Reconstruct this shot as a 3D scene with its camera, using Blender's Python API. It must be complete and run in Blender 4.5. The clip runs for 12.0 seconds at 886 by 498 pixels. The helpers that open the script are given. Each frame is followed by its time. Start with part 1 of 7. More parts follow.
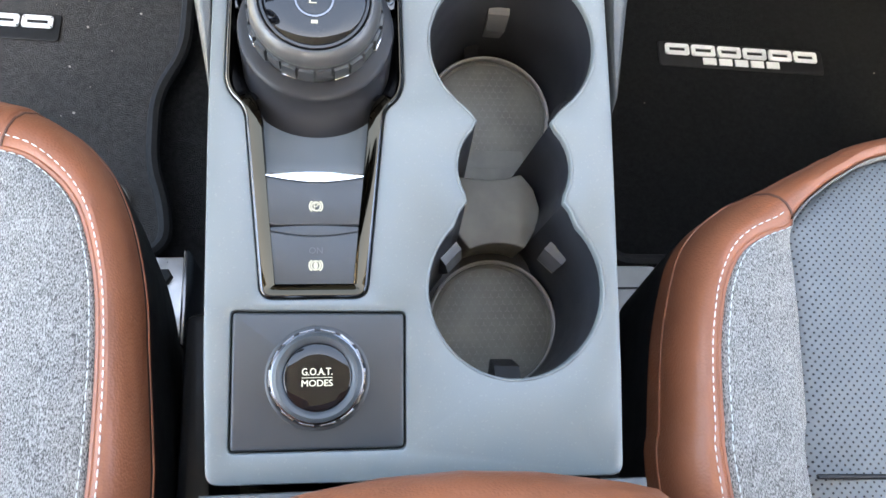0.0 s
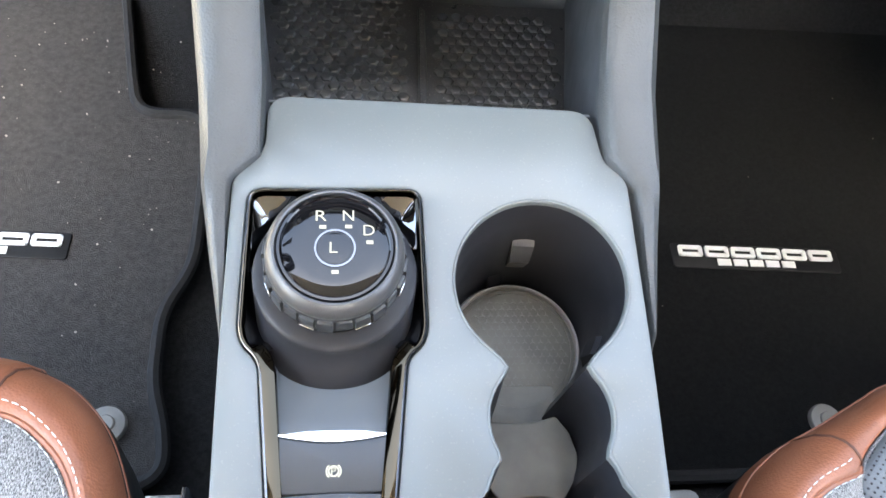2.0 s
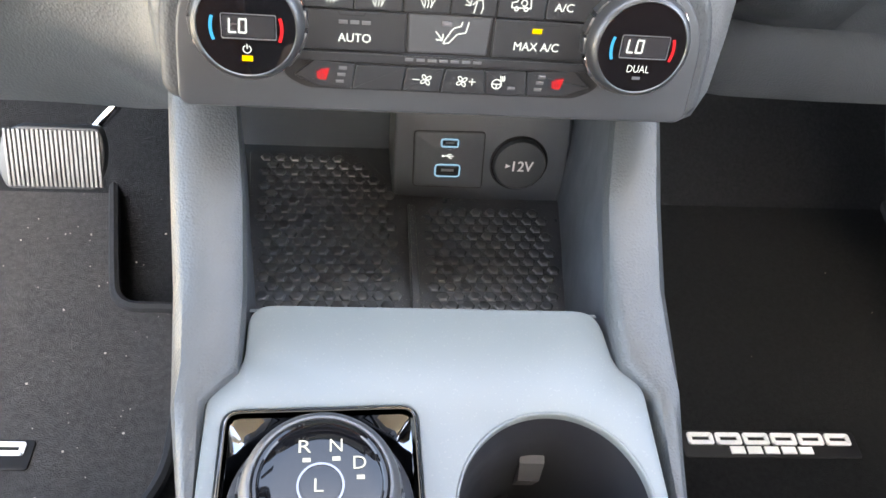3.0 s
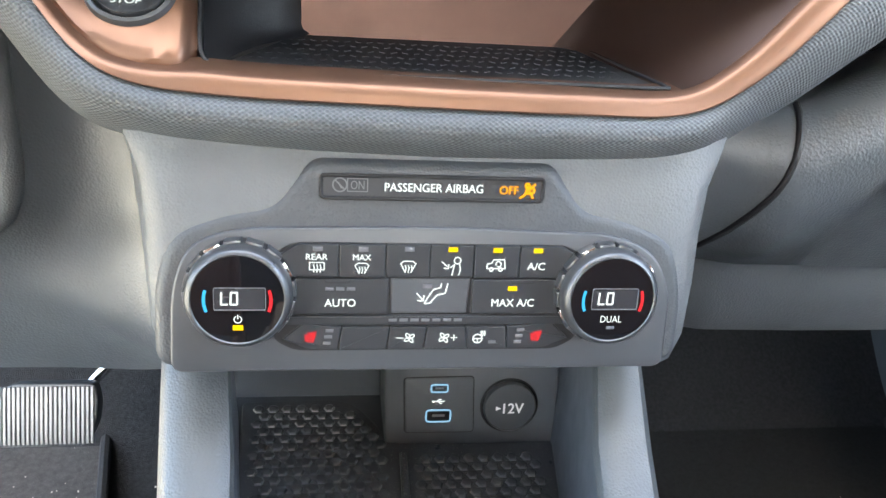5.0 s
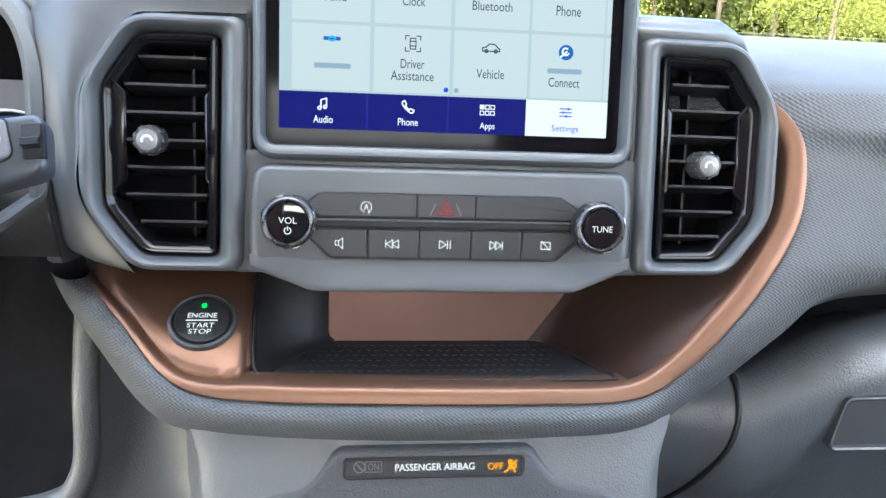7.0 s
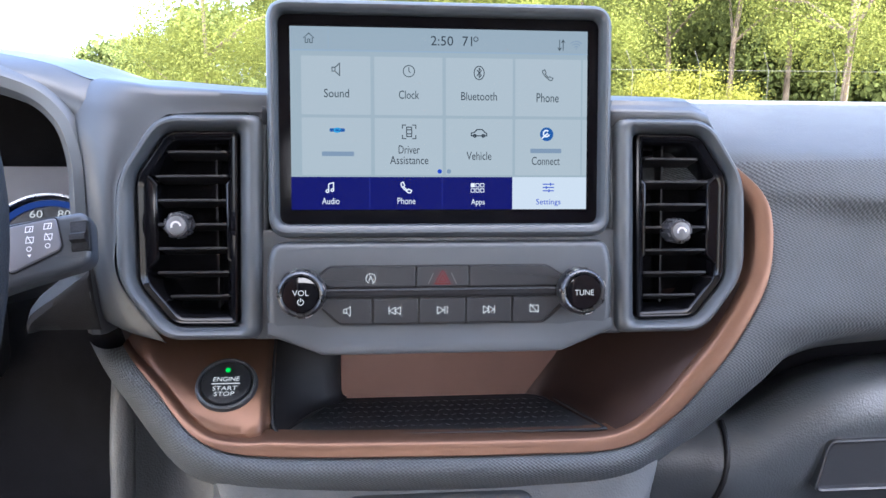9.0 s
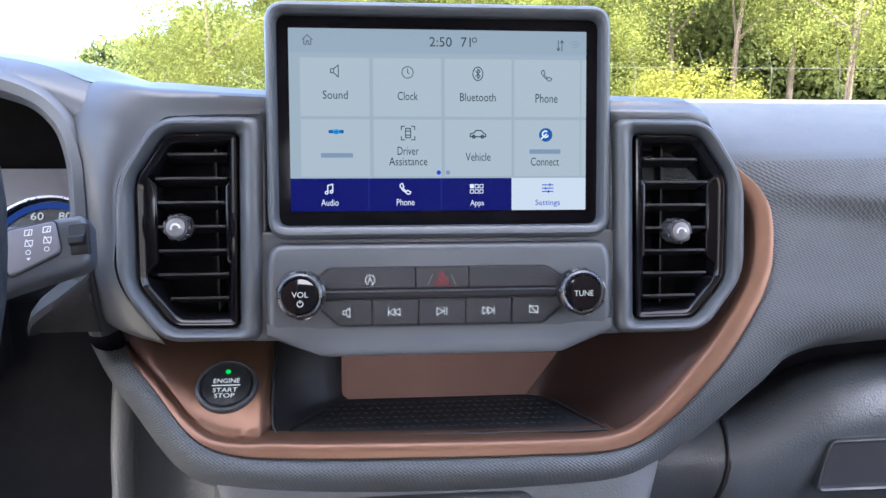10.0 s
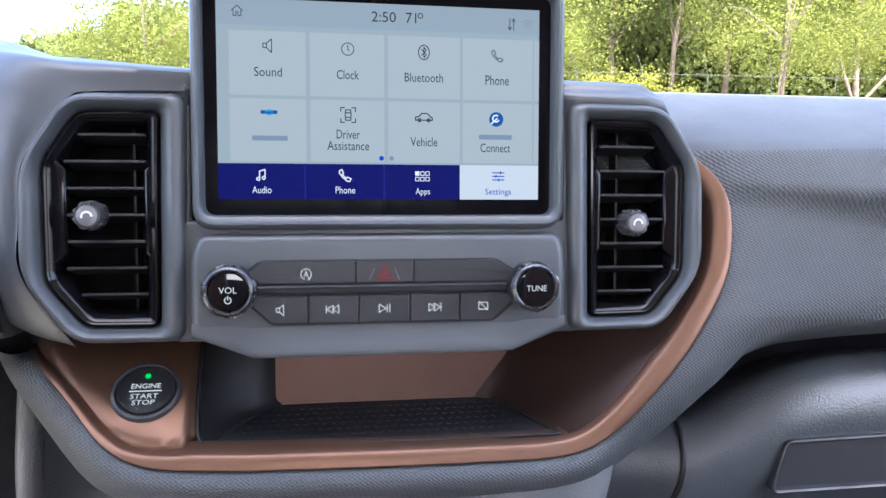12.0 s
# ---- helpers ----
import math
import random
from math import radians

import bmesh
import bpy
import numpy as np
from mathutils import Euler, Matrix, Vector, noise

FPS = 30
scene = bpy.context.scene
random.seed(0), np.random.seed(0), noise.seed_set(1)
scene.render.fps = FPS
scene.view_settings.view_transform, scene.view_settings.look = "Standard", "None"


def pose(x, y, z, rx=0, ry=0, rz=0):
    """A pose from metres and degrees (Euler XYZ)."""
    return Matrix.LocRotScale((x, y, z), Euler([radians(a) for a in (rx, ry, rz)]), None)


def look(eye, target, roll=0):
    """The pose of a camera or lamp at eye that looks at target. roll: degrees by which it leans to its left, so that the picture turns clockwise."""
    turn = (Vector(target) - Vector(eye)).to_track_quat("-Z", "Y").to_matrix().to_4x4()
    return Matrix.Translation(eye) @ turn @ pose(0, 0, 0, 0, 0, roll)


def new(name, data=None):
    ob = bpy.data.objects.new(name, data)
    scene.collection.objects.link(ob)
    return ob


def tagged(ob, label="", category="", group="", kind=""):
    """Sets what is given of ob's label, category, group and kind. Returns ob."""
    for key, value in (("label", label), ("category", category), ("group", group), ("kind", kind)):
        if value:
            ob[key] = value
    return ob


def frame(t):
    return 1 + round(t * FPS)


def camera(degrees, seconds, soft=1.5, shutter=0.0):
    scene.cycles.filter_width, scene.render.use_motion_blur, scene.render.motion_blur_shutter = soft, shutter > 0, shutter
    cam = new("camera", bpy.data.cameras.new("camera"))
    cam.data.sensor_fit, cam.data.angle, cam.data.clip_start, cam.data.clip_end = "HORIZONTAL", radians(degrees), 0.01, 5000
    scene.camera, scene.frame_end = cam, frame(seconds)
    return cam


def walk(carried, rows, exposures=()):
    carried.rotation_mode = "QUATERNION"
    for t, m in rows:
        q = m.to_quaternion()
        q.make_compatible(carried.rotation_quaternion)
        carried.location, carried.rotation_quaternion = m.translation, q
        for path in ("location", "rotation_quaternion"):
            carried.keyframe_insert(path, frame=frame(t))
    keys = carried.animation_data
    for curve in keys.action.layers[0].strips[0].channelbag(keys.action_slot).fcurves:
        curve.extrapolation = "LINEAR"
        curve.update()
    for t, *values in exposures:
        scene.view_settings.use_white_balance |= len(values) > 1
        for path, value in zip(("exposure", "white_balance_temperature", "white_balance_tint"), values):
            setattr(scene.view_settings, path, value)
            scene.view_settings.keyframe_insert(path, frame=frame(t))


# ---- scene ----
cam = camera(59.3, 12.0)
METRES, TILT, LEAN, TURN = 0.306, -72.0, -7.3, -2.5
START = (-0.044, -0.418, 0.704)
ROWS = [
    (0.0, 0.0, 0.0, 0.0, 0.0, 0.0, -0.0),
    (0.5, -0.0044, 0.0084, 0.0087, 0.22, -0.04, -0.13),
    (1.0, -0.0187, 0.0248, 0.0234, 0.52, 0.86, -0.18),
    (1.5, -0.0329, 0.0491, 0.0709, 0.61, 5.88, 0.38),
    (2.0, -0.0393, 0.0895, 0.1203, 0.25, 12.94, 1.16),
    (2.5, -0.0451, 0.1411, 0.1777, -0.09, 19.72, 1.96),
    (3.0, -0.0516, 0.1748, 0.2147, -0.15, 25.41, 2.84),
    (5.0, -0.0287, 0.1256, 0.2316, 1.21, 41.97, 5.01),
    (5.5, -0.0174, 0.0643, 0.214, 1.55, 46.47, 5.29),
    (6.0, -0.0146, -0.0127, 0.1738, 2.04, 51.08, 5.48),
    (6.5, -0.0076, -0.0835, 0.1264, 2.59, 55.18, 5.61),
    (7.0, -0.0083, -0.1637, 0.0719, 3.21, 58.14, 5.61),
    (7.5, -0.0072, -0.2327, 0.0048, 3.89, 60.11, 5.54),
    (9.5, 0.0453, -0.2729, -0.0385, 5.71, 61.66, 4.85),
    (10.0, 0.0458, -0.2747, -0.0369, 5.77, 61.57, 4.83),
    (10.5, 0.0457, -0.2726, -0.0307, 5.67, 61.54, 4.91),
    (11.0, 0.0406, -0.2499, 0.0007, 5.3, 61.5, 5.35),
    (11.5, 0.0409, -0.2397, 0.0184, 4.6, 61.49, 6.39),
    (12.0, 0.0468, -0.2066, 0.0501, 3.67, 61.48, 8.45),
]
EXPOSURE = 4.25
walk(cam, [(t, pose(*START, TILT, LEAN, TURN) @ pose(METRES * x, METRES * y, METRES * z, 90 + pitch, roll, yaw)) for t, x, y, z, yaw, pitch, roll in ROWS],
     [(0.0, 4.97, 7150, 0), (1.7, 5.06, 7150, 0), (2.5, 5.15, 7050, 3), (3.2, 5.14, 7050, 3), (5.0, 5.24, 6450, -1), (6.0, 5.18, 6350, -1), (7.0, 4.84, 6100, 0), (7.6, 4.66, 6000, 0), (8.4, 4.42, 5900, 5), (9.5, EXPOSURE, 5800, 10), (12.0, EXPOSURE, 5800, 10)])

# ---- daylight ----
world = bpy.data.worlds.new("daylight")
scene.world = world
world.use_nodes = True
wt = world.node_tree
sky = wt.nodes.new("ShaderNodeTexSky")
sky.sky_type = "NISHITA"
sky.sun_disc = False
sky.sun_elevation = radians(48)
sky.sun_rotation = radians(180)
sky.air_density, sky.dust_density, sky.ozone_density = 0.6, 4.5, 0.3
wt.nodes["Background"].inputs[1].default_value = 0.15
wt.links.new(sky.outputs[0], wt.nodes["Background"].inputs[0])
sun_data = bpy.data.lights.new("sun", "SUN")
sun_data.energy, sun_data.angle, sun_data.color = 2.2, radians(0.6), (1.0, 0.95, 0.87)
sun = new("sun", sun_data)
sun.matrix_world = look((0.0, -5.0, 5.6), (0, 0, 0))


# ---- materials ----
def ramp_noise(nt, scale, lo, hi, detail=4.0, coord="Object", stretch=(1, 1, 1), rough=0.6):
    n, l = nt.nodes, nt.links
    tc, mp = n.new("ShaderNodeTexCoord"), n.new("ShaderNodeMapping")
    mp.inputs["Scale"].default_value = stretch
    tex = n.new("ShaderNodeTexNoise")
    tex.inputs["Scale"].default_value, tex.inputs["Detail"].default_value = scale, detail
    tex.inputs["Roughness"].default_value = rough
    rng = n.new("ShaderNodeMapRange")
    rng.inputs["From Min"].default_value, rng.inputs["From Max"].default_value = 0.3, 0.7
    rng.inputs["To Min"].default_value, rng.inputs["To Max"].default_value = lo, hi
    l.new(tc.outputs[coord], mp.inputs[0])
    l.new(mp.outputs[0], tex.inputs[0])
    l.new(tex.outputs[0], rng.inputs[0])
    return rng.outputs[0], mp.outputs[0]


def material(name, colour, rough=0.5, metal=0.0, vary=0.12, vary_scale=30.0, grain=0.0, grain_scale=900.0,
             rough_vary=0.08, kind="noise", coat=0.0, spec=0.5, emit=None, power=0.0, bump_dist=0.0006, stretch=(1, 1, 1), dust=0.0):
    m = bpy.data.materials.new(name)
    m.use_nodes = True
    nt = m.node_tree
    n, l = nt.nodes, nt.links
    b = n["Principled BSDF"]
    b.inputs["Metallic"].default_value = metal
    b.inputs["Specular IOR Level"].default_value = spec
    b.inputs["Coat Weight"].default_value = coat
    b.inputs["Coat Roughness"].default_value = 0.05
    if emit:
        b.inputs["Emission Color"].default_value = (*emit, 1)
        b.inputs["Emission Strength"].default_value = power
    val, _ = ramp_noise(nt, vary_scale, 1 - vary, 1 + vary)
    mix = n.new("ShaderNodeVectorMath")
    mix.operation = "SCALE"
    mix.inputs[0].default_value = colour
    l.new(val, mix.inputs["Scale"])
    out = mix.outputs[0]
    if dust:
        dv, _ = ramp_noise(nt, 800.0, -30.0, 2.0, detail=1.0)
        clampn = n.new("ShaderNodeClamp")
        l.new(dv, clampn.inputs[0])
        cm = n.new("ShaderNodeMix")
        cm.data_type = "RGBA"
        cm.inputs["B"].default_value = (0.3, 0.29, 0.27, 1)
        mul = n.new("ShaderNodeMath")
        mul.operation = "MULTIPLY"
        mul.inputs[1].default_value = min(dust, 1.0)
        l.new(clampn.outputs[0], mul.inputs[0])
        l.new(mul.outputs[0], cm.inputs["Factor"])
        l.new(out, cm.inputs["A"])
        out = cm.outputs["Result"]
    l.new(out, b.inputs["Base Color"])
    rv, _ = ramp_noise(nt, vary_scale * 2.3, max(0.02, rough - rough_vary), min(1, rough + rough_vary))
    l.new(rv, b.inputs["Roughness"])
    if grain:
        bump = n.new("ShaderNodeBump")
        bump.inputs["Strength"].default_value = grain
        bump.inputs["Distance"].default_value = bump_dist
        if kind == "noise":
            h, _ = ramp_noise(nt, grain_scale, 0, 1, detail=3.0, stretch=stretch)
        elif kind == "leather":
            tc = n.new("ShaderNodeTexCoord")
            v = n.new("ShaderNodeTexVoronoi")
            v.feature = "F1"
            v.inputs["Scale"].default_value = grain_scale
            l.new(tc.outputs["Object"], v.inputs["Vector"])
            h = v.outputs["Distance"]
        elif kind == "diamond":
            # small rounded diamonds across x and along the other two directions
            tc, sep = n.new("ShaderNodeTexCoord"), n.new("ShaderNodeSeparateXYZ")
            l.new(tc.outputs["UV"], sep.inputs[0])
            waves = []
            for axis_, step in (("X", 1.0), ("Y", 1.35)):
                sc_ = n.new("ShaderNodeMath")
                sc_.operation = "MULTIPLY"
                sc_.inputs[1].default_value = grain_scale * step
                l.new(sep.outputs[axis_], sc_.inputs[0])
                c = n.new("ShaderNodeMath")
                c.operation = "COSINE"
                l.new(sc_.outputs[0], c.inputs[0])
                waves.append(c)
            ad = n.new("ShaderNodeMath")
            ad.operation = "MULTIPLY"
            l.new(waves[0].outputs[0], ad.inputs[0])
            l.new(waves[1].outputs[0], ad.inputs[1])
            # a slanting rib that still shows at a flat angle
            slope, rib, both = n.new("ShaderNodeMath"), n.new("ShaderNodeMath"), n.new("ShaderNodeMath")
            slope.operation, rib.operation, both.operation = "MULTIPLY_ADD", "COSINE", "MULTIPLY_ADD"
            slope.inputs[1].default_value = grain_scale * 0.3
            l.new(sep.outputs["Y"], slope.inputs[0])
            l.new(waves[0].inputs[0].links[0].from_socket, slope.inputs[2])
            l.new(slope.outputs[0], rib.inputs[0])
            both.inputs[1].default_value = 0.25
            l.new(rib.outputs[0], both.inputs[0])
            l.new(ad.outputs[0], both.inputs[2])
            h = both.outputs[0]
            # hollows darker and crests lighter: the relief's shading put into the colour
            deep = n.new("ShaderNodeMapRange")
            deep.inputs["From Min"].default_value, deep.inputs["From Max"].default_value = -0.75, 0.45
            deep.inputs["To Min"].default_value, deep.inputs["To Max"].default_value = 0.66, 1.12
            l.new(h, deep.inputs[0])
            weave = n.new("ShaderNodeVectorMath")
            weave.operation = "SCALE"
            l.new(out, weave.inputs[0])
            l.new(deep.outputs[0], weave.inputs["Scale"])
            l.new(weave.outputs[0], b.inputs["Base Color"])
        l.new(h, bump.inputs["Height"])
        l.new(bump.outputs[0], b.inputs["Normal"])
    return m


M_SILVER = material("satin_grey_paint", (0.143, 0.161, 0.164), 0.34, 0.0, 0.015, 12, 0.0, 2500, 0.01, dust=0.16)
M_WING = material("grained_silver_plastic", (0.060, 0.066, 0.070), 0.40, 0, 0.05, 25, 0.45, 800, 0.04, "leather", bump_dist=0.0004)
M_SHELL = material("grained_grey_plastic", (0.074, 0.079, 0.083), 0.5, 0, 0.06, 25, 0.45, 780, 0.05, "leather", bump_dist=0.0004)
M_DASH = material("grained_dark_plastic", (0.034, 0.038, 0.042), 0.52, 0, 0.08, 20, 0.45, 780, 0.05, "leather", bump_dist=0.0004)
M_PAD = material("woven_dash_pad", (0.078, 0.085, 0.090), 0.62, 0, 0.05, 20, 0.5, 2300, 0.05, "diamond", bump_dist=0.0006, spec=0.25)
M_GREY = material("smooth_grey_plastic", (0.050, 0.057, 0.064), 0.42, 0, 0.04, 20, 0.04, 2500, 0.03)
M_PANEL = material("charcoal_control_panel", (0.038, 0.0415, 0.046), 0.4, 0, 0.05, 20, 0.04, 2500, 0.04)
M_BUTTON = material("charcoal_button_plastic", (0.017, 0.0185, 0.021), 0.38, 0, 0.05, 40, 0.03, 2500, 0.04, spec=0.35)
M_COPPER = material("brushed_copper_paint", (0.164, 0.092, 0.061), 0.45, 0.85, 0.04, 60, 0, 2000, 0.03)
M_GLOSS = material("piano_black", (0.005, 0.005, 0.006), 0.05, 0, 0.1, 40, 0, 900, 0.02, spec=0.32)
M_CHROME = material("chrome", (0.62, 0.62, 0.63), 0.14, 1.0, 0.03, 60, 0, 900, 0.04)
M_SATINCHROME = material("satin_chrome", (0.42, 0.43, 0.45), 0.3, 1.0, 0.05, 60, 0, 900, 0.05)
M_LEATHER = material("brown_leather", (0.235, 0.085, 0.042), 0.45, 0, 0.1, 25, 0.35, 700, 0.06, "leather", bump_dist=0.0004)
M_RUBBER = material("black_rubber", (0.055, 0.059, 0.066), 0.33, 0, 0.15, 30, 0.2, 1500, 0.06, dust=0.6)
M_CUP = material("dark_cup_plastic", (0.019, 0.020, 0.024), 0.42, 0, 0.08, 30, 0.05, 1500, 0.04, spec=0.28)
M_BAY = material("charcoal_bay_plastic", (0.062, 0.069, 0.078), 0.45, 0, 0.06, 25, 0.2, 1200, 0.05, "leather", bump_dist=0.0003)
M_GLOVE = material("grained_glove_box_plastic", (0.046, 0.052, 0.058), 0.36, 0, 0.08, 20, 0.4, 700, 0.05, "leather", bump_dist=0.0004, spec=0.6)
# copper toned down for the radio's shade on the pocket's back wall
M_COPPERSHADE = material("shaded_copper", (0.074, 0.043, 0.034), 0.42, 0.85, 0.05, 50, 0.03, 2000, 0.05)
# copper of the pocket's cheek, darkened in place of the shade on it
M_CHEEKSHADE = material("deep_shaded_copper", (0.034, 0.019, 0.015), 0.42, 0.5, 0.06, 40, 0.04, 1500, 0.05)
M_HOOD = material("smooth_dark_grey_plastic", (0.034, 0.039, 0.045), 0.42, 0, 0.05, 20, 0.05, 2500, 0.03)
M_VENT = material("black_vent_plastic", (0.004, 0.004, 0.005), 0.12, 0, 0.1, 40, 0, 900, 0.03, spec=0.22)
M_RAMP = material("satin_mid_grey_plastic", (0.088, 0.097, 0.103), 0.4, 0, 0.03, 20, 0.04, 2500, 0.02)
M_HANDLE = material("smooth_handle_plastic", (0.024, 0.026, 0.030), 0.42, 0, 0.05, 20, 0.03, 2500, 0.05)
M_SCREENGLASS = material("black_screen_glass", (0.003, 0.003, 0.004), 0.08, 0, 0.1, 40, 0, 900, 0.02, spec=0.05)
M_BINDING = material("black_mat_binding", (0.016, 0.016, 0.017), 0.75, 0, 0.15, 200, 0.4, 900, 0.04, spec=0.25)
# near-black that stands in for the darkness inside hollows and gaps
M_VOID = material("black_hollow_backing", (0.006, 0.006, 0.007), 0.95, 0, 0.2, 40, 0.3, 900, 0.03, spec=0.05)
M_SHROUD = material("matt_black_shroud", (0.014, 0.0145, 0.016), 0.65, 0, 0.1, 30, 0.3, 900, 0.05, "leather", spec=0.3)
M_TRAY = material("black_tray_rubber", (0.016, 0.018, 0.021), 0.5, 0, 0.15, 30, 0.15, 1500, 0.06)
M_LINER = material("grey_rubber_liner", (0.112, 0.107, 0.092), 0.5, 0, 0.2, 45, 0.25, 2200, 0.05)
M_CARPET = material("charcoal_carpet", (0.02, 0.0205, 0.022), 0.95, 0, 0.35, 220, 0.9, 900, 0.03, spec=0.15, bump_dist=0.002)
M_ROOF = material("pale_headliner", (0.55, 0.53, 0.5), 0.9, 0, 0.06, 40, 0.3, 600, 0.03)
M_STEEL = material("bare_steel", (0.45, 0.45, 0.46), 0.35, 1.0, 0.1, 60, 0.1, 800, 0.08)
M_BLACK = material("black_plastic", (0.008, 0.008, 0.009), 0.5, 0, 0.1, 30, 0.1, 1200, 0.05, spec=0.3)


def cloth_material():
    m = bpy.data.materials.new("heather_grey_cloth")
    m.use_nodes = True
    nt = m.node_tree
    n, l = nt.nodes, nt.links
    b = n["Principled BSDF"]
    b.inputs["Roughness"].default_value = 0.9
    b.inputs["Specular IOR Level"].default_value = 0.2
    b.inputs["Sheen Weight"].default_value = 0.3
    a, _ = ramp_noise(nt, 1250.0, 0.0, 1.0, 2.0, "Object", (1.9, 0.6, 1.0), 0.7)
    c, _ = ramp_noise(nt, 60.0, -0.05, 0.05, 3.0)
    s = n.new("ShaderNodeMath")
    l.new(a, s.inputs[0])
    l.new(c, s.inputs[1])
    r = n.new("ShaderNodeValToRGB")
    r.color_ramp.elements[0].color, r.color_ramp.elements[1].color = (0.048, 0.050, 0.052, 1), (0.36, 0.368, 0.365, 1)
    r.color_ramp.elements[0].position, r.color_ramp.elements[1].position = 0.18, 0.85
    l.new(s.outputs[0], r.inputs[0])
    l.new(r.outputs[0], b.inputs["Base Color"])
    bp = n.new("ShaderNodeBump")
    bp.inputs["Strength"].default_value, bp.inputs["Distance"].default_value = 0.5, 0.0005
    l.new(a, bp.inputs["Height"])
    l.new(bp.outputs[0], b.inputs["Normal"])
    return m


def perforated_material():
    """Slate leather with a diagonal grid of pin holes."""
    m = material("perforated_slate_leather", (0.100, 0.113, 0.124), 0.42, 0, 0.06, 25, 0.3, 700, 0.05, "leather", bump_dist=0.0004)
    nt = m.node_tree
    n, l = nt.nodes, nt.links
    b = n["Principled BSDF"]
    tc, mp, v = n.new("ShaderNodeTexCoord"), n.new("ShaderNodeMapping"), n.new("ShaderNodeTexVoronoi")
    mp.inputs["Rotation"].default_value = (0, 0, radians(45))
    v.voronoi_dimensions = "2D"
    v.inputs["Scale"].default_value = 340
    v.inputs["Randomness"].default_value = 0.0
    l.new(tc.outputs["Object"], mp.inputs[0])
    l.new(mp.outputs[0], v.inputs["Vector"])
    r = n.new("ShaderNodeMapRange")
    r.inputs["From Min"].default_value, r.inputs["From Max"].default_value = 0.15, 0.21
    l.new(v.outputs["Distance"], r.inputs[0])
    mix = n.new("ShaderNodeMix")
    mix.data_type = "RGBA"
    mix.inputs["A"].default_value = (0.004, 0.004, 0.005, 1)
    src = b.inputs["Base Color"].links[0].from_socket
    l.new(src, mix.inputs["B"])
    l.new(r.outputs[0], mix.inputs["Factor"])
    l.new(mix.outputs["Result"], b.inputs["Base Color"])
    bp = n.new("ShaderNodeBump")
    bp.inputs["Strength"].default_value, bp.inputs["Distance"].default_value = 0.9, 0.0012
    l.new(r.outputs[0], bp.inputs["Height"])
    l.new(b.inputs["Normal"].links[0].from_socket, bp.inputs["Normal"])
    l.new(bp.outputs[0], b.inputs["Normal"])
    return m


M_CLOTH = cloth_material()
M_PERF = perforated_material()
M_THREAD = material("white_thread", (0.62, 0.63, 0.62), 0.7, 0, 0.1, 300)
M_TEAL_THREAD = material("pale_thread", (0.5, 0.56, 0.57), 0.7, 0, 0.1, 300)
M_PRINT = material("white_print", (0.75, 0.75, 0.74), 0.5, 0, 0.03, 100)
M_FAINT = material("faint_grey_print", (0.09, 0.09, 0.095), 0.5, 0, 0.05, 100)
M_SMOKED = material("smoked_bronze_gloss", (0.052, 0.043, 0.030), 0.05, 1.0, 0.05, 60, 0, 900, 0.03)
M_BLACKCHROME = material("black_chrome", (0.15, 0.15, 0.155), 0.04, 1.0, 0.05, 60, 0, 900, 0.02)
M_TOPGLASS = material("black_glass_top", (0.005, 0.005, 0.006), 0.04, 0, 0.1, 40, 0, 900, 0.01, spec=0.42)
M_DARKMETAL = material("dark_chrome", (0.16, 0.16, 0.17), 0.2, 1.0, 0.05, 60, 0, 900, 0.04)
GLOW = 2 ** -EXPOSURE


def lit(name, colour, power=1.0):
    """A lit display colour, given as it shows."""
    c = tuple((v / 255 / 12.92 if v < 11 else ((v / 255 + 0.055) / 1.055) ** 2.4) for v in colour)
    return material(name, (0.004, 0.004, 0.004), 0.3, 0, 0.02, 50, spec=0.0, emit=c, power=GLOW * power)


L_WHITE = lit("lit_white", (235, 238, 240), 0.85)
L_AMBER = lit("lit_amber", (255, 200, 0), 1.0)
L_ORANGE = lit("lit_orange", (255, 160, 20), 1.0)
L_RED = lit("lit_red", (225, 40, 50), 0.9)
L_BLUE = lit("lit_blue", (70, 170, 225), 0.9)
L_GREEN = lit("lit_green", (40, 235, 90), 1.0)
L_PORT = lit("lit_port_blue", (150, 190, 225), 0.6)
L_PAGE = lit("screen_page", (190, 207, 214), 0.70)
L_TILE = lit("screen_tile", (205, 218, 223), 0.72)
L_HEAD = lit("screen_header", (182, 200, 210), 0.70)
L_LINE = lit("screen_line", (150, 172, 190))
L_NAVY = lit("screen_navy", (14, 22, 124), 0.66)
L_NAVY2 = lit("screen_navy_divider", (50, 58, 150))
L_PALE = lit("screen_active_tab", (226, 236, 244), 0.85)
L_INK = lit("screen_ink", (52, 62, 70))
L_TEXTW = lit("screen_white_text", (240, 244, 250))
L_LINKBLUE = lit("screen_blue", (25, 70, 190))
L_LOGO = lit("screen_mark_blue", (30, 90, 160))
L_GREYDOT = lit("screen_grey", (130, 150, 170))


# ---- mesh helpers ----
def plane_frame(y, z, lean):
    """Maps (across, up the face, out of the face) to the world; lean tips the top forward."""
    s, c = math.sin(radians(lean)), math.cos(radians(lean))
    return Matrix(((1, 0, 0, 0), (0, s, -c, y), (0, c, s, z), (0, 0, 0, 1)))


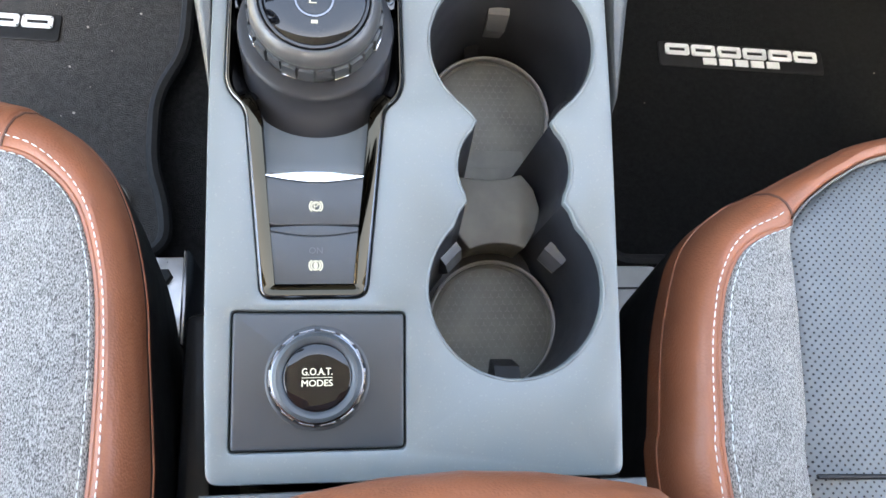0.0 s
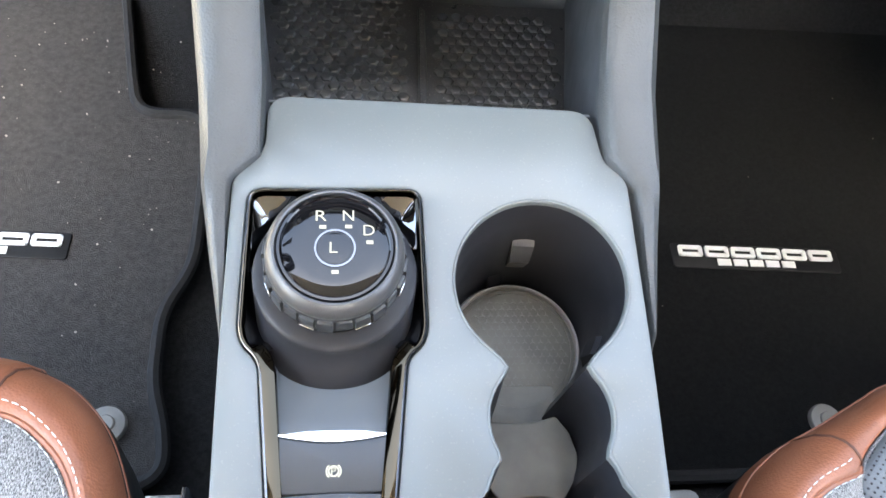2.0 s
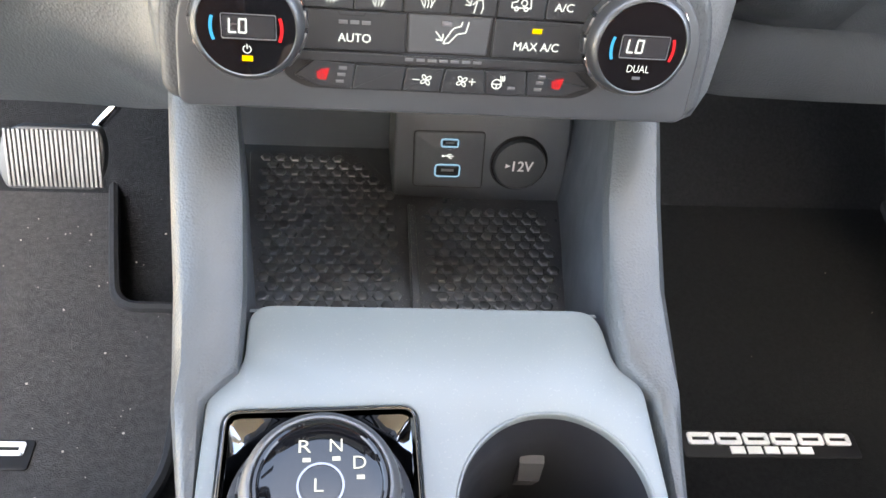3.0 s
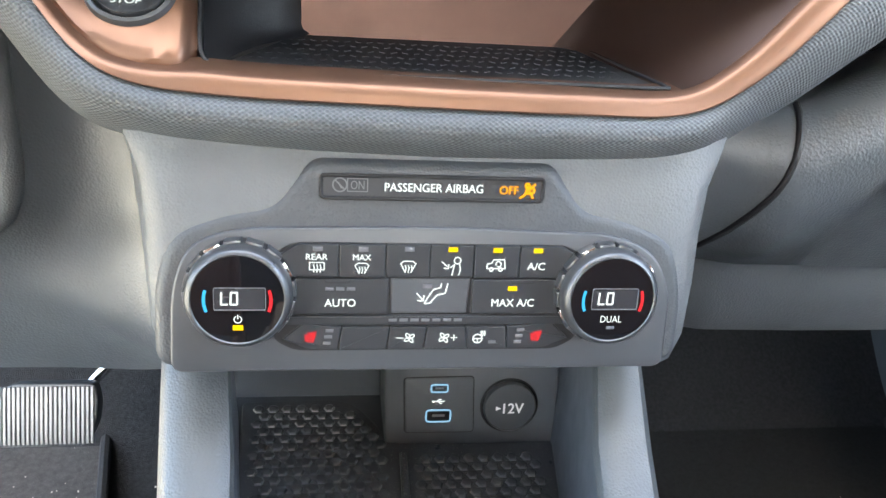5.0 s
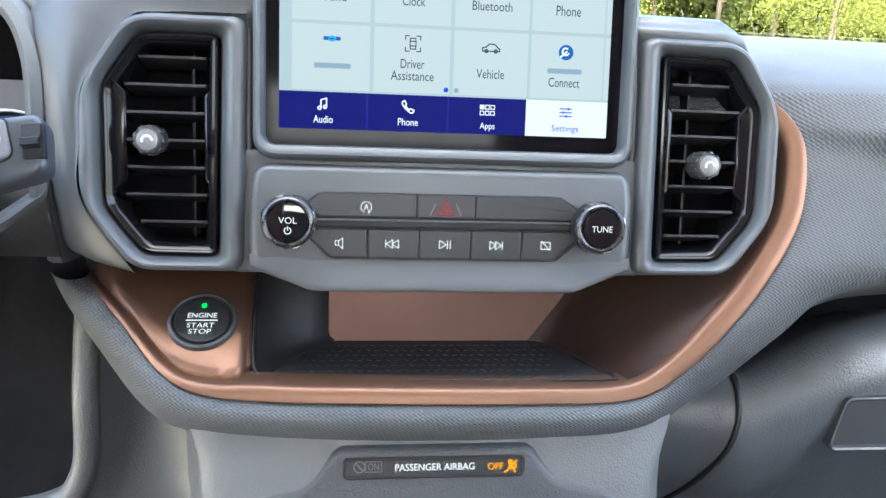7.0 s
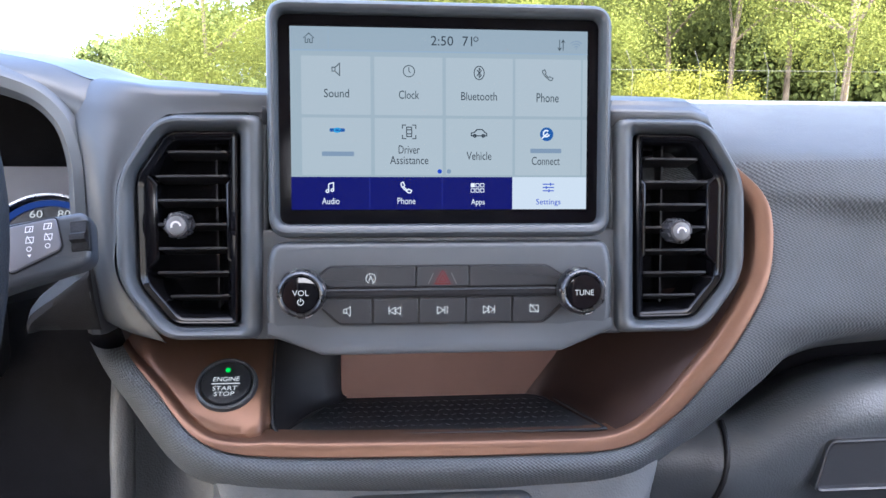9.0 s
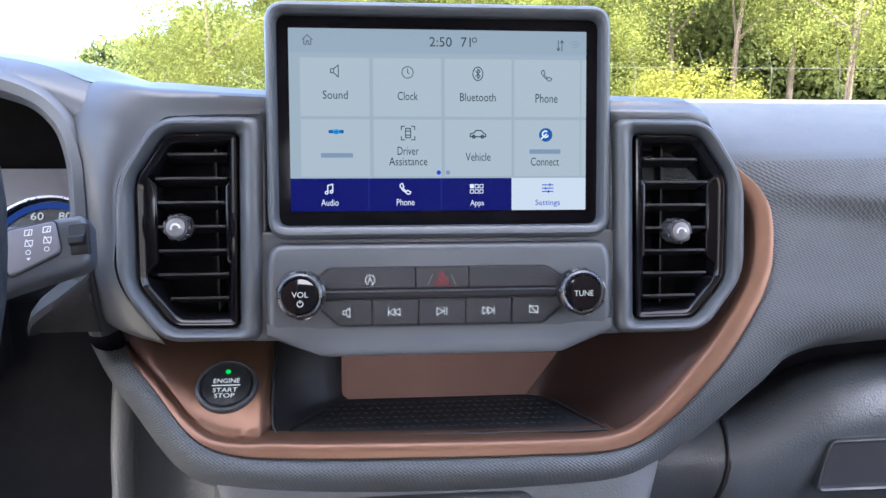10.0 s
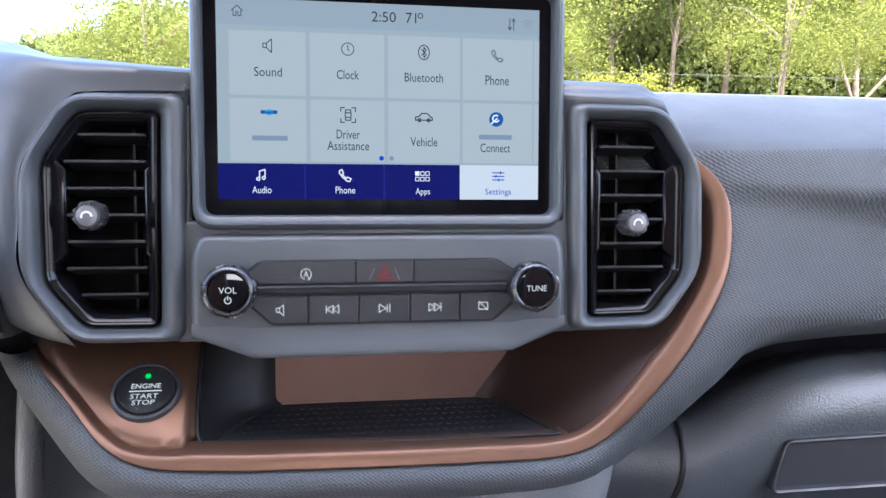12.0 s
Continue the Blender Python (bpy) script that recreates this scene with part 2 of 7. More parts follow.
def rounded(pts, r, seg=5):
    """The closed outline pts with its corners rounded."""
    out, k = [], len(pts)
    radii = r if isinstance(r, (list, tuple)) else [r] * k
    for i in range(k):
        p, a, b = Vector(pts[i]), Vector(pts[i - 1]), Vector(pts[(i + 1) % k])
        u, v = (a - p), (b - p)
        d = min(radii[i], u.length * 0.48, v.length * 0.48)
        if d < 1e-6:
            out.append(p)
            continue
        s, e = p + u.normalized() * d, p + v.normalized() * d
        for j in range(seg + 1):
            t = j / seg
            out.append(s * (1 - t) ** 2 + p * 2 * t * (1 - t) + e * t ** 2)
    return [tuple(q) for q in out]


def rect(x0, x1, y0, y1):
    return [(x0, y0), (x1, y0), (x1, y1), (x0, y1)]


def circle(cx, cy, r, n=48):
    return [(cx + r * math.cos(2 * math.pi * i / n), cy + r * math.sin(2 * math.pi * i / n)) for i in range(n)]


def area(pts):
    return sum(a[0] * b[1] - b[0] * a[1] for a, b in zip(pts, pts[1:] + pts[:1])) / 2


def offset(pts, d):
    """Outline moved inward by d."""
    k, sgn, out = len(pts), (1 if area(pts) > 0 else -1), []
    for i in range(k):
        a, p, b = Vector(pts[i - 1]), Vector(pts[i]), Vector(pts[(i + 1) % k])
        u, v = (p - a), (b - p)
        u = u.normalized() if u.length > 1e-9 else v.normalized()
        v = v.normalized() if v.length > 1e-9 else u
        nu, nv = Vector((-u.y, u.x)), Vector((-v.y, v.x))
        m = nu + nv
        m = m / max(m.dot(nu), 0.35) if m.length > 1e-6 else nu
        out.append(tuple(p + m * d * sgn))
    return out


def loop(bm, m, pts, d):
    return [bm.verts.new(m @ Vector((x, y, d))) for x, y in pts]


def bridge(bm, a, b, closed=True):
    k = len(a)
    for i in range(k if closed else k - 1):
        j = (i + 1) % k
        bm.faces.new((a[i], a[j], b[j], b[i]))


def plate(bm, m, pts, d0, d1, bevel=0.0, seg=3, bottom=False):
    """A slab of outline pts from depth d0 to d1 with a rounded upper edge."""
    if area(pts) < 0:
        pts = pts[::-1]
    lo = loop(bm, m, pts, d0)
    if bottom:
        bm.faces.new(lo[::-1])
    prev = lo
    steps = [(0, d1)] if bevel <= 0 else [(bevel * (1 - math.cos(math.pi / 2 * i / seg)), d1 - bevel + bevel * math.sin(math.pi / 2 * i / seg)) for i in range(seg + 1)]
    for ins, d in steps:
        cur = loop(bm, m, offset(pts, ins) if ins else pts, d)
        bridge(bm, prev, cur)
        prev = cur
    bm.faces.new(prev)
    return bm


def ring(bm, m, stages):
    """A closed strip through (outline, depth) stages of equal point count."""
    prev = None
    for pts, d in stages:
        cur = loop(bm, m, pts, d)
        if prev:
            bridge(bm, prev, cur)
        prev = cur
    return bm


def lathe(bm, m, cx, cy, profile, n=48, cap=True):
    prev = None
    for r, d in profile:
        cur = loop(bm, m, circle(cx, cy, r, n), d)
        if prev:
            bridge(bm, prev, cur)
        prev = cur
    if cap:
        bm.faces.new(prev)
    return bm


def box(bm, m, x0, x1, y0, y1, d0, d1, bevel=0.0, r=0.0):
    return plate(bm, m, rounded(rect(x0, x1, y0, y1), r, 4) if r else rect(x0, x1, y0, y1), d0, d1, bevel, 2, True)


def holed(bm, m, outer, holes, d0, d1, bevel=0.0015):
    """A slab with openings through it."""
    outer = outer if area(outer) > 0 else outer[::-1]
    edges = []

    def rim(pts, sgn):
        lo = loop(bm, m, pts, d0)
        mid = loop(bm, m, pts, d1 - bevel)
        q = loop(bm, m, offset(pts, sgn * bevel * 0.3), d1 - bevel * 0.3)
        up = loop(bm, m, offset(pts, sgn * bevel), d1)
        for a, b in ((lo, mid), (mid, q), (q, up)):
            if sgn > 0:
                bridge(bm, a, b)
            else:
                bridge(bm, b, a)
        for i in range(len(up)):
            edges.append(bm.edges.get((up[i], up[(i + 1) % len(up)])))

    rim(outer, 1)
    for h in holes:
        rim(h if area(h) > 0 else h[::-1], -1)
    bmesh.ops.triangle_fill(bm, use_beauty=True, use_dissolve=False, edges=edges, normal=m.to_3x3() @ Vector((0, 0, 1)))
    return bm


def spline(pts, n):
    """n points along a smooth curve through pts."""
    p = [np.array(q, float) for q in pts]
    p = [2 * p[0] - p[1]] + p + [2 * p[-1] - p[-2]]
    out, k = [], len(pts) - 1
    for i in range(n):
        s = min(i / (n - 1) * k, k - 1e-9)
        j, t = int(s), s - int(s)
        a, b, c, d = p[j], p[j + 1], p[j + 2], p[j + 3]
        out.append(tuple(0.5 * (2 * b + (c - a) * t + (2 * a - 5 * b + 4 * c - d) * t * t + (3 * b - a - 3 * c + d) * t ** 3)))
    return out


def loft(bm, lines, uv=True, uvgrid=None):
    """A sheet through lines of equal point count; its UV map is in metres along both directions."""
    grid = [[bm.verts.new(p) for p in line] for line in lines]
    lay = bm.loops.layers.uv.verify() if uv else None
    nj = len(lines[0])
    vs = [0.0]
    mid = nj // 2
    for i in range(1, len(lines)):
        vs.append(vs[-1] + (Vector(lines[i][mid]) - Vector(lines[i - 1][mid])).length)
    for i in range(len(lines) - 1):
        us = [[0.0], [0.0]]
        for q in (0, 1):
            for j in range(1, nj):
                us[q].append(us[q][-1] + (Vector(lines[i + q][j]) - Vector(lines[i + q][j - 1])).length)
        for j in range(nj - 1):
            f = bm.faces.new((grid[i][j], grid[i][j + 1], grid[i + 1][j + 1], grid[i + 1][j]))
            if uv:
                for lp, (q, jj) in zip(f.loops, ((0, j), (0, j + 1), (1, j + 1), (1, j))):
                    lp[lay].uv = uvgrid[i + q][jj] if uvgrid else (us[q][jj], vs[i + q])
    return bm


def tube(bm, pts, r, n=8, closed=False, up=(0, 0, 1)):
    rings, k = [], len(pts)
    for i in range(k):
        p = Vector(pts[i])
        a = Vector(pts[i - 1]) if (i or closed) else p
        b = Vector(pts[(i + 1) % k]) if (i < k - 1 or closed) else p
        t = (b - a).normalized()
        s = t.cross(Vector(up))
        s = s.normalized() if s.length > 1e-4 else Vector((1, 0, 0))
        w = s.cross(t)
        rr = r[i] if isinstance(r, (list, tuple)) else r
        rings.append([bm.verts.new(p + (s * math.cos(2 * math.pi * j / n) + w * math.sin(2 * math.pi * j / n)) * rr) for j in range(n)])
    for i in range(k if closed else k - 1):
        bridge(bm, rings[i], rings[(i + 1) % k])
    if not closed:
        bm.faces.new(rings[0][::-1])
        bm.faces.new(rings[-1])
    return bm


def thing(name, label, category, group="", kind="", at=(0, 0, 0)):
    ob = new(name)
    ob.empty_display_size = 0.02
    ob.location = at
    return tagged(ob, label, category, group, kind)


def mesh_object(name, bm, mat, smooth=40):
    me = bpy.data.meshes.new(name)
    bmesh.ops.recalc_face_normals(bm, faces=bm.faces)
    bm.to_mesh(me)
    bm.free()
    me.materials.append(mat)
    me.shade_smooth()
    me.set_sharp_from_angle(angle=radians(smooth))
    return new(name, me)


def part(name, bm, mat, parent, label="", smooth=40):
    ob = mesh_object(name, bm, mat, smooth)
    ob.parent = parent
    o = parent
    shift = Vector((0, 0, 0))
    while o:
        shift += o.location
        o = o.parent
    ob.data.transform(Matrix.Translation(-shift))
    return tagged(ob, label)


def text_mesh(body):
    cu = bpy.data.curves.new("lettering", "FONT")
    cu.body, cu.align_x, cu.align_y, cu.resolution_u = body, "LEFT", "BOTTOM", 3
    ob = bpy.data.objects.new("lettering", cu)
    me = bpy.data.meshes.new_from_object(ob)
    bpy.data.objects.remove(ob)
    bpy.data.curves.remove(cu)
    return me


def lettering(m, body, x, y, h, d, mat, parent, w=0.0, name="lettering", slant=0.0, bold=0.0):
    """Words centred on (x, y) of a face, h high (all the line's height) and w wide if given, a hair above the depth d."""
    me = text_mesh(body)
    co = [v.co for v in me.vertices]
    x0, x1 = min(c.x for c in co), max(c.x for c in co)
    y0, y1 = min(c.y for c in co), max(c.y for c in co)
    sy = h / (y1 - y0)
    sx = w / (x1 - x0) if w else sy
    for v in me.vertices:
        px, py = (v.co.x - (x0 + x1) / 2) * sx, (v.co.y - (y0 + y1) / 2) * sy
        v.co = Vector((x + px + slant * py, y + py, d))
    if bold:
        # heavier strokes from three layers, each a hair wider to one side
        spots, faces = [tuple(v.co) for v in me.vertices], [tuple(p.vertices) for p in me.polygons]
        me = bpy.data.meshes.new(name)
        k = len(spots)
        shifts = ((-bold, -bold * 0.5, 0.0), (0, bold * 0.5, 0.00003), (bold, -bold * 0.5, 0.00006))
        me.from_pydata([(px + a, py + b, pz + c) for a, b, c in shifts for px, py, pz in spots], [], [tuple(i + q * k for i in f) for q in range(3) for f in faces])
    me.transform(m)
    me.materials.append(mat)
    ob = new(name, me)
    ob.parent = parent
    shift = Vector((0, 0, 0))
    o = parent
    while o:
        shift += o.location
        o = o.parent
    me.transform(Matrix.Translation(-shift))
    return ob


def strokes(bm, m, lines, d, w):
    """Flat ribbons of width w along lines of a face."""
    for ln in lines:
        for a, b in zip(ln, ln[1:]):
            a, b = Vector(a), Vector(b)
            t = b - a
            if t.length < 1e-7:
                continue
            t.normalize()
            q = Vector((-t.y, t.x)) * w / 2
            t *= w * 0.35
            bm.faces.new([bm.verts.new(m @ Vector((*p, d))) for p in (a - t - q, b + t - q, b + t + q, a - t + q)])
    return bm


def icon(m, x, y, size, lines, d, mat, parent, w=0.1, fills=(), name="icon"):
    """A small sign drawn in strokes and filled outlines, in units of half its size."""
    h = size / 2
    bm = bmesh.new()
    strokes(bm, m, [[(x + u * h, y + v * h) for u, v in ln] for ln in lines], d, w * size)
    for f in fills:
        bm.faces.new(loop(bm, m, [(x + u * h, y + v * h) for u, v in f], d))
    return part(name, bm, mat, parent)


def arc(cx, cy, r, a0, a1, n=12):
    return [(cx + r * math.cos(radians(a0 + (a1 - a0) * i / n)), cy + r * math.sin(radians(a0 + (a1 - a0) * i / n))) for i in range(n + 1)]


CON = plane_frame(-0.25, 0.3634, 83.16)
HV = plane_frame(-0.0475, 0.495, 14.04)
RD = plane_frame(-0.014, 0.66, 6.84)
SC = plane_frame(0.0, 0.72, 6.84)


def con(pts):
    """Plan points (x, y) on the console's sloping top."""
    return [(x, (y + 0.25) / 0.9929) for x, y in pts]


def hv(pts):
    return [(x, (z - 0.495) / 0.9701) for x, z in pts]


def rd(pts):
    return [(x, (z - 0.66) / 0.9929) for x, z in pts]


def sc(pts):
    return [(x, (z - 0.72) / 0.9929) for x, z in pts]


# ---- the car's shell and the world outside ----
def structure(name, bm, mat, label="", category=""):
    return tagged(mesh_object(name, bm, mat), label, category, kind="structure")


def slab(x0, x1, y0, y1, z0, z1, bm=None):
    bm = bm or bmesh.new()
    return box(bm, Matrix.Identity(4), x0, x1, y0, y1, z0, z1)


M_GROUND = material("pale_gravel_ground", (0.27, 0.24, 0.19), 0.95, 0, 0.5, 0.6, 0.5, 3, 0.02, bump_dist=0.05)
bm = bmesh.new()
bm.faces.new([bm.verts.new(p) for p in ((-900, -900, -0.45), (900, -900, -0.45), (900, 900, -0.45), (-900, 900, -0.45))])
structure("ground", bm, M_GROUND, "pale gravel ground round the parked car", "ground")

# carpeted floor, with the toe board rising to the bulkhead
prof = [(-1.6, -0.012), (-0.2, -0.012), (0.3, -0.01), (0.42, 0.03), (0.55, 0.16), (0.66, 0.34), (0.70, 0.55)]
structure("floor", loft(bmesh.new(), [[(x, y, z) for y, z in spline(prof, 40)] for x in (-0.74, -0.3, 0.3, 0.74)]), M_CARPET,
          "charcoal carpeted car floor", "floor")
structure("bulkhead", slab(-0.80, 0.80, 0.615, 0.74, -0.05, 0.755), M_BLACK, "black bulkhead under the dashboard", "wall")
structure("ceiling", slab(-0.70, 0.70, -2.1, -0.22, 1.17, 1.20), M_ROOF, "pale fabric headliner", "ceiling")
# unseen side panels, their heights set by how much daylight they let in
structure("wall_east", slab(0.72, 0.78, -0.95, 0.10, -0.05, 0.58), M_DASH, "dark door panel below the side window", "door panel")
structure("wall_west", slab(-0.78, -0.72, -0.95, 0.74, -0.05, 0.12), M_DASH, "low dark sill of the open doorway", "sill")
for side in (-1, 1):
    b = tube(bmesh.new(), [(side * 0.90, 0.62, 0.70), (side * 0.80, 0.2, 0.98), (side * 0.69, -0.22, 1.17)], 0.045, 10)
    structure("pillar_front", b, M_ROOF, "pale windscreen pillar", "pillar")
    b = slab(side * 0.71 - 0.03, side * 0.71 + 0.03, -0.95, -0.82, 0.66, 1.17)
    structure("pillar_middle", b, M_ROOF, "pale door pillar", "pillar")
    structure("roof_rail", slab(side * 0.69 - 0.03, side * 0.69 + 0.03, -2.1, -0.22, 1.10, 1.17), M_ROOF, "pale roof rail", "trim")
structure("door_corner", slab(0.72, 0.78, 0.10, 0.74, -0.05, 0.765), M_DASH, "dark front corner of the closed door", "door panel")
structure("door_front_corner", slab(0.70, 0.719, -0.30, 0.10, 0.56, 0.765), M_DASH, "dark front corner of the closed door", "door panel")
structure("wall_south", slab(-0.74, 0.74, -2.1, -2.05, -0.05, 0.99), M_DASH, "dark tailgate panel below the rear window", "wall")
for side, nm in ((-1, "wall_rear_west"), (1, "wall_rear_east")):
    structure(nm, slab(side * 0.75 - 0.03, side * 0.75 + 0.03, -2.05, -0.95, -0.05, 0.78), M_DASH, "dark rear door panel below the window", "wall")


# ---- dashboard ----
dash = thing("dashboard", "charcoal dashboard with a woven pad and copper trim under the windscreen", "dashboard")
# the line along which the copper strip meets the woven pad, from the driver's side round to the passenger's
EDGE = spline([(-0.2005, 0.046, 0.627), (-0.1865, 0.021, 0.6225), (-0.170, 0.003, 0.612), (-0.1475, -0.018, 0.594), (-0.1258, -0.026, 0.5846), (-0.09, -0.029, 0.581),
               (-0.0284, -0.031, 0.580), (0.05, -0.031, 0.579), (0.1045, -0.028, 0.5795), (0.1360, -0.024, 0.5935), (0.1660, -0.018, 0.6215), (0.1870, -0.012, 0.6485),
               (0.2030, -0.005, 0.6780), (0.2065, 0.002, 0.710), (0.2005, 0.007, 0.7300), (0.1830, 0.015, 0.7475)], 96)
OUTER = spline([(-0.2290, 0.066, 0.623), (-0.209, 0.034, 0.612), (-0.189, 0.012, 0.598), (-0.160, -0.006, 0.568), (-0.135, -0.012, 0.556), (-0.0948, -0.016, 0.5515),
                (-0.0286, -0.018, 0.549), (0.05, -0.018, 0.549), (0.115, -0.014, 0.552), (0.160, -0.010, 0.5785), (0.196, -0.012, 0.6115), (0.229, -0.012, 0.6390),
                (0.30, -0.012, 0.6490), (0.52, -0.012, 0.6570), (0.72, -0.006, 0.70), (0.72, 0.03, 0.765)], 96)
lines = []
for i, (c, o) in enumerate(zip(EDGE, OUTER)):
    c, o = Vector(c), Vector(o)
    span = (o - c).length
    under = min(1.0, max(0.0, (o.x - 0.125) / 0.035)) * min(1.0, max(0.0, (0.70 - o.z) / 0.03))
    bulge = min(0.024, 0.35 * span) * (1 - 0.45 * under)
    a, b = Vector(OUTER[max(i - 1, 0)]), Vector(OUTER[min(i + 1, len(OUTER) - 1)])
    away = Vector((b.z - a.z, 0, a.x - b.x)).normalized()
    row = []
    for j in range(15):
        t = j / 14
        p = c.lerp(o, t ** 1.15)
        swell = math.sin(math.pi * (1 - 0.35 * under) * min(1, t ** 0.8 if span < 0.06 else t)) ** 0.8
        p.y += bulge * (under * 0.91 * t ** 1.15 - swell)
        row.append(tuple(p))
    # the brow curls under towards the glove box
    for d, y0, z0, y1 in ((0.0022, 0.002, -0.0002, 0.0012), (0.0075, 0.008, -0.0006, 0.008), (0.019, 0.015, -0.001, 0.026), (0.020, 0.04, 0.002, 0.06)):
        p = o + away * d * under
        row.append((p.x, o.y + y0 + (y1 - y0) * under, p.z + z0 * (1 - under)))
    lines.append(row)


def woven_uv(rows):
    """Even weave coordinates: across the car, and along the surface in the other direction."""
    grid = []
    for r in rows:
        w, out = r[0][2] * 1.1, []
        for j, p in enumerate(r):
            if j:
                q = r[j - 1]
                w += math.copysign(math.hypot(p[1] - q[1], p[2] - q[2]), p[2] - q[2] if abs(p[2] - q[2]) > abs(p[1] - q[1]) * 0.2 else -1)
            s = min(1.0, max(0.0, (r[0][0] - 0.11) / 0.05))
            out.append((p[0], w * (1 - s) + ((p[2] + 0.9 * p[1]) * 1.1 - 0.99 * r[0][1]) * s))
        grid.append(out)
    return grid


pad = loft(bmesh.new(), lines, True, woven_uv(lines))
# top of the dashboard on the passenger's side, running on from the pad to the windscreen
edge = [(0.125, 0.030, 0.730), (0.16, 0.022, 0.735), (0.178, 0.016, 0.738)] + lines[-1][:15]
rows, grid = [], []
for f, y1, z1 in ((0, 0, 0), (0.25, 0.05, 0.765), (0.6, 0.085, 0.7765), (1, 0.12, 0.7825), (1, 0.25, 0.7880), (1, 0.42, 0.7885), (1, 0.62, 0.780)):
    rows.append([(p[0], p[1] + (y1 - p[1]) * f, max(p[2], p[2] + (z1 - p[2]) * (f ** 0.6 if f else 0))) for p in edge])
rows = [spline([r[j] for r in rows], 26) for j in range(18)]
for r in rows:
    grid.append([(p[0], (p[2] + 0.9 * p[1]) * 1.1 - 0.99 * 0.012) for p in r])
loft(pad, rows, True, grid)
bmesh.ops.remove_doubles(pad, verts=pad.verts[:], dist=0.00002)
bmesh.ops.recalc_face_normals(pad, faces=pad.faces[:])
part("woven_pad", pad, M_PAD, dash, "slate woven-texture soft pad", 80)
# copper strip
lines = []
for i, c in enumerate(EDGE):
    a, b = Vector(EDGE[max(i - 1, 0)]), Vector(EDGE[min(i + 1, len(EDGE) - 1)])
    t = (b - a).normalized()
    inn = Vector((-t.z, 0, t.x))
    c = Vector(c)
    wide = 1 + 0.45 * min(1.0, max(0.0, (c.x - 0.11) / 0.05)) - 0.5 * min(1.0, max(0.0, (-0.10 - c.x) / 0.04))
    lines.append([tuple(c + inn * u * wide + Vector((0, d, 0))) for u, d in ((0, 0.006), (0, -0.0015), (0.0005, -0.0031), (0.0014, -0.0036), (0.0044, -0.0026), (0.0074, -0.0012), (0.0084, 0.0008), (0.0092, 0.005), (0.0102, 0.014))])
part("copper_strip", loft(bmesh.new(), lines), M_COPPER, dash, "satin copper trim strip")
# copper field behind the start button
inner = [Vector(l[7]) for l in lines]
left = [p for p in inner if p.x < -0.110 and p.z < 0.66]
bm = bmesh.new()
rows = []
face = lambda z: 0.0042 + 1.31 * (z - 0.6138)
for p in left:
    row = []
    for t in (0, 0.04, 0.1, 0.2, 0.35, 0.5, 0.7, 0.85, 1):
        q = p.lerp(Vector((p.x * 0.75 - 0.03, 0, 0.652)), t)
        q.y = max(face(q.z), p.y)
        row.append(tuple(q))
    rows.append(row)
for x, dy in ((-0.1085, 0.0), (-0.1072, 0.0008), (-0.1058, 0.0028), (-0.1048, 0.006), (-0.1036, 0.0085), (-0.1020, 0.0095)):
    rows.append([(x, max(face(z), -0.0212) + dy, z) for z in (0.5895, 0.5915, 0.594, 0.597, 0.604, 0.614, 0.628, 0.640, 0.652)])
part("copper_field", loft(bm, rows), M_COPPER, dash, "satin copper panel round the start button")
# copper back of the pocket and its slanting right cheek, shade put into their colours
bm = bmesh.new()
BK = plane_frame(0.044, 0.60, 12)
plate(bm, BK, rounded([(-0.062, -0.014), (0.076, -0.014), (0.120, 0.075), (-0.062, 0.075)], 0.008), -0.006, 0)
part("pocket_back", bm, M_COPPERSHADE, dash, "copper back wall of the pocket, coloured dark for its shade")
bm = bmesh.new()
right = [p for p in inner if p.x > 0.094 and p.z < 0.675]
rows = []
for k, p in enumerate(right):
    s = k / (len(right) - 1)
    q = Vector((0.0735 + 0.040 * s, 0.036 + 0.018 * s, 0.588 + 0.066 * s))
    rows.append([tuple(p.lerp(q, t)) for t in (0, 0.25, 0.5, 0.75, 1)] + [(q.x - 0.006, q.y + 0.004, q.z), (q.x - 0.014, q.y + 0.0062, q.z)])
part("pocket_cheek", loft(bm, rows), M_CHEEKSHADE, dash, "copper cheek of the pocket, coloured dark for its shade")
# rubber-lined floor of the pocket with its left cheek
pocket = thing("pocket_liner", "black rubber liner with small raised marks in the dashboard pocket", "rubber mat")
FL = Matrix.Translation((0, 0, 0.588))
bm = bmesh.new()
plate(bm, FL, rounded([(-0.0992, -0.0205), (0.1000, -0.0225), (0.0775, 0.034), (0.066, 0.046), (-0.062, 0.046)], [0.006, 0.004, 0.006, 0.01, 0.01], 5), -0.006, 0.0, 0.001)
part("base", bm, M_TRAY, pocket)
bm = bmesh.new()
cheek = []
for x, y, dz, lean in ((-0.0985, -0.0185, -0.0042, 1.31), (-0.0960, -0.008, -0.0050, 1.05), (-0.0915, 0.004, -0.004, 0.75), (-0.0835, 0.018, -0.003, 0.45), (-0.072, 0.030, -0.002, 0.25), (-0.0645, 0.036, -0.001, 0.2), (-0.061, 0.0455, 0, 0.2)):
    cheek.append([(x + 0.004, y - 0.001, 0.5888), (x + 0.0015, y + 0.0004, 0.5905)] + [(x + dz * min(1, (z - 0.589) / 0.03), y + lean * (z - 0.589), z) for z in (0.594, 0.600, 0.608, 0.62, 0.637, 0.655)])
loft(bm, cheek)
part("left_cheek", bm, M_BLACK, pocket, "dark plastic cheek")
bm = bmesh.new()
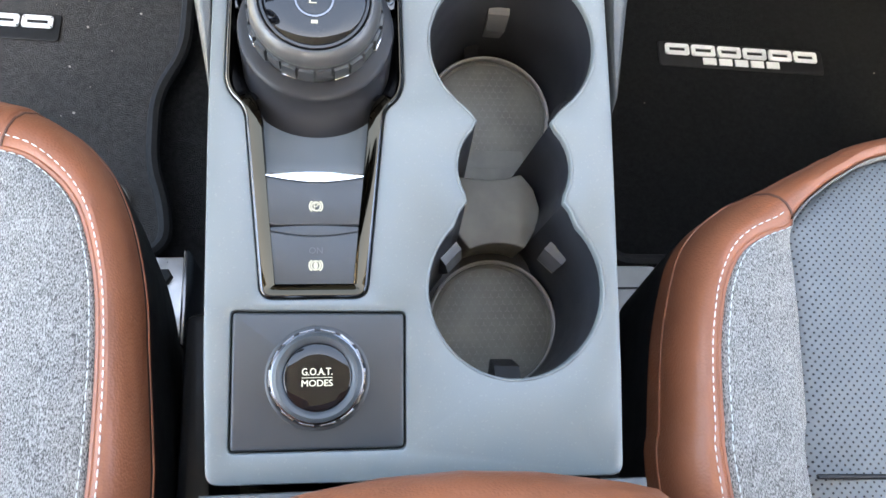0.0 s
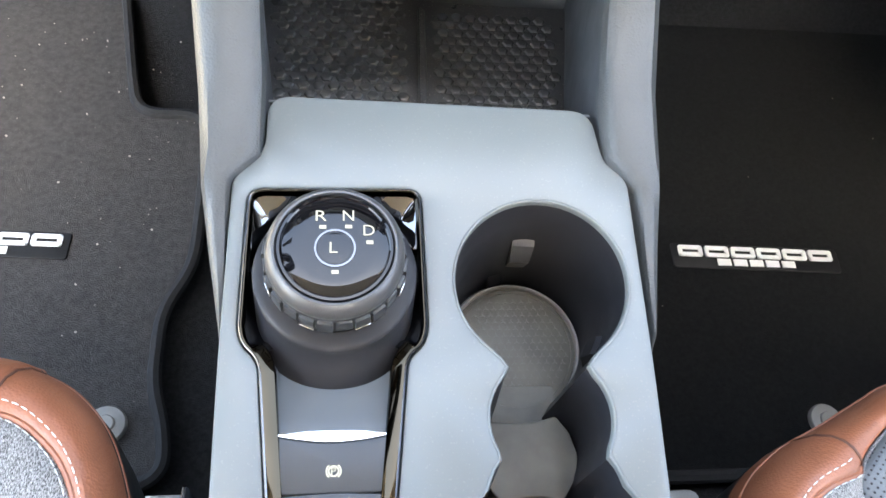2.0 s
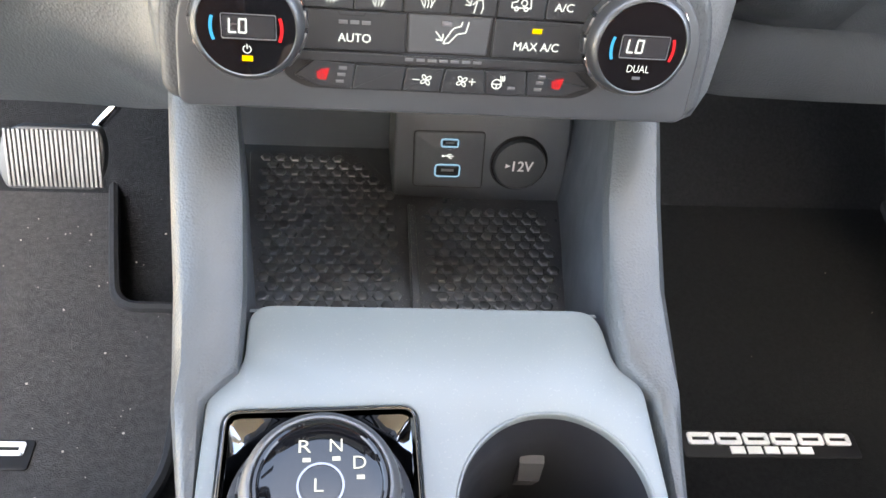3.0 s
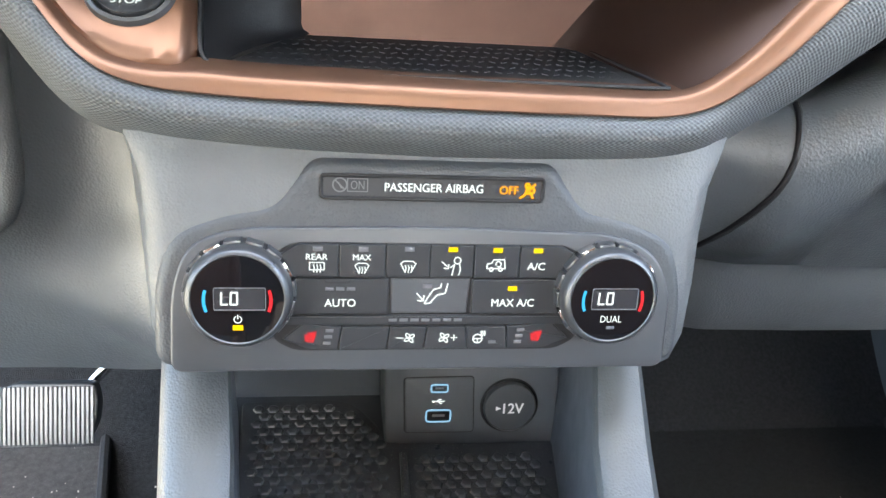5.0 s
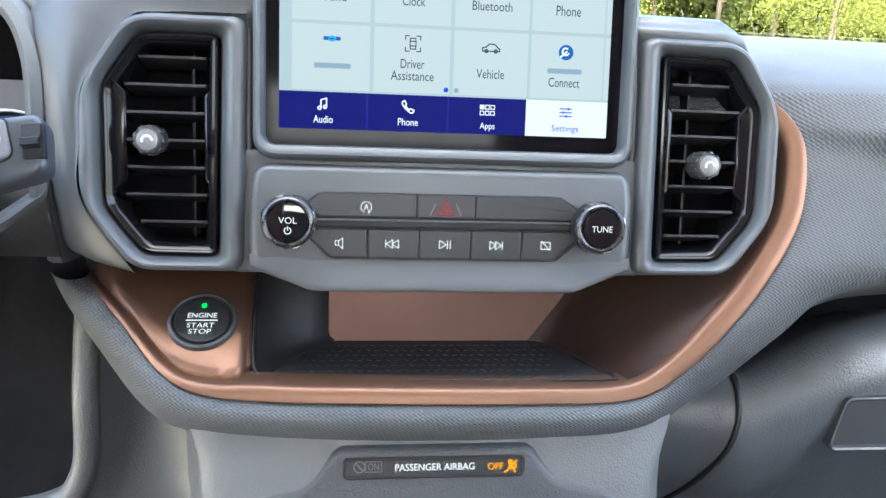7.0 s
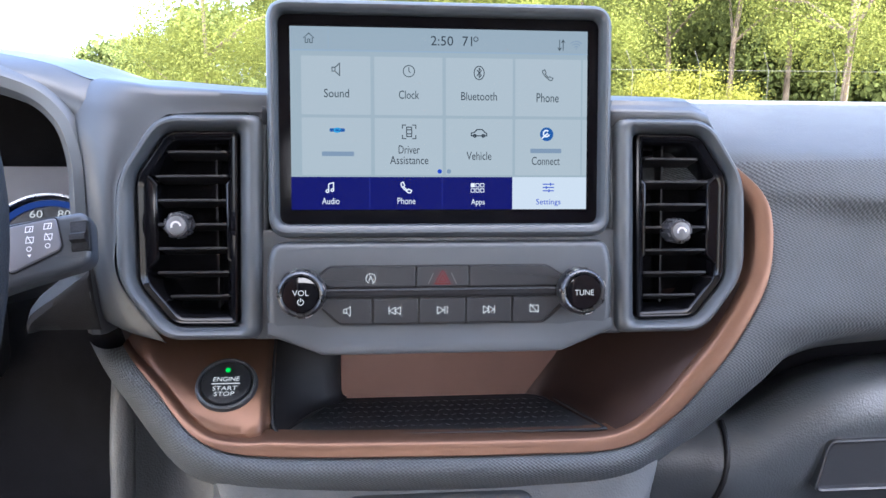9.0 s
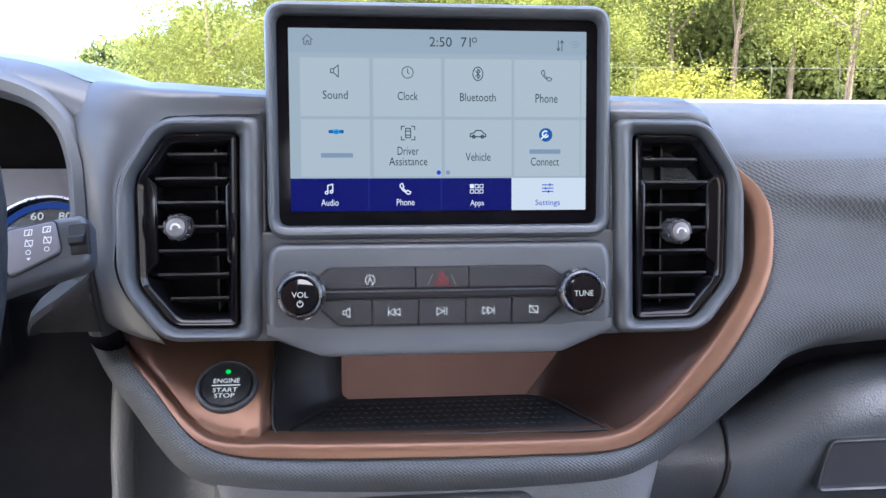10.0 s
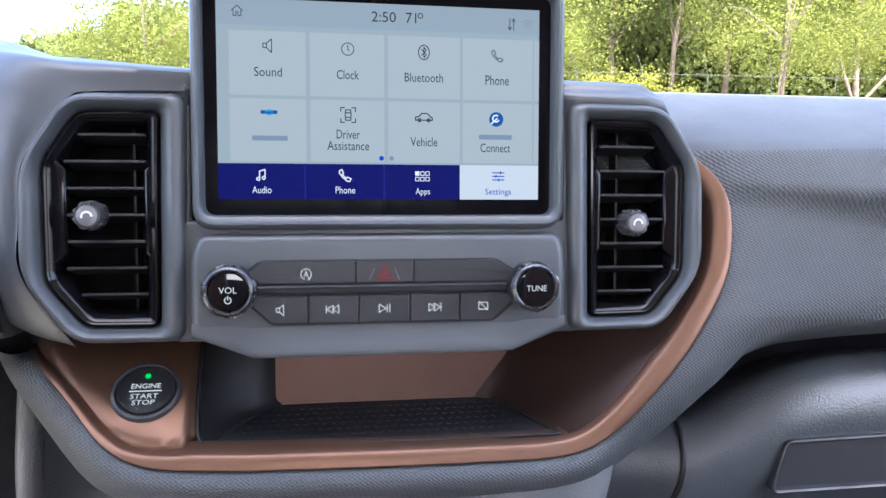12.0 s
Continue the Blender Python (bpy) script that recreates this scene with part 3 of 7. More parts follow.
tube(bm, spline([(-0.1030, 0.0610, 0.652), (-0.1032, 0.0335, 0.630), (-0.1026, 0.0100, 0.612), (-0.1014, -0.0070, 0.599), (-0.0995, -0.0150, 0.5925), (-0.0945, -0.0175, 0.5893), (-0.0885, -0.0198, 0.5889), (-0.06, -0.0205, 0.5889),
                  (0.0, -0.0212, 0.5889), (0.06, -0.022, 0.5889), (0.0960, -0.0220, 0.5889), (0.0985, -0.0195, 0.589), (0.0950, -0.010, 0.5892), (0.0775, 0.032, 0.5893)], 70), 0.0009, 8)
part("tray_lip", bm, M_SHROUD, pocket, "thin rolled black lip")
bm = bmesh.new()
for r in range(7):
    for k in range(34):
        x, y = -0.088 + k * 0.0053 + (r % 2) * 0.0026, -0.014 + r * 0.0078
        if -0.095 + max(0, y + 0.02) * 0.5 < x < 0.092 - max(0, y + 0.02) * 0.35:
            box(bm, FL @ pose(x, y, 0, 0, 0, 35 if (r + k) % 2 else -35), -0.0015, 0.0015, -0.0004, 0.0004, -0.001, 0.00022)
tagged(part("raised_mark", bm, M_TRAY, pocket), kind="stuff")
# lower dashboard behind the centre stack
lip = [(-0.199, 0.050, 0.622), (-0.2000, 0.040, 0.585), (-0.2005, 0.034, 0.556), (-0.203, 0.037, 0.520), (-0.209, 0.040, 0.497), (-0.222, 0.043, 0.482), (-0.26, 0.046, 0.472), (-0.35, 0.044, 0.468), (-0.72, 0.030, 0.468)]
foot_line = [(-0.118, 0.060, 0.622), (-0.118, 0.030, 0.585), (-0.118, -0.008, 0.556), (-0.118, -0.010, 0.52), (-0.118, -0.012, 0.485), (-0.118, -0.012, 0.44), (-0.150, 0.052, 0.378), (-0.28, 0.060, 0.374), (-0.72, 0.040, 0.374)]
rows = []
for k, (a, b) in enumerate(zip(spline(lip, 60), spline(foot_line, 60))):
    a, b = Vector(a), Vector(b)
    steep = min(1.0, max(0.0, (-0.13 - b.x) / 0.1))
    m1, m2 = a.lerp(b, 0.3), a.lerp(b, 0.72)
    m1.y = max(m1.y, 0.052 - 0.004 * steep)
    m2.y = max(m2.y, 0.040 + 0.016 * steep)
    rows.append(spline([a, m1, m2, b], 14) + [(b.x, b.y + 0.006, b.z - 0.003), (b.x, b.y + 0.20, b.z + 0.004)])
part("knee_panel", loft(bmesh.new(), rows), M_GLOVE, dash, "grained grey knee panel")


def glove_top(x):
    knots = ((0.11, 0.560), (0.208, 0.5625), (0.223, 0.5685), (0.2465, 0.5820), (0.267, 0.5930), (0.289, 0.6000), (0.311, 0.6035), (0.365, 0.6055), (0.9, 0.611))
    for (x0, z0), (x1, z1) in zip(knots, knots[1:]):
        if x <= x1:
            return z0 + (z1 - z0) * (x - x0) / (x1 - x0)
    return knots[-1][1]


gl = []
xs = [(0.11, 0.050), (0.13, 0.048), (0.15, 0.045), (0.18, 0.037), (0.195, 0.031), (0.207, 0.0275), (0.22, 0.0265), (0.24, 0.026), (0.26, 0.0255), (0.28, 0.025), (0.31, 0.025), (0.36, 0.025), (0.5, 0.025), (0.62, 0.024), (0.72, 0.02)]
for drop, dy in ((0.006, 0.052), (0.001, 0.030), (-0.001, 0.022), (0.0, 0.0165), (0.003, 0.0105), (0.008, 0.0055), (0.015, 0.0005), (0.024, -0.0035), (0.034, -0.005), (0.046, -0.005), (0.060, -0.003), (0.075, 0.001), (0.092, 0.009)):
    gl.append(spline([(x, y + dy, glove_top(x) - drop) for x, y in xs], 70))
gl.append(spline([(x, y + 0.036, 0.449) for x, y in xs], 70))
for z, dy in ((0.447, 0.042), (0.441, 0.044), (0.43, 0.043), (0.40, 0.046), (0.386, 0.052), (0.384, 0.070)):
    gl.append(spline([(x, y + dy, z) for x, y in xs], 70))
# added black sheet that keeps the gap above the glove box dark
bm = bmesh.new()
box(bm, Matrix.Identity(4), 0.19, 0.73, 0.082, 0.09, 0.55, 0.68)
part("gap_backing", bm, M_VOID, dash)
part("glove_panel", loft(bmesh.new(), gl + [[(x, y + 0.2, z + 0.01) for x, y, z in gl[-1]]]), M_GLOVE, dash, "grained charcoal glove box front")
bm = bmesh.new()
seam = spline([(0.2050, 0.5625), (0.2045, 0.5600), (0.2040, 0.5540), (0.2030, 0.5440), (0.2010, 0.531), (0.1975, 0.518), (0.190, 0.502), (0.178, 0.480), (0.167, 0.464), (0.161, 0.4545)], 24)
swell = ((0.0, 0.0165), (0.003, 0.0105), (0.008, 0.0055), (0.015, 0.0005), (0.024, -0.0035), (0.034, -0.005), (0.046, -0.005), (0.060, -0.003), (0.075, 0.001), (0.092, 0.009), (0.113, 0.036))
tube(bm, [(x, np.interp(x, *zip(*xs)) + np.interp(glove_top(x) - z, *zip(*swell)), z) for x, z in seam], 0.0020, 8)
part("door_gap", bm, M_BLACK, dash, "dark gap beside the glove box door")
GH = plane_frame(0.0185, 0.538, 1)
bm = bmesh.new()
ho = rounded([(0.2630, -0.0165), (0.2710, 0.0185), (0.4000, 0.0200), (0.4100, -0.0165)], 0.005, 5)
ring(bm, GH, [(offset(ho, -0.0012), -0.014), (offset(ho, -0.0012), 0.0018), (offset(ho, -0.0002), 0.0026), (offset(ho, 0.0012), 0.0018), (offset(ho, 0.002), -0.001)])
bm.faces.new(loop(bm, GH, offset(ho, 0.002), -0.001))
part("glove_handle", bm, M_HANDLE, dash, "smooth grey glove box handle")
bm = bmesh.new()
lip = spline(lip, 40)
tube(bm, [(x - 0.003, y + 0.003, z) for x, y, z in lip], 0.0080, 12, up=(0, 1, 0))
part("column_opening_lip", bm, M_SHELL, dash, "pale rolled lip of the column opening")
bm = bmesh.new()
loft(bm, [[p, (p[0] - 0.02, p[1] + 0.02, p[2] + 0.04), (p[0] * 0.5 - 0.25, 0.16, 0.62)] for p in lip])
part("column_opening", bm, M_VOID, dash, "dark hollow round the steering column")
# centre stack shell round the climate panel
rows = []
for z, xw, back in ((0.458, 0.112, 0.006), (0.462, 0.122, 0.001), (0.475, 0.1265, 0), (0.50, 0.128, 0), (0.525, 0.128, 0.0), (0.545, 0.130, 0.001), (0.56, 0.136, 0.004), (0.585, 0.145, 0.01)):
    yf = -0.0475 + 0.25 * (z - 0.495) + back
    half = [(xw + 0.028, 0.07), (xw + 0.016, 0.03), (xw + 0.004, yf + 0.03), (xw, yf + 0.014), (xw - 0.004, yf + 0.005), (xw - 0.012, yf + 0.0005), (xw - 0.03, yf), (xw * 0.4, yf)]
    rows.append([(-x, y, z) for x, y in half] + [(x, y, z) for x, y in half[::-1]])
under = [(x, y + 0.10 if y < 0.03 else y, 0.456) for x, y, z in rows[0]]
part("stack_shell", loft(bmesh.new(), [under] + rows), M_SHELL, dash, "grained grey centre stack shell")

# flat grained boss that carries the airbag light and the climate panel
bm = bmesh.new()
plate(bm, HV, hv(rounded([(-0.1235, 0.4635), (0.1185, 0.4635), (0.1180, 0.500), (0.1100, 0.524), (0.088, 0.5325), (0.066, 0.536), (0.057, 0.547), (0.050, 0.5560), (-0.0555, 0.5560), (-0.0625, 0.547),
      (-0.0715, 0.536), (-0.094, 0.5325), (-0.1155, 0.524), (-0.1225, 0.500)], [0.01, 0.01, 0.02, 0.012, 0.01, 0.01, 0.01, 0.006, 0.006, 0.01, 0.01, 0.01, 0.012, 0.02], 6)), -0.012, 0.0012, 0.0055, 7)
part("control_boss", bm, M_DASH, dash, "grained charcoal boss round the controls")

# grey fascia behind the screen, radio and vents
bm = bmesh.new()
plate(bm, RD, rd(rounded(rect(-0.112, 0.112, 0.646, 0.7095), 0.004, 3)), -0.03, -0.005, 0.002)
for x in (-0.1065, 0.1065):
    plate(bm, RD, rd(rounded(rect(x - 0.0055, x + 0.0055, 0.7065, 0.7775), 0.002, 3)), -0.03, -0.006, 0.002)
part("fascia", bm, M_GREY, dash, "smooth grey fascia")
# top centre
lines = []
for x, y0, z0 in ((-0.103, 0.002, 0.7772), (-0.100, 0.004, 0.7775), (-0.097, 0.03, 0.779), (0.0, 0.03, 0.780), (0.097, 0.03, 0.779), (0.100, 0.004, 0.7775), (0.103, 0.002, 0.7772), (0.15, 0.002, 0.7768)):
    lines.append(spline([(x, y0 + 0.003, z0 - 0.009), (x, y0, z0), (x, y0 + 0.005, z0 + 0.0045), (x, y0 + 0.016, z0 + 0.0095), (x, 0.09, 0.7885 - 0.05 * max(0, x - 0.12)), (x, 0.3, 0.781), (x, 0.62, 0.762)], 22))
lines.append(spline([(0.161, 0.006, 0.766), (0.161, 0.003, 0.7745), (0.160, 0.009, 0.7785), (0.156, 0.020, 0.7815), (0.140, 0.085, 0.7825), (0.13, 0.3, 0.772), (0.12, 0.62, 0.75)], 22))
lines.append(spline([(0.168, 0.009, 0.757), (0.168, 0.006, 0.7655), (0.166, 0.012, 0.7690), (0.160, 0.026, 0.7715), (0.144, 0.085, 0.7690), (0.13, 0.3, 0.760), (0.12, 0.62, 0.74)], 22))
part("centre_top", loft(bmesh.new(), lines), M_GREY, dash, "smooth grey centre top")
# cheek between the driver's vent and the instrument opening, and the hood above
near = lambda x, z: tuple(RD @ Vector((x + 0.0018, (z - 0.66) / 0.9929, -0.0035)))
A_ = spline([near(-0.1600, 0.6455), near(-0.1640, 0.6490), near(-0.1865, 0.682), near(-0.1870, 0.710), near(-0.1850, 0.738), near(-0.1722, 0.7575), near(-0.1605, 0.7728), near(-0.150, 0.7752), near(-0.125, 0.7762), near(-0.103, 0.7762)], 60)
B_ = spline([(-0.1990, 0.036, 0.642), (-0.2060, 0.024, 0.652), (-0.2075, 0.016, 0.682), (-0.2075, 0.014, 0.715), (-0.2085, 0.015, 0.745), (-0.2130, 0.020, 0.772), (-0.203, 0.030, 0.7935), (-0.172, 0.026, 0.7915), (-0.138, 0.021, 0.7890), (-0.103, 0.018, 0.7868)], 60)
rows = []
for a, b in zip(A_, B_):
    a, b = Vector(a), Vector(b)
    rows.append([tuple(a.lerp(b, t) + Vector((0.004 * math.sin(math.pi * t), -0.0075 * math.sin(math.pi * t ** 1.3), 0.004 * math.sin(math.pi * t) * (1 if a.z > 0.76 else 0)))) for t in (0, 0.08, 0.2, 0.35, 0.5, 0.65, 0.8, 0.92, 1)])
part("driver_side_cheek", loft(bmesh.new(), rows), M_HOOD, dash, "dark grey cheek beside the instruments")
crest = spline([(-0.103, 0.018, 0.7868), (-0.138, 0.021, 0.7890), (-0.172, 0.026, 0.7915), (-0.203, 0.030, 0.7935), (-0.240, 0.044, 0.8050), (-0.30, 0.054, 0.8125), (-0.40, 0.056, 0.8130), (-0.55, 0.056, 0.80), (-0.72, 0.05, 0.775)], 50)
part("binnacle_top", loft(bmesh.new(), [spline([(x, y, z), (x, y + 0.05, z + 0.003), (x, y + 0.12, z + 0.003), (x, 0.35, z * 0.6 + 0.31), (x, 0.62, 0.762)], 20) for x, y, z in crest]), M_HOOD, dash, "dark grey instrument hood")
front = spline([(-0.195, 0.0290, 0.7920), (-0.203, 0.0305, 0.7930), (-0.240, 0.044, 0.8050), (-0.30, 0.054, 0.8125), (-0.40, 0.056, 0.8130), (-0.55, 0.056, 0.80)], 30)
under = spline([(-0.2085, 0.0190, 0.7640), (-0.2130, 0.0205, 0.7715), (-0.240, 0.024, 0.790), (-0.29, 0.026, 0.800), (-0.40, 0.026, 0.800), (-0.55, 0.026, 0.788)], 30)
part("hood_front", loft(bmesh.new(), [[tuple(Vector(u).lerp(Vector(f), t) + Vector((0, -0.006 * math.sin(math.pi * t), 0))) for t in (0, 0.15, 0.35, 0.6, 0.85, 1)] for u, f in zip(under, front)]), M_HOOD, dash, "dark grey front of the hood")
# rolled lip round the instrument opening
arch = spline([(-0.2070, 0.026, 0.640), (-0.207, 0.012, 0.67), (-0.206, 0.012, 0.72), (-0.2075, 0.014, 0.752), (-0.218, 0.018, 0.776), (-0.242, 0.022, 0.792), (-0.29, 0.024, 0.801), (-0.40, 0.024, 0.801), (-0.5, 0.024, 0.79)], 50)
rows = []
for i, p in enumerate(arch):
    a, b = Vector(arch[max(0, i - 1)]), Vector(arch[min(49, i + 1)])
    t = (b - a).normalized()
    inn = Vector((t.z, 0, -t.x)) * -1
    p = Vector(p)
    rows.append([tuple(p + inn * u + Vector((0, d, 0))) for u, d in ((-0.006, 0.012), (-0.003, 0.001), (0.0, -0.002), (0.006, -0.0015), (0.0105, 0.003), (0.012, 0.012), (0.010, 0.13))])
part("instrument_lip", loft(bmesh.new(), [r[:6] for r in rows]), M_GREY, dash, "grey rolled lip")
sill = []
for x, z in spline([(-0.2055, 0.694), (-0.2075, 0.6865), (-0.2160, 0.6800), (-0.2260, 0.6725), (-0.2360, 0.6660), (-0.2430, 0.6600), (-0.2450, 0.6540)], 18):
    k = min(1.0, (-0.2055 - x) / 0.03)
    low_ = min(z - 0.008, 0.6445)
    sill.append([(x - 0.004 * k, 0.072, z + 0.004), (x - 0.002 * k, 0.032, z + 0.002), (x, 0.016, z), (x + 0.001 * k, 0.009, z - 0.004), (x + 0.002 * k, 0.008, z - 0.008), (x + 0.003 * k, 0.012, (z - 0.008 + low_) / 2), (x + 0.005 * k, 0.020, low_), (x + 0.010 * k, 0.070, low_ - 0.004)])
part("instrument_sill", loft(bmesh.new(), [r[:4] for r in sill]), M_GREY, dash, "grey sill below the instruments")
# same plastic as the sill; the black stands in for shade below it
part("sill_front", loft(bmesh.new(), [r[3:] for r in sill]), M_SHROUD, dash, "front below the sill, coloured black for its shade")
part("instrument_shade", loft(bmesh.new(), [r[5:] for r in rows]), M_SHROUD, dash, "black shade round the instruments")
bm = bmesh.new()
box(bm, Matrix.Identity(4), -0.11, 0.11, 0.045, 0.06, 0.64, 0.785)
part("core", bm, M_VOID, dash)
bm = bmesh.new()
box(bm, Matrix.Identity(4), -0.72, -0.2, 0.20, 0.22, 0.45, 0.792)
part("instrument_well", bm, M_VOID, dash, "dark back of the instrument well")

M_KNOBRING = material("satin_dark_metal", (0.065, 0.067, 0.071), 0.30, 0.8, 0.05, 60)
M_KNOB = material("dark_knob_plastic", (0.045, 0.045, 0.048), 0.3, 0.2, 0.1, 100)
M_DIALCAP = material("satin_grey_cap", (0.14, 0.142, 0.146), 0.36, 0.3, 0.06, 100)


# vents
def vent(side):
    v = thing("air_vent", "black louvred air vent with a round knob in a grey surround", "air vent", "dashboard vents")
    s = lambda pts: rd([(side * x, z) for x, z in pts])
    outer = s(rounded([(0.1017, 0.7755), (0.162, 0.7755), (0.1855, 0.738), (0.1868, 0.682), (0.1615, 0.6463), (0.104, 0.6462)], [0.008, 0.014, 0.014, 0.014, 0.012, 0.008], 6))
    mouth = s(rounded([(0.118, 0.765), (0.156, 0.7645), (0.1735, 0.739), (0.1733, 0.679), (0.1545, 0.656), (0.1195, 0.6555)], [0.003, 0.006, 0.006, 0.006, 0.006, 0.003], 6))
    if area(outer) < 0:
        outer, mouth = outer[::-1], mouth[::-1]
    grow = lambda d: offset(mouth, -d)
    bm = bmesh.new()
    mix = lambda f: [(a[0] + (b[0] - a[0]) * f, a[1] + (b[1] - a[1]) * f) for a, b in zip(outer, grow(0.0012))]
    ring(bm, RD, [(outer, -0.04)] + [(mix(f), d) for f, d in ((0, -0.012), (0.03, -0.0070), (0.10, -0.0030), (0.21, -0.0006), (0.34, 0.0008), (0.48, 0.0009), (0.62, -0.0001), (0.75, -0.0021), (0.87, -0.0050), (0.95, -0.0078), (1, -0.012))])
    part("surround", bm, M_GREY, v, "satin grey surround")
    bm = bmesh.new()
    ring(bm, RD, [(grow(0.0012), -0.012), (grow(0.0010), -0.0062), (grow(0.0004), -0.0050), (offset(mouth, 0.0006), -0.0047), (offset(mouth, 0.0016), -0.0055), (offset(mouth, 0.0030), -0.0062), (offset(mouth, 0.005), -0.0095), (offset(mouth, 0.007), -0.018), (offset(mouth, 0.008), -0.04)])
    part("bezel", bm, M_VENT, v, "glossy black bezel")
    bm = bmesh.new()
    plate(bm, RD, grow(-0.002), -0.046, -0.04)
    part("duct", bm, M_VOID, v)
    for k in range(7):
        z = (0.6675 if side > 0 else 0.6705) + k * 0.01375
        x0, x1 = 0.1240, 0.1640 if 0.68 < z < 0.742 else 0.1570
        bm = bmesh.new()
        box(bm, plane_frame(-0.006 + 0.12 * (z - 0.66), z, 20), min(side * x0, side * x1), max(side * x0, side * x1), -0.0006, 0.0010, -0.017, 0.0, 0.0005)
        part("slat", bm, M_BLACK, v)
    for x in (0.1400 if side > 0 else 0.1325,):
        bm = bmesh.new()
        box(bm, RD, side * x - 0.0006, side * x + 0.0006, 0.0, 0.10, -0.036, -0.022)
        part("vane", bm, M_BLACK, v)
    for pts in ([(0.1745, 0.7480), (0.1630, 0.7360), (0.1630, 0.6930), (0.1745, 0.6820)], [(0.1170, 0.7440), (0.1250, 0.7360), (0.1250, 0.6930), (0.1180, 0.6860)]):
        bm = bmesh.new()
        plate(bm, RD, s(pts), -0.03, -0.0070, 0.0015)
        part("inner_cheek", bm, M_VENT, v, "black inner cheek")
    cx, cy = (0.1425, 0.0483) if side > 0 else (-0.1503, 0.0530)
    bm = bmesh.new()
    lathe(bm, RD, cx, cy, [(0.0054, -0.016), (0.0068, -0.012), (0.0072, -0.002), (0.0068, 0.003), (0.0062, 0.0040)], 28)
    k = part("knob", bm, M_KNOB, v, "dark grey fluted knob")
    for j in range(9):
        bm = bmesh.new()
        box(bm, RD @ pose(cx, cy, 0, 0, 0, j * 40), 0.0062, 0.0076, -0.0012, 0.0012, -0.010, 0.0026, 0.0005)
        part("flute", bm, M_KNOB, k)
    bm = bmesh.new()
    lathe(bm, RD, cx, cy, [(0.0054, 0.0036), (0.0052, 0.0046), (0.0042, 0.0049)], 24)
    part("knob_cap", bm, M_DIALCAP, k, "satin grey knob cap")
    icon(RD, cx, cy, 0.0078, [arc(0, -.1, .62, 10, 190, 12)], 0.0052, M_PRINT, k, 0.15)
    return v


vent(-1)
vent(1)

# touchscreen
screen = thing("touchscreen", "black-framed touchscreen showing a settings menu on the dashboard", "touchscreen")
o = sc(rounded(rect(-0.1005, 0.1005, 0.7040, 0.8388), 0.013, 8))
i_ = sc(rounded(rect(-0.0942, 0.0942, 0.7118, 0.8315), 0.006, 8))
bm = bmesh.new()
ring(bm, SC, [(offset(o, 0.004), -0.05), (o, -0.04), (o, 0.002), (offset(o, 0.0005), 0.0055), (offset(o, 0.0016), 0.0082), (offset(o, 0.0031), 0.0093), (offset(o, 0.0044), 0.0090), (offset(i_, -0.0008), 0.0072), (i_, 0.004), (i_, -0.004)])
bm.faces.new(loop(bm, SC, offset(o, 0.004), -0.05))
part("housing", bm, M_GREY, screen, "satin grey housing")
bm = bmesh.new()
plate(bm, SC, i_, -0.006, -0.0012)
part("glass", bm, M_SCREENGLASS, screen, "glossy black glass border")

# radio panel
rz0 = lambda z: (z - 0.66) / 0.9929
radio = thing("radio_panel", "grey audio control panel with two knobs below the touchscreen", "control panel")
bm = bmesh.new()
plate(bm, RD, rd(rounded([(-0.0985, 0.7028), (0.0985, 0.7028), (0.1018, 0.689), (0.1018, 0.650), (0.0725, 0.6385), (-0.0725, 0.6385), (-0.1018, 0.650), (-0.1018, 0.687)], [0.012, 0.012, 0.01, 0.01, 0.012, 0.012, 0.01, 0.01], 6)), -0.04, 0.002, 0.005, 5)
part("faceplate", bm, M_GREY, radio, "satin grey faceplate")
rows = []
for k in range(41):
    x = -0.1012 + k * 0.2024 / 40
    e = min(1.0, max(0.0, abs(x) - 0.0640) / 0.0350)
    zb, sc_, f = 0.6385 + 0.0115 * max(0.0, abs(x) - 0.0700) / 0.0312, 1 - 0.6 * e ** 2, 0.72 * (1 - e) ** 1.2
    rows.append([(RD @ Vector((x, rz0(z), d)))[:] for z, d in ((zb + 0.0170 * sc_, 0.0016), (zb + 0.0120 * sc_, 0.0021 + 0.0010 * f), (zb + 0.0060 * sc_, 0.0021 + 0.0050 * f), (zb + 0.0025 * sc_, 0.0021 + 0.0070 * f), (zb + 0.0003, 0.0016 + 0.0070 * f), (zb - 0.0006, 0.0004 + 0.0040 * f), (zb, -0.012))])
part("chin", loft(bmesh.new(), rows), M_GREY, radio, "satin grey chin")

# climate panel
climate = thing("climate_control_unit", "charcoal climate control panel with two display dials", "control panel")
bm = bmesh.new()
plate(bm, HV, hv(rounded([(-0.1160, 0.463), (0.1105, 0.463), (0.1100, 0.500), (0.1000, 0.5185), (0.080, 0.5262), (-0.002, 0.5285), (-0.0851, 0.527), (-0.1070, 0.5205), (-0.1145, 0.500)], [0.006, 0.006, 0.02, 0.015, 0.02, 0.02, 0.02, 0.015, 0.02], 6)), -0.004, 0.0035, 0.0012)
part("faceplate", bm, M_PANEL, climate, "charcoal faceplate")


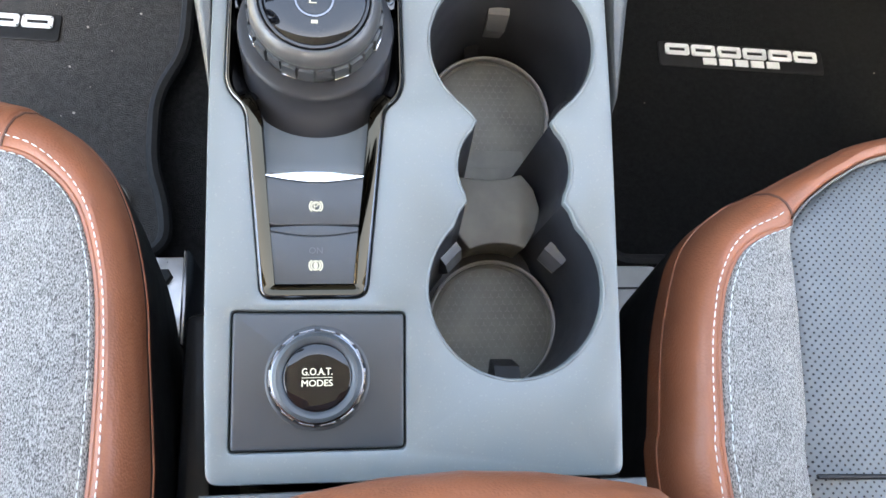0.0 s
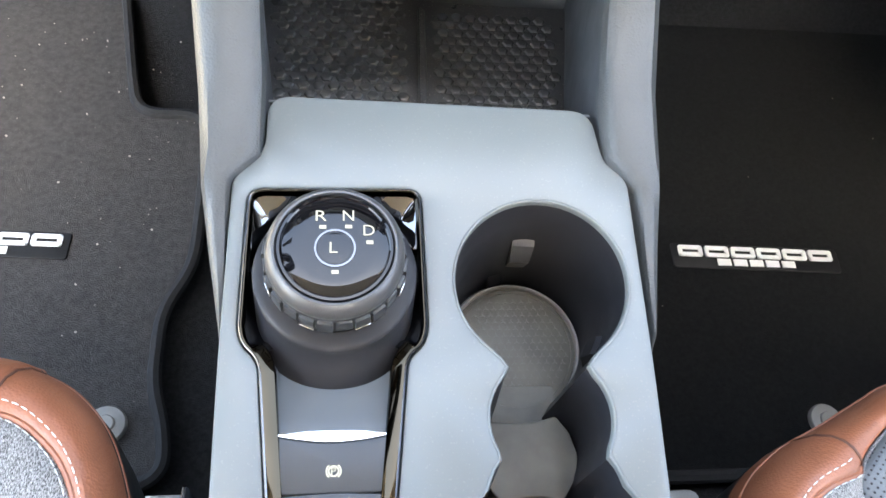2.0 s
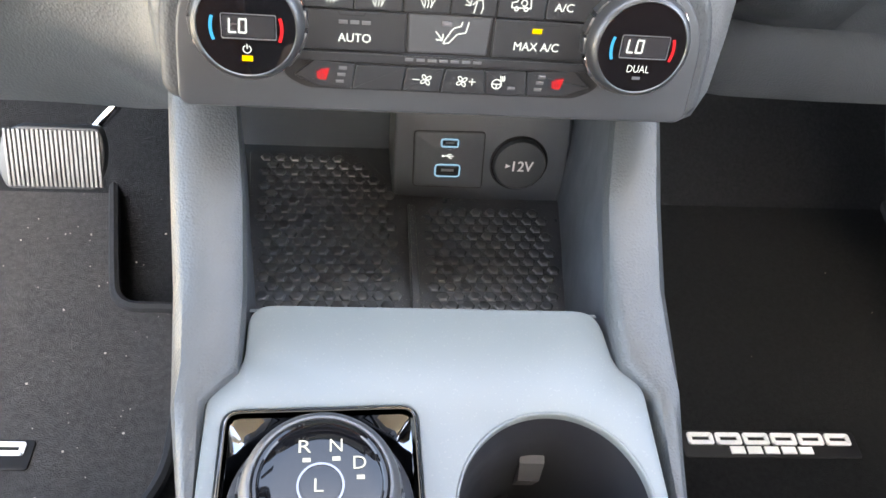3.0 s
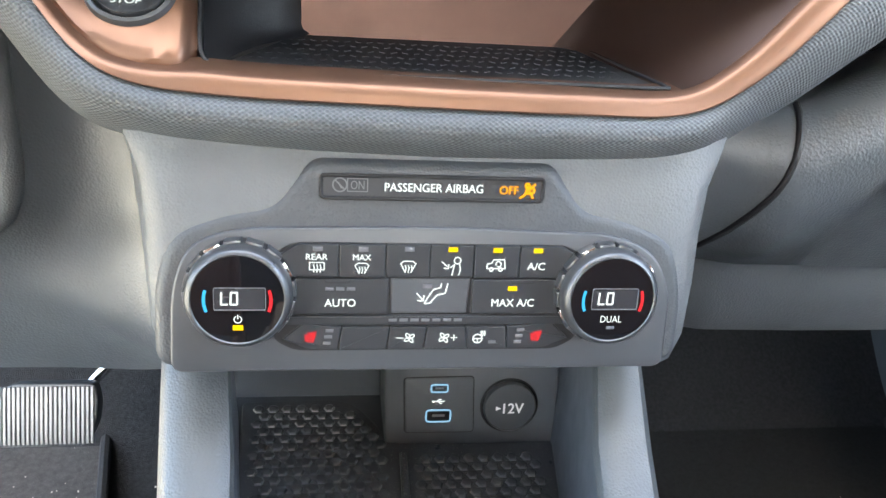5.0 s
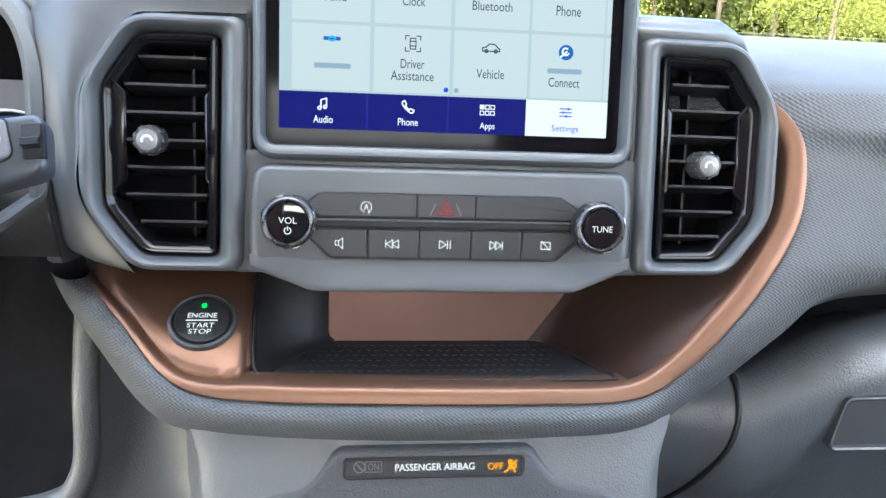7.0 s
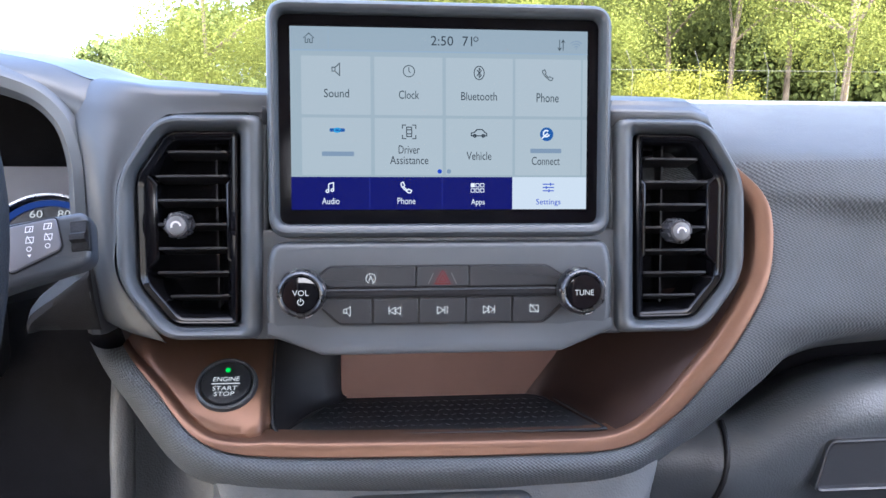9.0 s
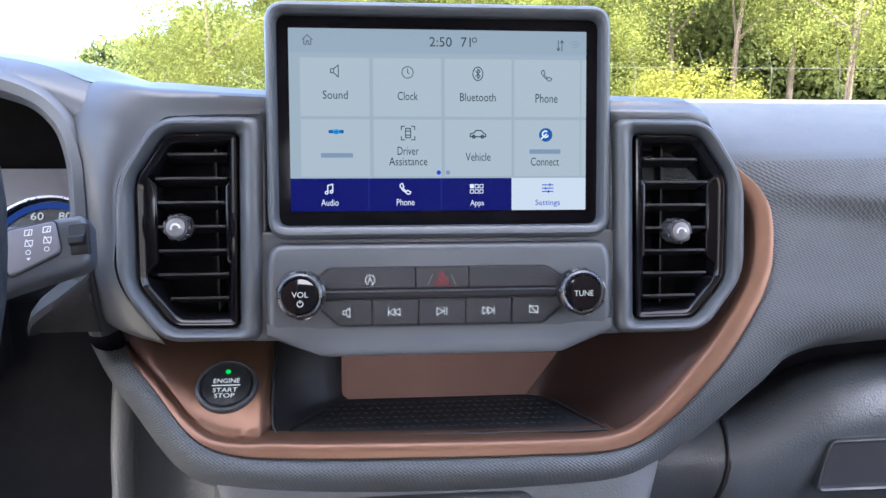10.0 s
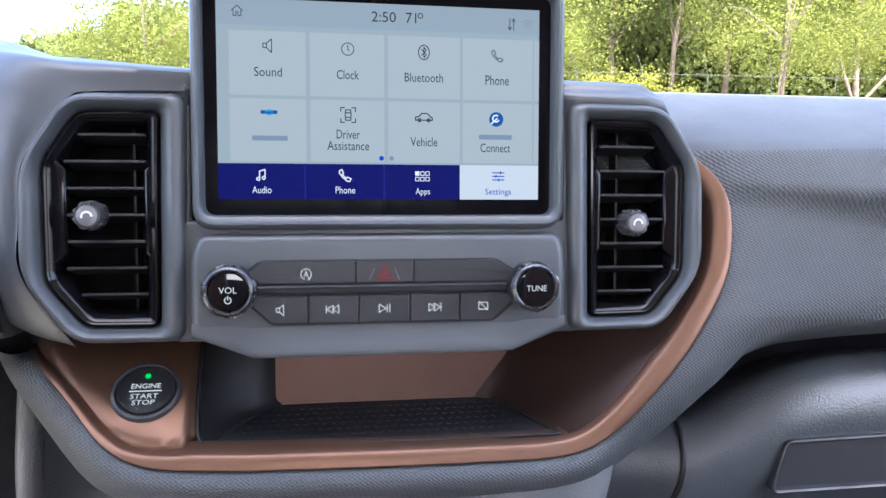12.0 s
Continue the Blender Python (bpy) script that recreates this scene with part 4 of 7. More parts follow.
# ---- start button and airbag light ----
start = thing("start_button", "round black engine start button with a green light", "push button")
ST = plane_frame(0.0029, 0.6138, 52.7)
bm = bmesh.new()
lathe(bm, ST, -0.1291, 0.0, [(0.0187, -0.006), (0.0187, -0.001), (0.0179, 0.0015), (0.0165, 0.0022), (0.0155, 0.001), (0.0154, -0.002)], 56)
part("collar", bm, M_PANEL, start, "charcoal collar")
bm = bmesh.new()
lathe(bm, ST, -0.1291, 0.0, [(0.0150, -0.002), (0.0150, 0.0012), (0.0143, 0.0022), (0.010, 0.0018)], 56)
part("cap", bm, M_BUTTON, start)
lettering(ST, "ENGINE", -0.1291, 0.0022, 0.0031, 0.0024, L_WHITE, start, 0.0154, slant=0.04, bold=0.00004)
lettering(ST, "START", -0.1294, -0.0042, 0.0030, 0.0024, L_WHITE, start, 0.0144, slant=0.04, bold=0.00004)
lettering(ST, "STOP", -0.1294, -0.0081, 0.0030, 0.0024, L_WHITE, start, 0.0118, slant=0.04, bold=0.00004)
bm = bmesh.new()
box(bm, ST, -0.1376, -0.1208, -0.0011, -0.0006, 0.0020, 0.0024)
part("rule", bm, L_WHITE, start)
bm = bmesh.new()
lathe(bm, ST, -0.1289, 0.0088, [(0.0015, 0.0018), (0.0015, 0.0024), (0.0008, 0.0027)], 16)
part("indicator", bm, L_GREEN, start, "lit green indicator")

airbag = thing("airbag_indicator", "slim black airbag indicator with an amber OFF light", "indicator")
A0 = 0.0012
z_ = lambda z: (z - 0.495) / 0.9701
bm = bmesh.new()
o = hv(rounded([(-0.0512, 0.5402), (0.0450, 0.5402), (0.0453, 0.5494), (-0.0512, 0.5494)], 0.0018, 4))
ring(bm, HV, [(offset(o, -0.0008), A0 - 0.003), (offset(o, -0.0008), A0 + 0.0006), (o, A0 + 0.0012), (offset(o, 0.0007), A0 + 0.0002)])
bm.faces.new(loop(bm, HV, offset(o, 0.0007), A0 + 0.0002))
part("lens", bm, M_BUTTON, airbag)
bm = bmesh.new()
tube(bm, [tuple(HV @ Vector((p[0], p[1], A0 + 0.0006))) for p in offset(o, -0.0002)], 0.0009, 8, True)
part("bezel", bm, M_BLACK, airbag, "black bezel")
lettering(HV, "PASSENGER AIRBAG", -0.0030, z_(0.5449), 0.0037, A0 + 0.0005, L_WHITE, airbag, 0.0428, bold=0.00008)
lettering(HV, "OFF", 0.0300, z_(0.5446), 0.0037, A0 + 0.0005, L_ORANGE, airbag, 0.0084, bold=0.00008)
lettering(HV, "ON", -0.0360, z_(0.5455), 0.0038, A0 + 0.0005, M_FAINT, airbag, 0.0058)
icon(HV, -0.0360, z_(0.5455), 0.0085, [[(-1, -.65), (1, -.65), (1, .65), (-1, .65), (-1, -.65)]], A0 + 0.0005, M_FAINT, airbag, 0.05)
icon(HV, -0.0435, z_(0.5455), 0.0062, [arc(0, 0, 0.95, 0, 360, 20), [(-.65, .65), (.65, -.65)], [(-.2, .3), (.2, -.4), (.45, -.4)]], A0 + 0.0005, M_FAINT, airbag, 0.1)
icon(HV, 0.0385, z_(0.5443), 0.0068, [arc(-0.1, .75, .25, 0, 360, 10), [(-.1, .45), (-.3, -.3), (.4, -.3), (.7, -.9)], [(-1, -.9), (-.4, -.5)], [(.25, .3), (.9, .9)], arc(.5, .1, .35, 0, 360, 10)], A0 + 0.0005, L_ORANGE, airbag, 0.15)


# ---- audio panel ----
R0 = 0.0022


def key(parent, frame_, pts, d0, d1, mat=M_BUTTON, r=0.0008, bevel=0.0006, name="button"):
    bm = bmesh.new()
    plate(bm, frame_, rounded(pts, r, 3), d0, d1, bevel, 2)
    return part(name, bm, mat, parent, "", 18)


bm = bmesh.new()
plate(bm, RD, rd(rounded([(-0.0745, 0.6825), (-0.0660, 0.6892), (0.0610, 0.6892), (0.0735, 0.6815), (0.0745, 0.667), (0.0600, 0.6545), (-0.0605, 0.6548), (-0.0745, 0.668)], 0.003, 4)), 0.0, R0 + 0.0001)
part("key_recess", bm, M_BLACK, radio)
top = [(-0.0735, -0.0163), (-0.0157, 0.0147), (0.0153, 0.0728)]
for k, (x0, x1) in enumerate(top):
    if k == 0:
        pts = [(x0 + 0.0005, 0.6818), (x0 + 0.0078, 0.6886), (x1, 0.6886), (x1, 0.6766), (x0 + 0.0080, 0.6766)]
    elif k == 2:
        pts = [(x0, 0.6886), (x1 - 0.0118, 0.6886), (x1 - 0.0005, 0.6805), (x1 - 0.006, 0.6766), (x0, 0.6766)]
    else:
        pts = [(x0, 0.6886), (x1, 0.6886), (x1, 0.6766), (x0, 0.6766)]
    key(radio, RD, rd(pts), R0, R0 + 0.0016)
bm = bmesh.new()
plate(bm, RD, rd(rounded([(-0.0700, 0.6757), (0.0680, 0.6757), (0.0660, 0.6712), (-0.0680, 0.6712)], 0.001, 2)), R0, R0 + 0.0022, 0.001)
part("divider_bar", bm, M_BUTTON, radio, "black divider bar")
low = [(-0.0735, -0.0413), (-0.0407, -0.0147), (-0.0141, 0.0128), (0.0134, 0.0400), (0.0406, 0.0722)]
for k, (x0, x1) in enumerate(low):
    if k == 0:
        pts = [(x0 + 0.004, 0.6702), (x1 - 0.0005, 0.6702), (x1, 0.6556), (x0 + 0.0135, 0.6556), (x0 + 0.001, 0.6672)]
    elif k == 4:
        pts = [(x0 + 0.0005, 0.6702), (x1 - 0.004, 0.6702), (x1 - 0.001, 0.6668), (x1 - 0.0140, 0.6552), (x0, 0.6552)]
    else:
        pts = [(x0, 0.6702), (x1, 0.6702), (x1, 0.6554), (x0, 0.6554)]
    key(radio, RD, rd(pts), R0, R0 + 0.0016)
KD = R0 + 0.0018
rz = lambda z: (z - 0.66) / 0.9929
tri = lambda s: [(-.5 * s, -.7), (.6 * s, 0), (-.5 * s, .7), (-.5 * s, -.7)]
sh = lambda ln, u: [(x + u, y) for x, y in ln]
icon(RD, -0.0421, rz(0.6818), 0.0058, [arc(0, 0, .95, -60, 250, 18), [(.3, -1.05), (.62, -.85), (.35, -.55)], [(-.35, -.45), (0, .5), (.35, -.45)], [(-.2, -.1), (.2, -.1)]], KD, L_WHITE, radio, 0.075)
icon(RD, -0.0005, rz(0.6818), 0.0092, [[(-.95, -.75), (.95, -.75), (0, .95), (-.95, -.75)], [(-.45, -.45), (.45, -.45), (0, .35), (-.45, -.45)]], KD, L_RED, radio, 0.032)
icon(RD, -0.0075, rz(0.6818), 0.0085, [[(-.3, -.8), (.35, .6)]], KD, M_DIALCAP, radio, 0.05)
icon(RD, 0.0062, rz(0.6818), 0.0085, [[(.3, -.8), (-.35, .6)]], KD, M_DIALCAP, radio, 0.05)
icon(RD, -0.0555, rz(0.6630), 0.0056, [[(-.8, -.35), (-.8, .45), (-.2, .45), (.55, 1), (.55, -1), (-.2, -.35), (-.8, -.35)], [(-.2, .45), (-.2, -.35)]], KD, L_WHITE, radio, 0.075)
icon(RD, -0.0285, rz(0.6630), 0.0062, [sh([(-x, y) for x, y in tri(1)], -.35), sh([(-x, y) for x, y in tri(1)], .6), [(-1.05, -.7), (-1.05, .7)]], KD, L_WHITE, radio, 0.075)
icon(RD, -0.0008, rz(0.6630), 0.0062, [sh(tri(1.1), -.35), [(.5, -.7), (.5, .7)], [(.95, -.7), (.95, .7)]], KD, L_WHITE, radio, 0.075)
icon(RD, 0.0268, rz(0.6630), 0.0062, [sh(tri(1), -.6), sh(tri(1), .35), [(1.05, -.7), (1.05, .7)]], KD, L_WHITE, radio, 0.075)
icon(RD, 0.0536, rz(0.6632), 0.0062, [[(-.8, -.6), (.8, -.6), (.8, .6), (-.8, .6), (-.8, -.6)], [(-.8, .8), (.8, -.8)]], KD, L_WHITE, radio, 0.075)


def audio_knob(x, z, label):
    kn = thing("audio_knob", label, "knob", "audio knobs")
    y = rz(z)
    bm = bmesh.new()
    lathe(bm, RD, x, y, [(0.0134, R0 - 0.001), (0.0136, R0 + 0.0015), (0.0134, 0.0122), (0.0128, 0.0138), (0.0116, 0.0145), (0.0106, 0.0140), (0.0102, 0.0130)], 56)
    body = part("skirt", bm, M_KNOBRING, kn, "satin dark metal skirt")
    for j in range(20):
        a = 2 * math.pi * j / 20
        if j % 3 == 2:
            continue
        bm = bmesh.new()
        box(bm, RD @ pose(x, y, 0, 0, 0, math.degrees(a)), 0.0129, 0.0138, -0.0018, 0.0019, 0.004, 0.0128, 0.0004)
        part("grip", bm, M_SATINCHROME if j % 5 == 1 else M_KNOBRING, body)
    bm = bmesh.new()
    lathe(bm, RD, x, y, [(0.0103, 0.010), (0.0103, 0.0138), (0.0097, 0.0147), (0.0060, 0.0151)], 48)
    part("cap", bm, M_GLOSS, kn, "glossy black cap")
    return kn


kn = audio_knob(-0.0812, 0.6742, "black volume knob with a ribbed chrome skirt")
lettering(RD, "VOL", -0.0812, rz(0.6752), 0.0032, 0.0154, L_WHITE, kn, 0.0090)
icon(RD, -0.0812, rz(0.6703), 0.0038, [arc(0, -.1, .85, 120, 420, 16), [(0, .05), (0, 1)]], 0.0154, L_WHITE, kn, 0.13)
kn = audio_knob(0.0806, 0.6738, "black tuning knob with a ribbed chrome skirt")
lettering(RD, "TUNE", 0.0806, rz(0.6735), 0.0032, 0.0154, L_WHITE, kn, 0.0112)


# ---- climate panel ----
H0 = 0.0035
bm = bmesh.new()
plate(bm, HV, hv(rounded([(-0.0630, 0.5215), (0.0570, 0.5212), (0.0680, 0.516), (0.0660, 0.478), (0.0560, 0.4728), (-0.0625, 0.4730), (-0.0720, 0.478), (-0.0720, 0.516)], 0.004, 4)), 0.0, H0 + 0.0002)
part("key_recess", bm, M_BLACK, climate)
cuts = [-0.0705, -0.0434, -0.0233, -0.0037, 0.0158, 0.0364, 0.0655]
for k in range(6):
    x0, x1 = cuts[k] + 0.00015, cuts[k + 1] - 0.00015
    pts = [(x0, 0.5065), (x1, 0.5065), (x1, 0.5210), (x0, 0.5210)]
    if k == 0:
        pts = [(x0 + 0.004, 0.5065), (x1, 0.5065), (x1, 0.5210), (x0 + 0.0095, 0.5210), (x0 + 0.001, 0.5160)]
    if k == 5:
        pts = [(x0, 0.5065), (x1 - 0.004, 0.5065), (x1 - 0.001, 0.5160), (x1 - 0.0095, 0.5208), (x0, 0.5208)]
    key(climate, HV, hv(pts), H0, H0 + (0.0012 if k in (2, 3) else 0.0018))
for x0, x1, sl in ((-0.0660, -0.0217, 0.0), (-0.0209, 0.0147, 0.0022), (0.0155, 0.0608, 0.0)):
    key(climate, HV, hv([(x0 + sl * 0.3, 0.4900), (x1 - sl * 0.5, 0.4900), (x1, 0.5060), (x0, 0.5060)]), H0, H0 + (0.0006 if sl else 0.0018), M_PANEL if sl else M_BUTTON)
for x in (-0.0440, 0.0385):
    icon(HV, x, z_(0.5051), 0.012, [[(-1, .2), (-.8, -.15), (.8, -.15), (1, .2)]], H0 + 0.0020, M_BLACK, climate, 0.03, name="finger_notch")
key(climate, HV, hv([(-0.0665, 0.4893), (0.0615, 0.4893), (0.0600, 0.4850), (-0.0655, 0.4850)]), H0, H0 + 0.0016, name="indicator_bar")
cuts = [-0.0690, -0.0426, -0.0211, -0.0045, 0.0143, 0.0328, 0.0630]
for k in range(6):
    x0, x1 = cuts[k] + 0.00015, cuts[k + 1] - 0.00015
    sl0, sl1 = (0.0016 if x < -0.004 else -0.0016 for x in (x0, x1))
    pts = [(x0 - sl0 / 2, 0.4735), (x1 - sl1 / 2, 0.4735), (x1 + sl1 / 2, 0.4842), (x0 + sl0 / 2, 0.4842)]
    if k == 0:
        pts = [(x0 + 0.001, 0.4785), (x0 + 0.012, 0.4740), (x1 - 0.0006, 0.4735), (x1 + 0.0006, 0.4842), (x0 + 0.010, 0.4858)]
    if k == 5:
        pts = [(x0 + 0.0004, 0.4735), (x1 - 0.012, 0.4740), (x1 - 0.001, 0.4785), (x1 - 0.009, 0.4858), (x0 - 0.0004, 0.4842)]
    key(climate, HV, hv(pts), H0, H0 + 0.0016)
D1, D2, D3 = H0 + 0.0020, H0 + 0.0014, H0 + 0.0008


def label_on(word, x, z, w, h=0.0034, d=D1, mat=L_WHITE):
    lettering(HV, word, x, z_(z), h, d, mat, climate, w, bold=0.00007)


def lamp(x, z, mat, w=0.0042, h=0.0021, d=D1):
    bm = bmesh.new()
    box(bm, HV, x - w / 2, x + w / 2, z_(z) - h / 2, z_(z) + h / 2, d - 0.0004, d + 0.0001, 0.0002)
    part("indicator", bm, mat, climate, "lit amber indicator" if mat is L_AMBER else "")


def sign(x, z, size, lines, mat=L_WHITE, d=D1, w=0.1, fills=()):
    icon(HV, x, z_(z), size, lines, d, mat, climate, w * 0.75, fills)


heat = [[(-.45, -.25), (-.3, .15), (-.5, .5)], [(0, -.25), (.15, .15), (-.05, .5)], [(.45, -.25), (.6, .15), (.4, .5)]]
shield = [[(-.5, -.8), (-1, .2), (-.6, .55), (.6, .55), (1, .2), (.5, -.8)]] + [[(u, -1.0), (u + .12, -.4), (u, 0)] for u in (-.4, 0, .4)]
label_on("REAR", -0.0529, 0.5156, 0.0092, 0.0027)
sign(-0.0529, 0.5116, 0.0062, [[(-1, -.55), (1, -.55), (1, .5), (-1, .5), (-1, -.55)]] + [[(u, -.9), (u + .1, -.3), (u, .2)] for u in (-.45, 0, .45)])
label_on("MAX", -0.0336, 0.5155, 0.0078, 0.0027)
sign(-0.0336, 0.5113, 0.0060, shield)
sign(-0.0134, 0.5120, 0.0066, shield, d=D2)
sign(0.0061, 0.5120, 0.0100, [arc(.45, .45, .3, 0, 360, 12), [(.2, .1), (0, -.9)], [(.65, .1), (.75, -.4), (.6, -.9)], [(-.95, .35), (-.45, -.1)], [(-.3, .1), (-.35, -.3), (-.75, -.25)], [(.2, .1), (-.15, -.2)]], d=D2, w=0.07)
sign(0.0257, 0.5125, 0.0082, [[(-1, -.4), (-1, .1), (-.5, .2), (-.3, .6), (.9, .6), (1, -.4), (-1, -.4)], arc(-.5, -.5, .2, 0, 360, 8), arc(.5, -.5, .2, 0, 360, 8), arc(.25, .1, .3, -120, 200, 10)], w=0.09)
label_on("A/C", 0.0440, 0.5120, 0.0082)
label_on("AUTO", -0.0428, 0.4953, 0.0135, 0.0036)
label_on("MAX A/C", 0.0345, 0.4953, 0.0195, 0.0036)
sign(-0.0020, 0.4985, 0.0140, [[(.95, .75), (.8, .1), (.3, .0), (-.15, -.55), (-.5, -.6), (-.4, -.35), (.05, .35), (.5, .5), (.55, .75)], [(-1.0, .1), (-.65, -.3)], [(-.55, -.05), (-.58, -.4), (-.95, -.38)]], d=D3, w=0.06)
for x, m_ in ((-0.0525, M_FAINT), (-0.0330, M_FAINT), (-0.0130, M_FAINT), (0.0062, L_AMBER), (0.0262, L_AMBER), (0.0445, L_AMBER)):
    lamp(x, 0.5190, m_, d=D2 if x in (-0.0130, 0.0062) else D1)
lamp(0.0340, 0.5018, L_AMBER)
lamp(-0.0045, 0.5025, M_FAINT, d=D3)
for x in (-0.0475, -0.0428, -0.0381):
    lamp(x, 0.5015, M_FAINT, 0.0036, 0.0016)
for j in range(7):
    lamp(-0.0195 + j * 0.0049, 0.4873, M_FAINT, 0.0036, 0.0014, H0 + 0.0018)
for sx, x in ((1, -0.0552), (1, 0.0470)):
    sign(x, 0.4797, 0.0054, [[(-1.0, .35), (-.85, -.7), (.25, -.85), (.75, .9)], [(-.7, .35), (-.55, -.4), (.1, -.5), (.45, .9)]] + [[(u, -.05), (u + .12, .35), (u, .75)] for u in (-.45, -.15, .15)], L_RED, H0 + 0.0018, w=0.13)
for x in (-0.0478, 0.0387):
    for z in (0.4825, 0.4797, 0.4768):
        lamp(x - (0.4797 - z) * 0.2, z, M_FAINT, 0.0034, 0.0015, H0 + 0.0018)
fan = [[(.52 * math.cos(a) + .42 * math.cos(t) * math.cos(a) - .26 * math.sin(t) * math.sin(a), .52 * math.sin(a) + .42 * math.cos(t) * math.sin(a) + .26 * math.sin(t) * math.cos(a)) for t in [k * math.pi / 6 for k in range(13)]] for a in (0.6, 2.17, 3.74, 5.31)]
sign(-0.0117, 0.4790, 0.0055, fan, d=H0 + 0.0018, w=0.12)
sign(-0.0160, 0.4790, 0.0030, [[(-1, 0), (1, 0)]], d=H0 + 0.0018, w=0.2)
sign(0.0040, 0.4790, 0.0055, fan, d=H0 + 0.0018, w=0.12)
sign(0.0085, 0.4790, 0.0030, [[(-1, 0), (1, 0)], [(0, -1), (0, 1)]], d=H0 + 0.0018, w=0.2)
sign(0.0200, 0.4790, 0.0056, [arc(-.2, -.2, .75, 0, 360, 16), [(-.9, -.2), (.5, -.2)], [(-.2, -.2), (-.2, -.9)]] + [[(u, .3), (u + .1, .7), (u, 1.1)] for u in (.3, .6, .9)], d=H0 + 0.0018, w=0.13)
lamp(0.0262, 0.4768, M_FAINT, 0.0034, 0.0015, H0 + 0.0018)


M_DIALRIM = material("satin_grey_metal", (0.075, 0.078, 0.082), 0.34, 0.6, 0.05, 60)


M_LCD = material("dark_display_glass", (0.022, 0.023, 0.026), 0.2, 0, 0.04, 60)


def climate_dial(x, z, label):
    dl = thing("climate_dial", label, "dial", "climate dials")
    y = z_(z)
    k_ = 0.955
    bm = bmesh.new()
    lathe(bm, HV @ pose(x, y, 0) @ Matrix.Diagonal((k_, k_, 1, 1)), 0, 0, [(0.0242, H0 - 0.001), (0.0242, H0 + 0.002), (0.0232, H0 + 0.006), (0.0229, H0 + 0.0065)], 64, False)
    skirt = part("skirt", bm, M_DARKMETAL, dl, "dark chrome ribbed skirt")
    for j in range(16):
        bm = bmesh.new()
        box(bm, HV @ pose(x, y, 0, 0, 0, j * 22.5 + 6), 0.0215, 0.0235, -0.0036, 0.0036, H0 + 0.0004, H0 + 0.0068, 0.0006)
        part("grip", bm, M_CHROME if j % 4 == 1 else M_DIALRIM, skirt)
    bm = bmesh.new()
    lathe(bm, HV @ pose(x, y, 0) @ Matrix.Diagonal((k_, k_, 1, 1)), 0, 0, [(0.0235, H0 + 0.0062), (0.0233, H0 + 0.0090), (0.0227, H0 + 0.0122), (0.0215, H0 + 0.0138), (0.0203, H0 + 0.0142), (0.0197, H0 + 0.0136)], 64, False)
    part("rim", bm, M_DIALRIM, dl, "satin grey rim")
    bm = bmesh.new()
    lathe(bm, HV @ pose(x, y, 0) @ Matrix.Diagonal((k_, k_, 1, 1)), 0, 0, [(0.0199, H0 + 0.010), (0.0198, H0 + 0.0138), (0.0150, H0 + 0.0140)], 64)
    part("face", bm, M_GLOSS, dl, "glossy black display face")
    F = H0 + 0.0143
    bm = bmesh.new()
    o = rounded(rect(x - 0.0094, x + 0.0112, y - 0.0040, y + 0.0052), 0.0006, 2)
    ring(bm, HV, [(offset(o, -0.0003), F - 0.0003), (offset(o, -0.0003), F + 0.0001), (o, F + 0.0001), (o, F - 0.0003)])
    part("display_frame", bm, M_FAINT, dl)
    bm = bmesh.new()
    plate(bm, HV, offset(o, 0.0003), F - 0.0004, F - 0.0001)
    display = part("display", bm, M_LCD, dl, "dark grey display panel")
    bm = bmesh.new()
    box(bm, HV, x - 0.0094, x + 0.0112, y - 0.0044, y - 0.0040, F - 0.0003, F + 0.0002)
    part("display_sill", bm, M_DIALCAP, dl)
    bars = [[(-.45, .95), (-.5, .05)], [(-.5, -.05), (-.55, -.95)], [(-.5, -1), (.4, -1)], [(.5, -.9), (.5, -.05)], [(.5, .05), (.52, .95)], [(-.4, 1), (.5, 1)]]
    for dx, count in ((-0.0052, 3), (-0.0014, 6)):
        for bar in bars[:count]:
            icon(HV, x + dx, y + 0.0008, 0.0052, [bar], F, L_WHITE, display, 0.16, name="segment")
    icon(HV, x, y, 0.0292, [arc(0, 0, .93, 163, 200, 8)], F, L_BLUE, dl, 0.045, name="cold_mark")
    icon(HV, x, y, 0.0292, [arc(0, 0, .93, -20, 17, 8)], F, L_RED, dl, 0.045, name="hot_mark")
    return dl, y, F


dl, y, F = climate_dial(-0.0850, 0.5006, "climate dial showing LO with an amber light")
icon(HV, -0.0850, y - 0.0082, 0.0036, [arc(0, -.1, .85, 120, 420, 16), [(0, .05), (0, 1)]], F, L_WHITE, dl, 0.12)
bm = bmesh.new()
box(bm, HV, -0.0850 - 0.0021, -0.0850 + 0.0021, y - 0.0132, y - 0.0110, F - 0.0002, F + 0.0002, 0.0002)
part("indicator", bm, L_AMBER, dl, "lit amber indicator")
dl, y, F = climate_dial(0.0768, 0.5006, "climate dial showing LO, marked DUAL")
lettering(HV, "DUAL", 0.0768, y - 0.0088, 0.0032, F, L_WHITE, dl, 0.0098)
bm = bmesh.new()
box(bm, HV, 0.0768 - 0.0018, 0.0768 + 0.0018, y - 0.0136, y - 0.0122, F - 0.0002, F + 0.0002, 0.0002)
part("indicator", bm, M_FAINT, dl)


# ---- touchscreen page ----
SX, SY = 0.1750 / 800, 0.1054 / 480
U = lambda px: (px - 400) * SX
V = lambda py: (480 - py) * SY + 0.0002
S0 = -0.0010


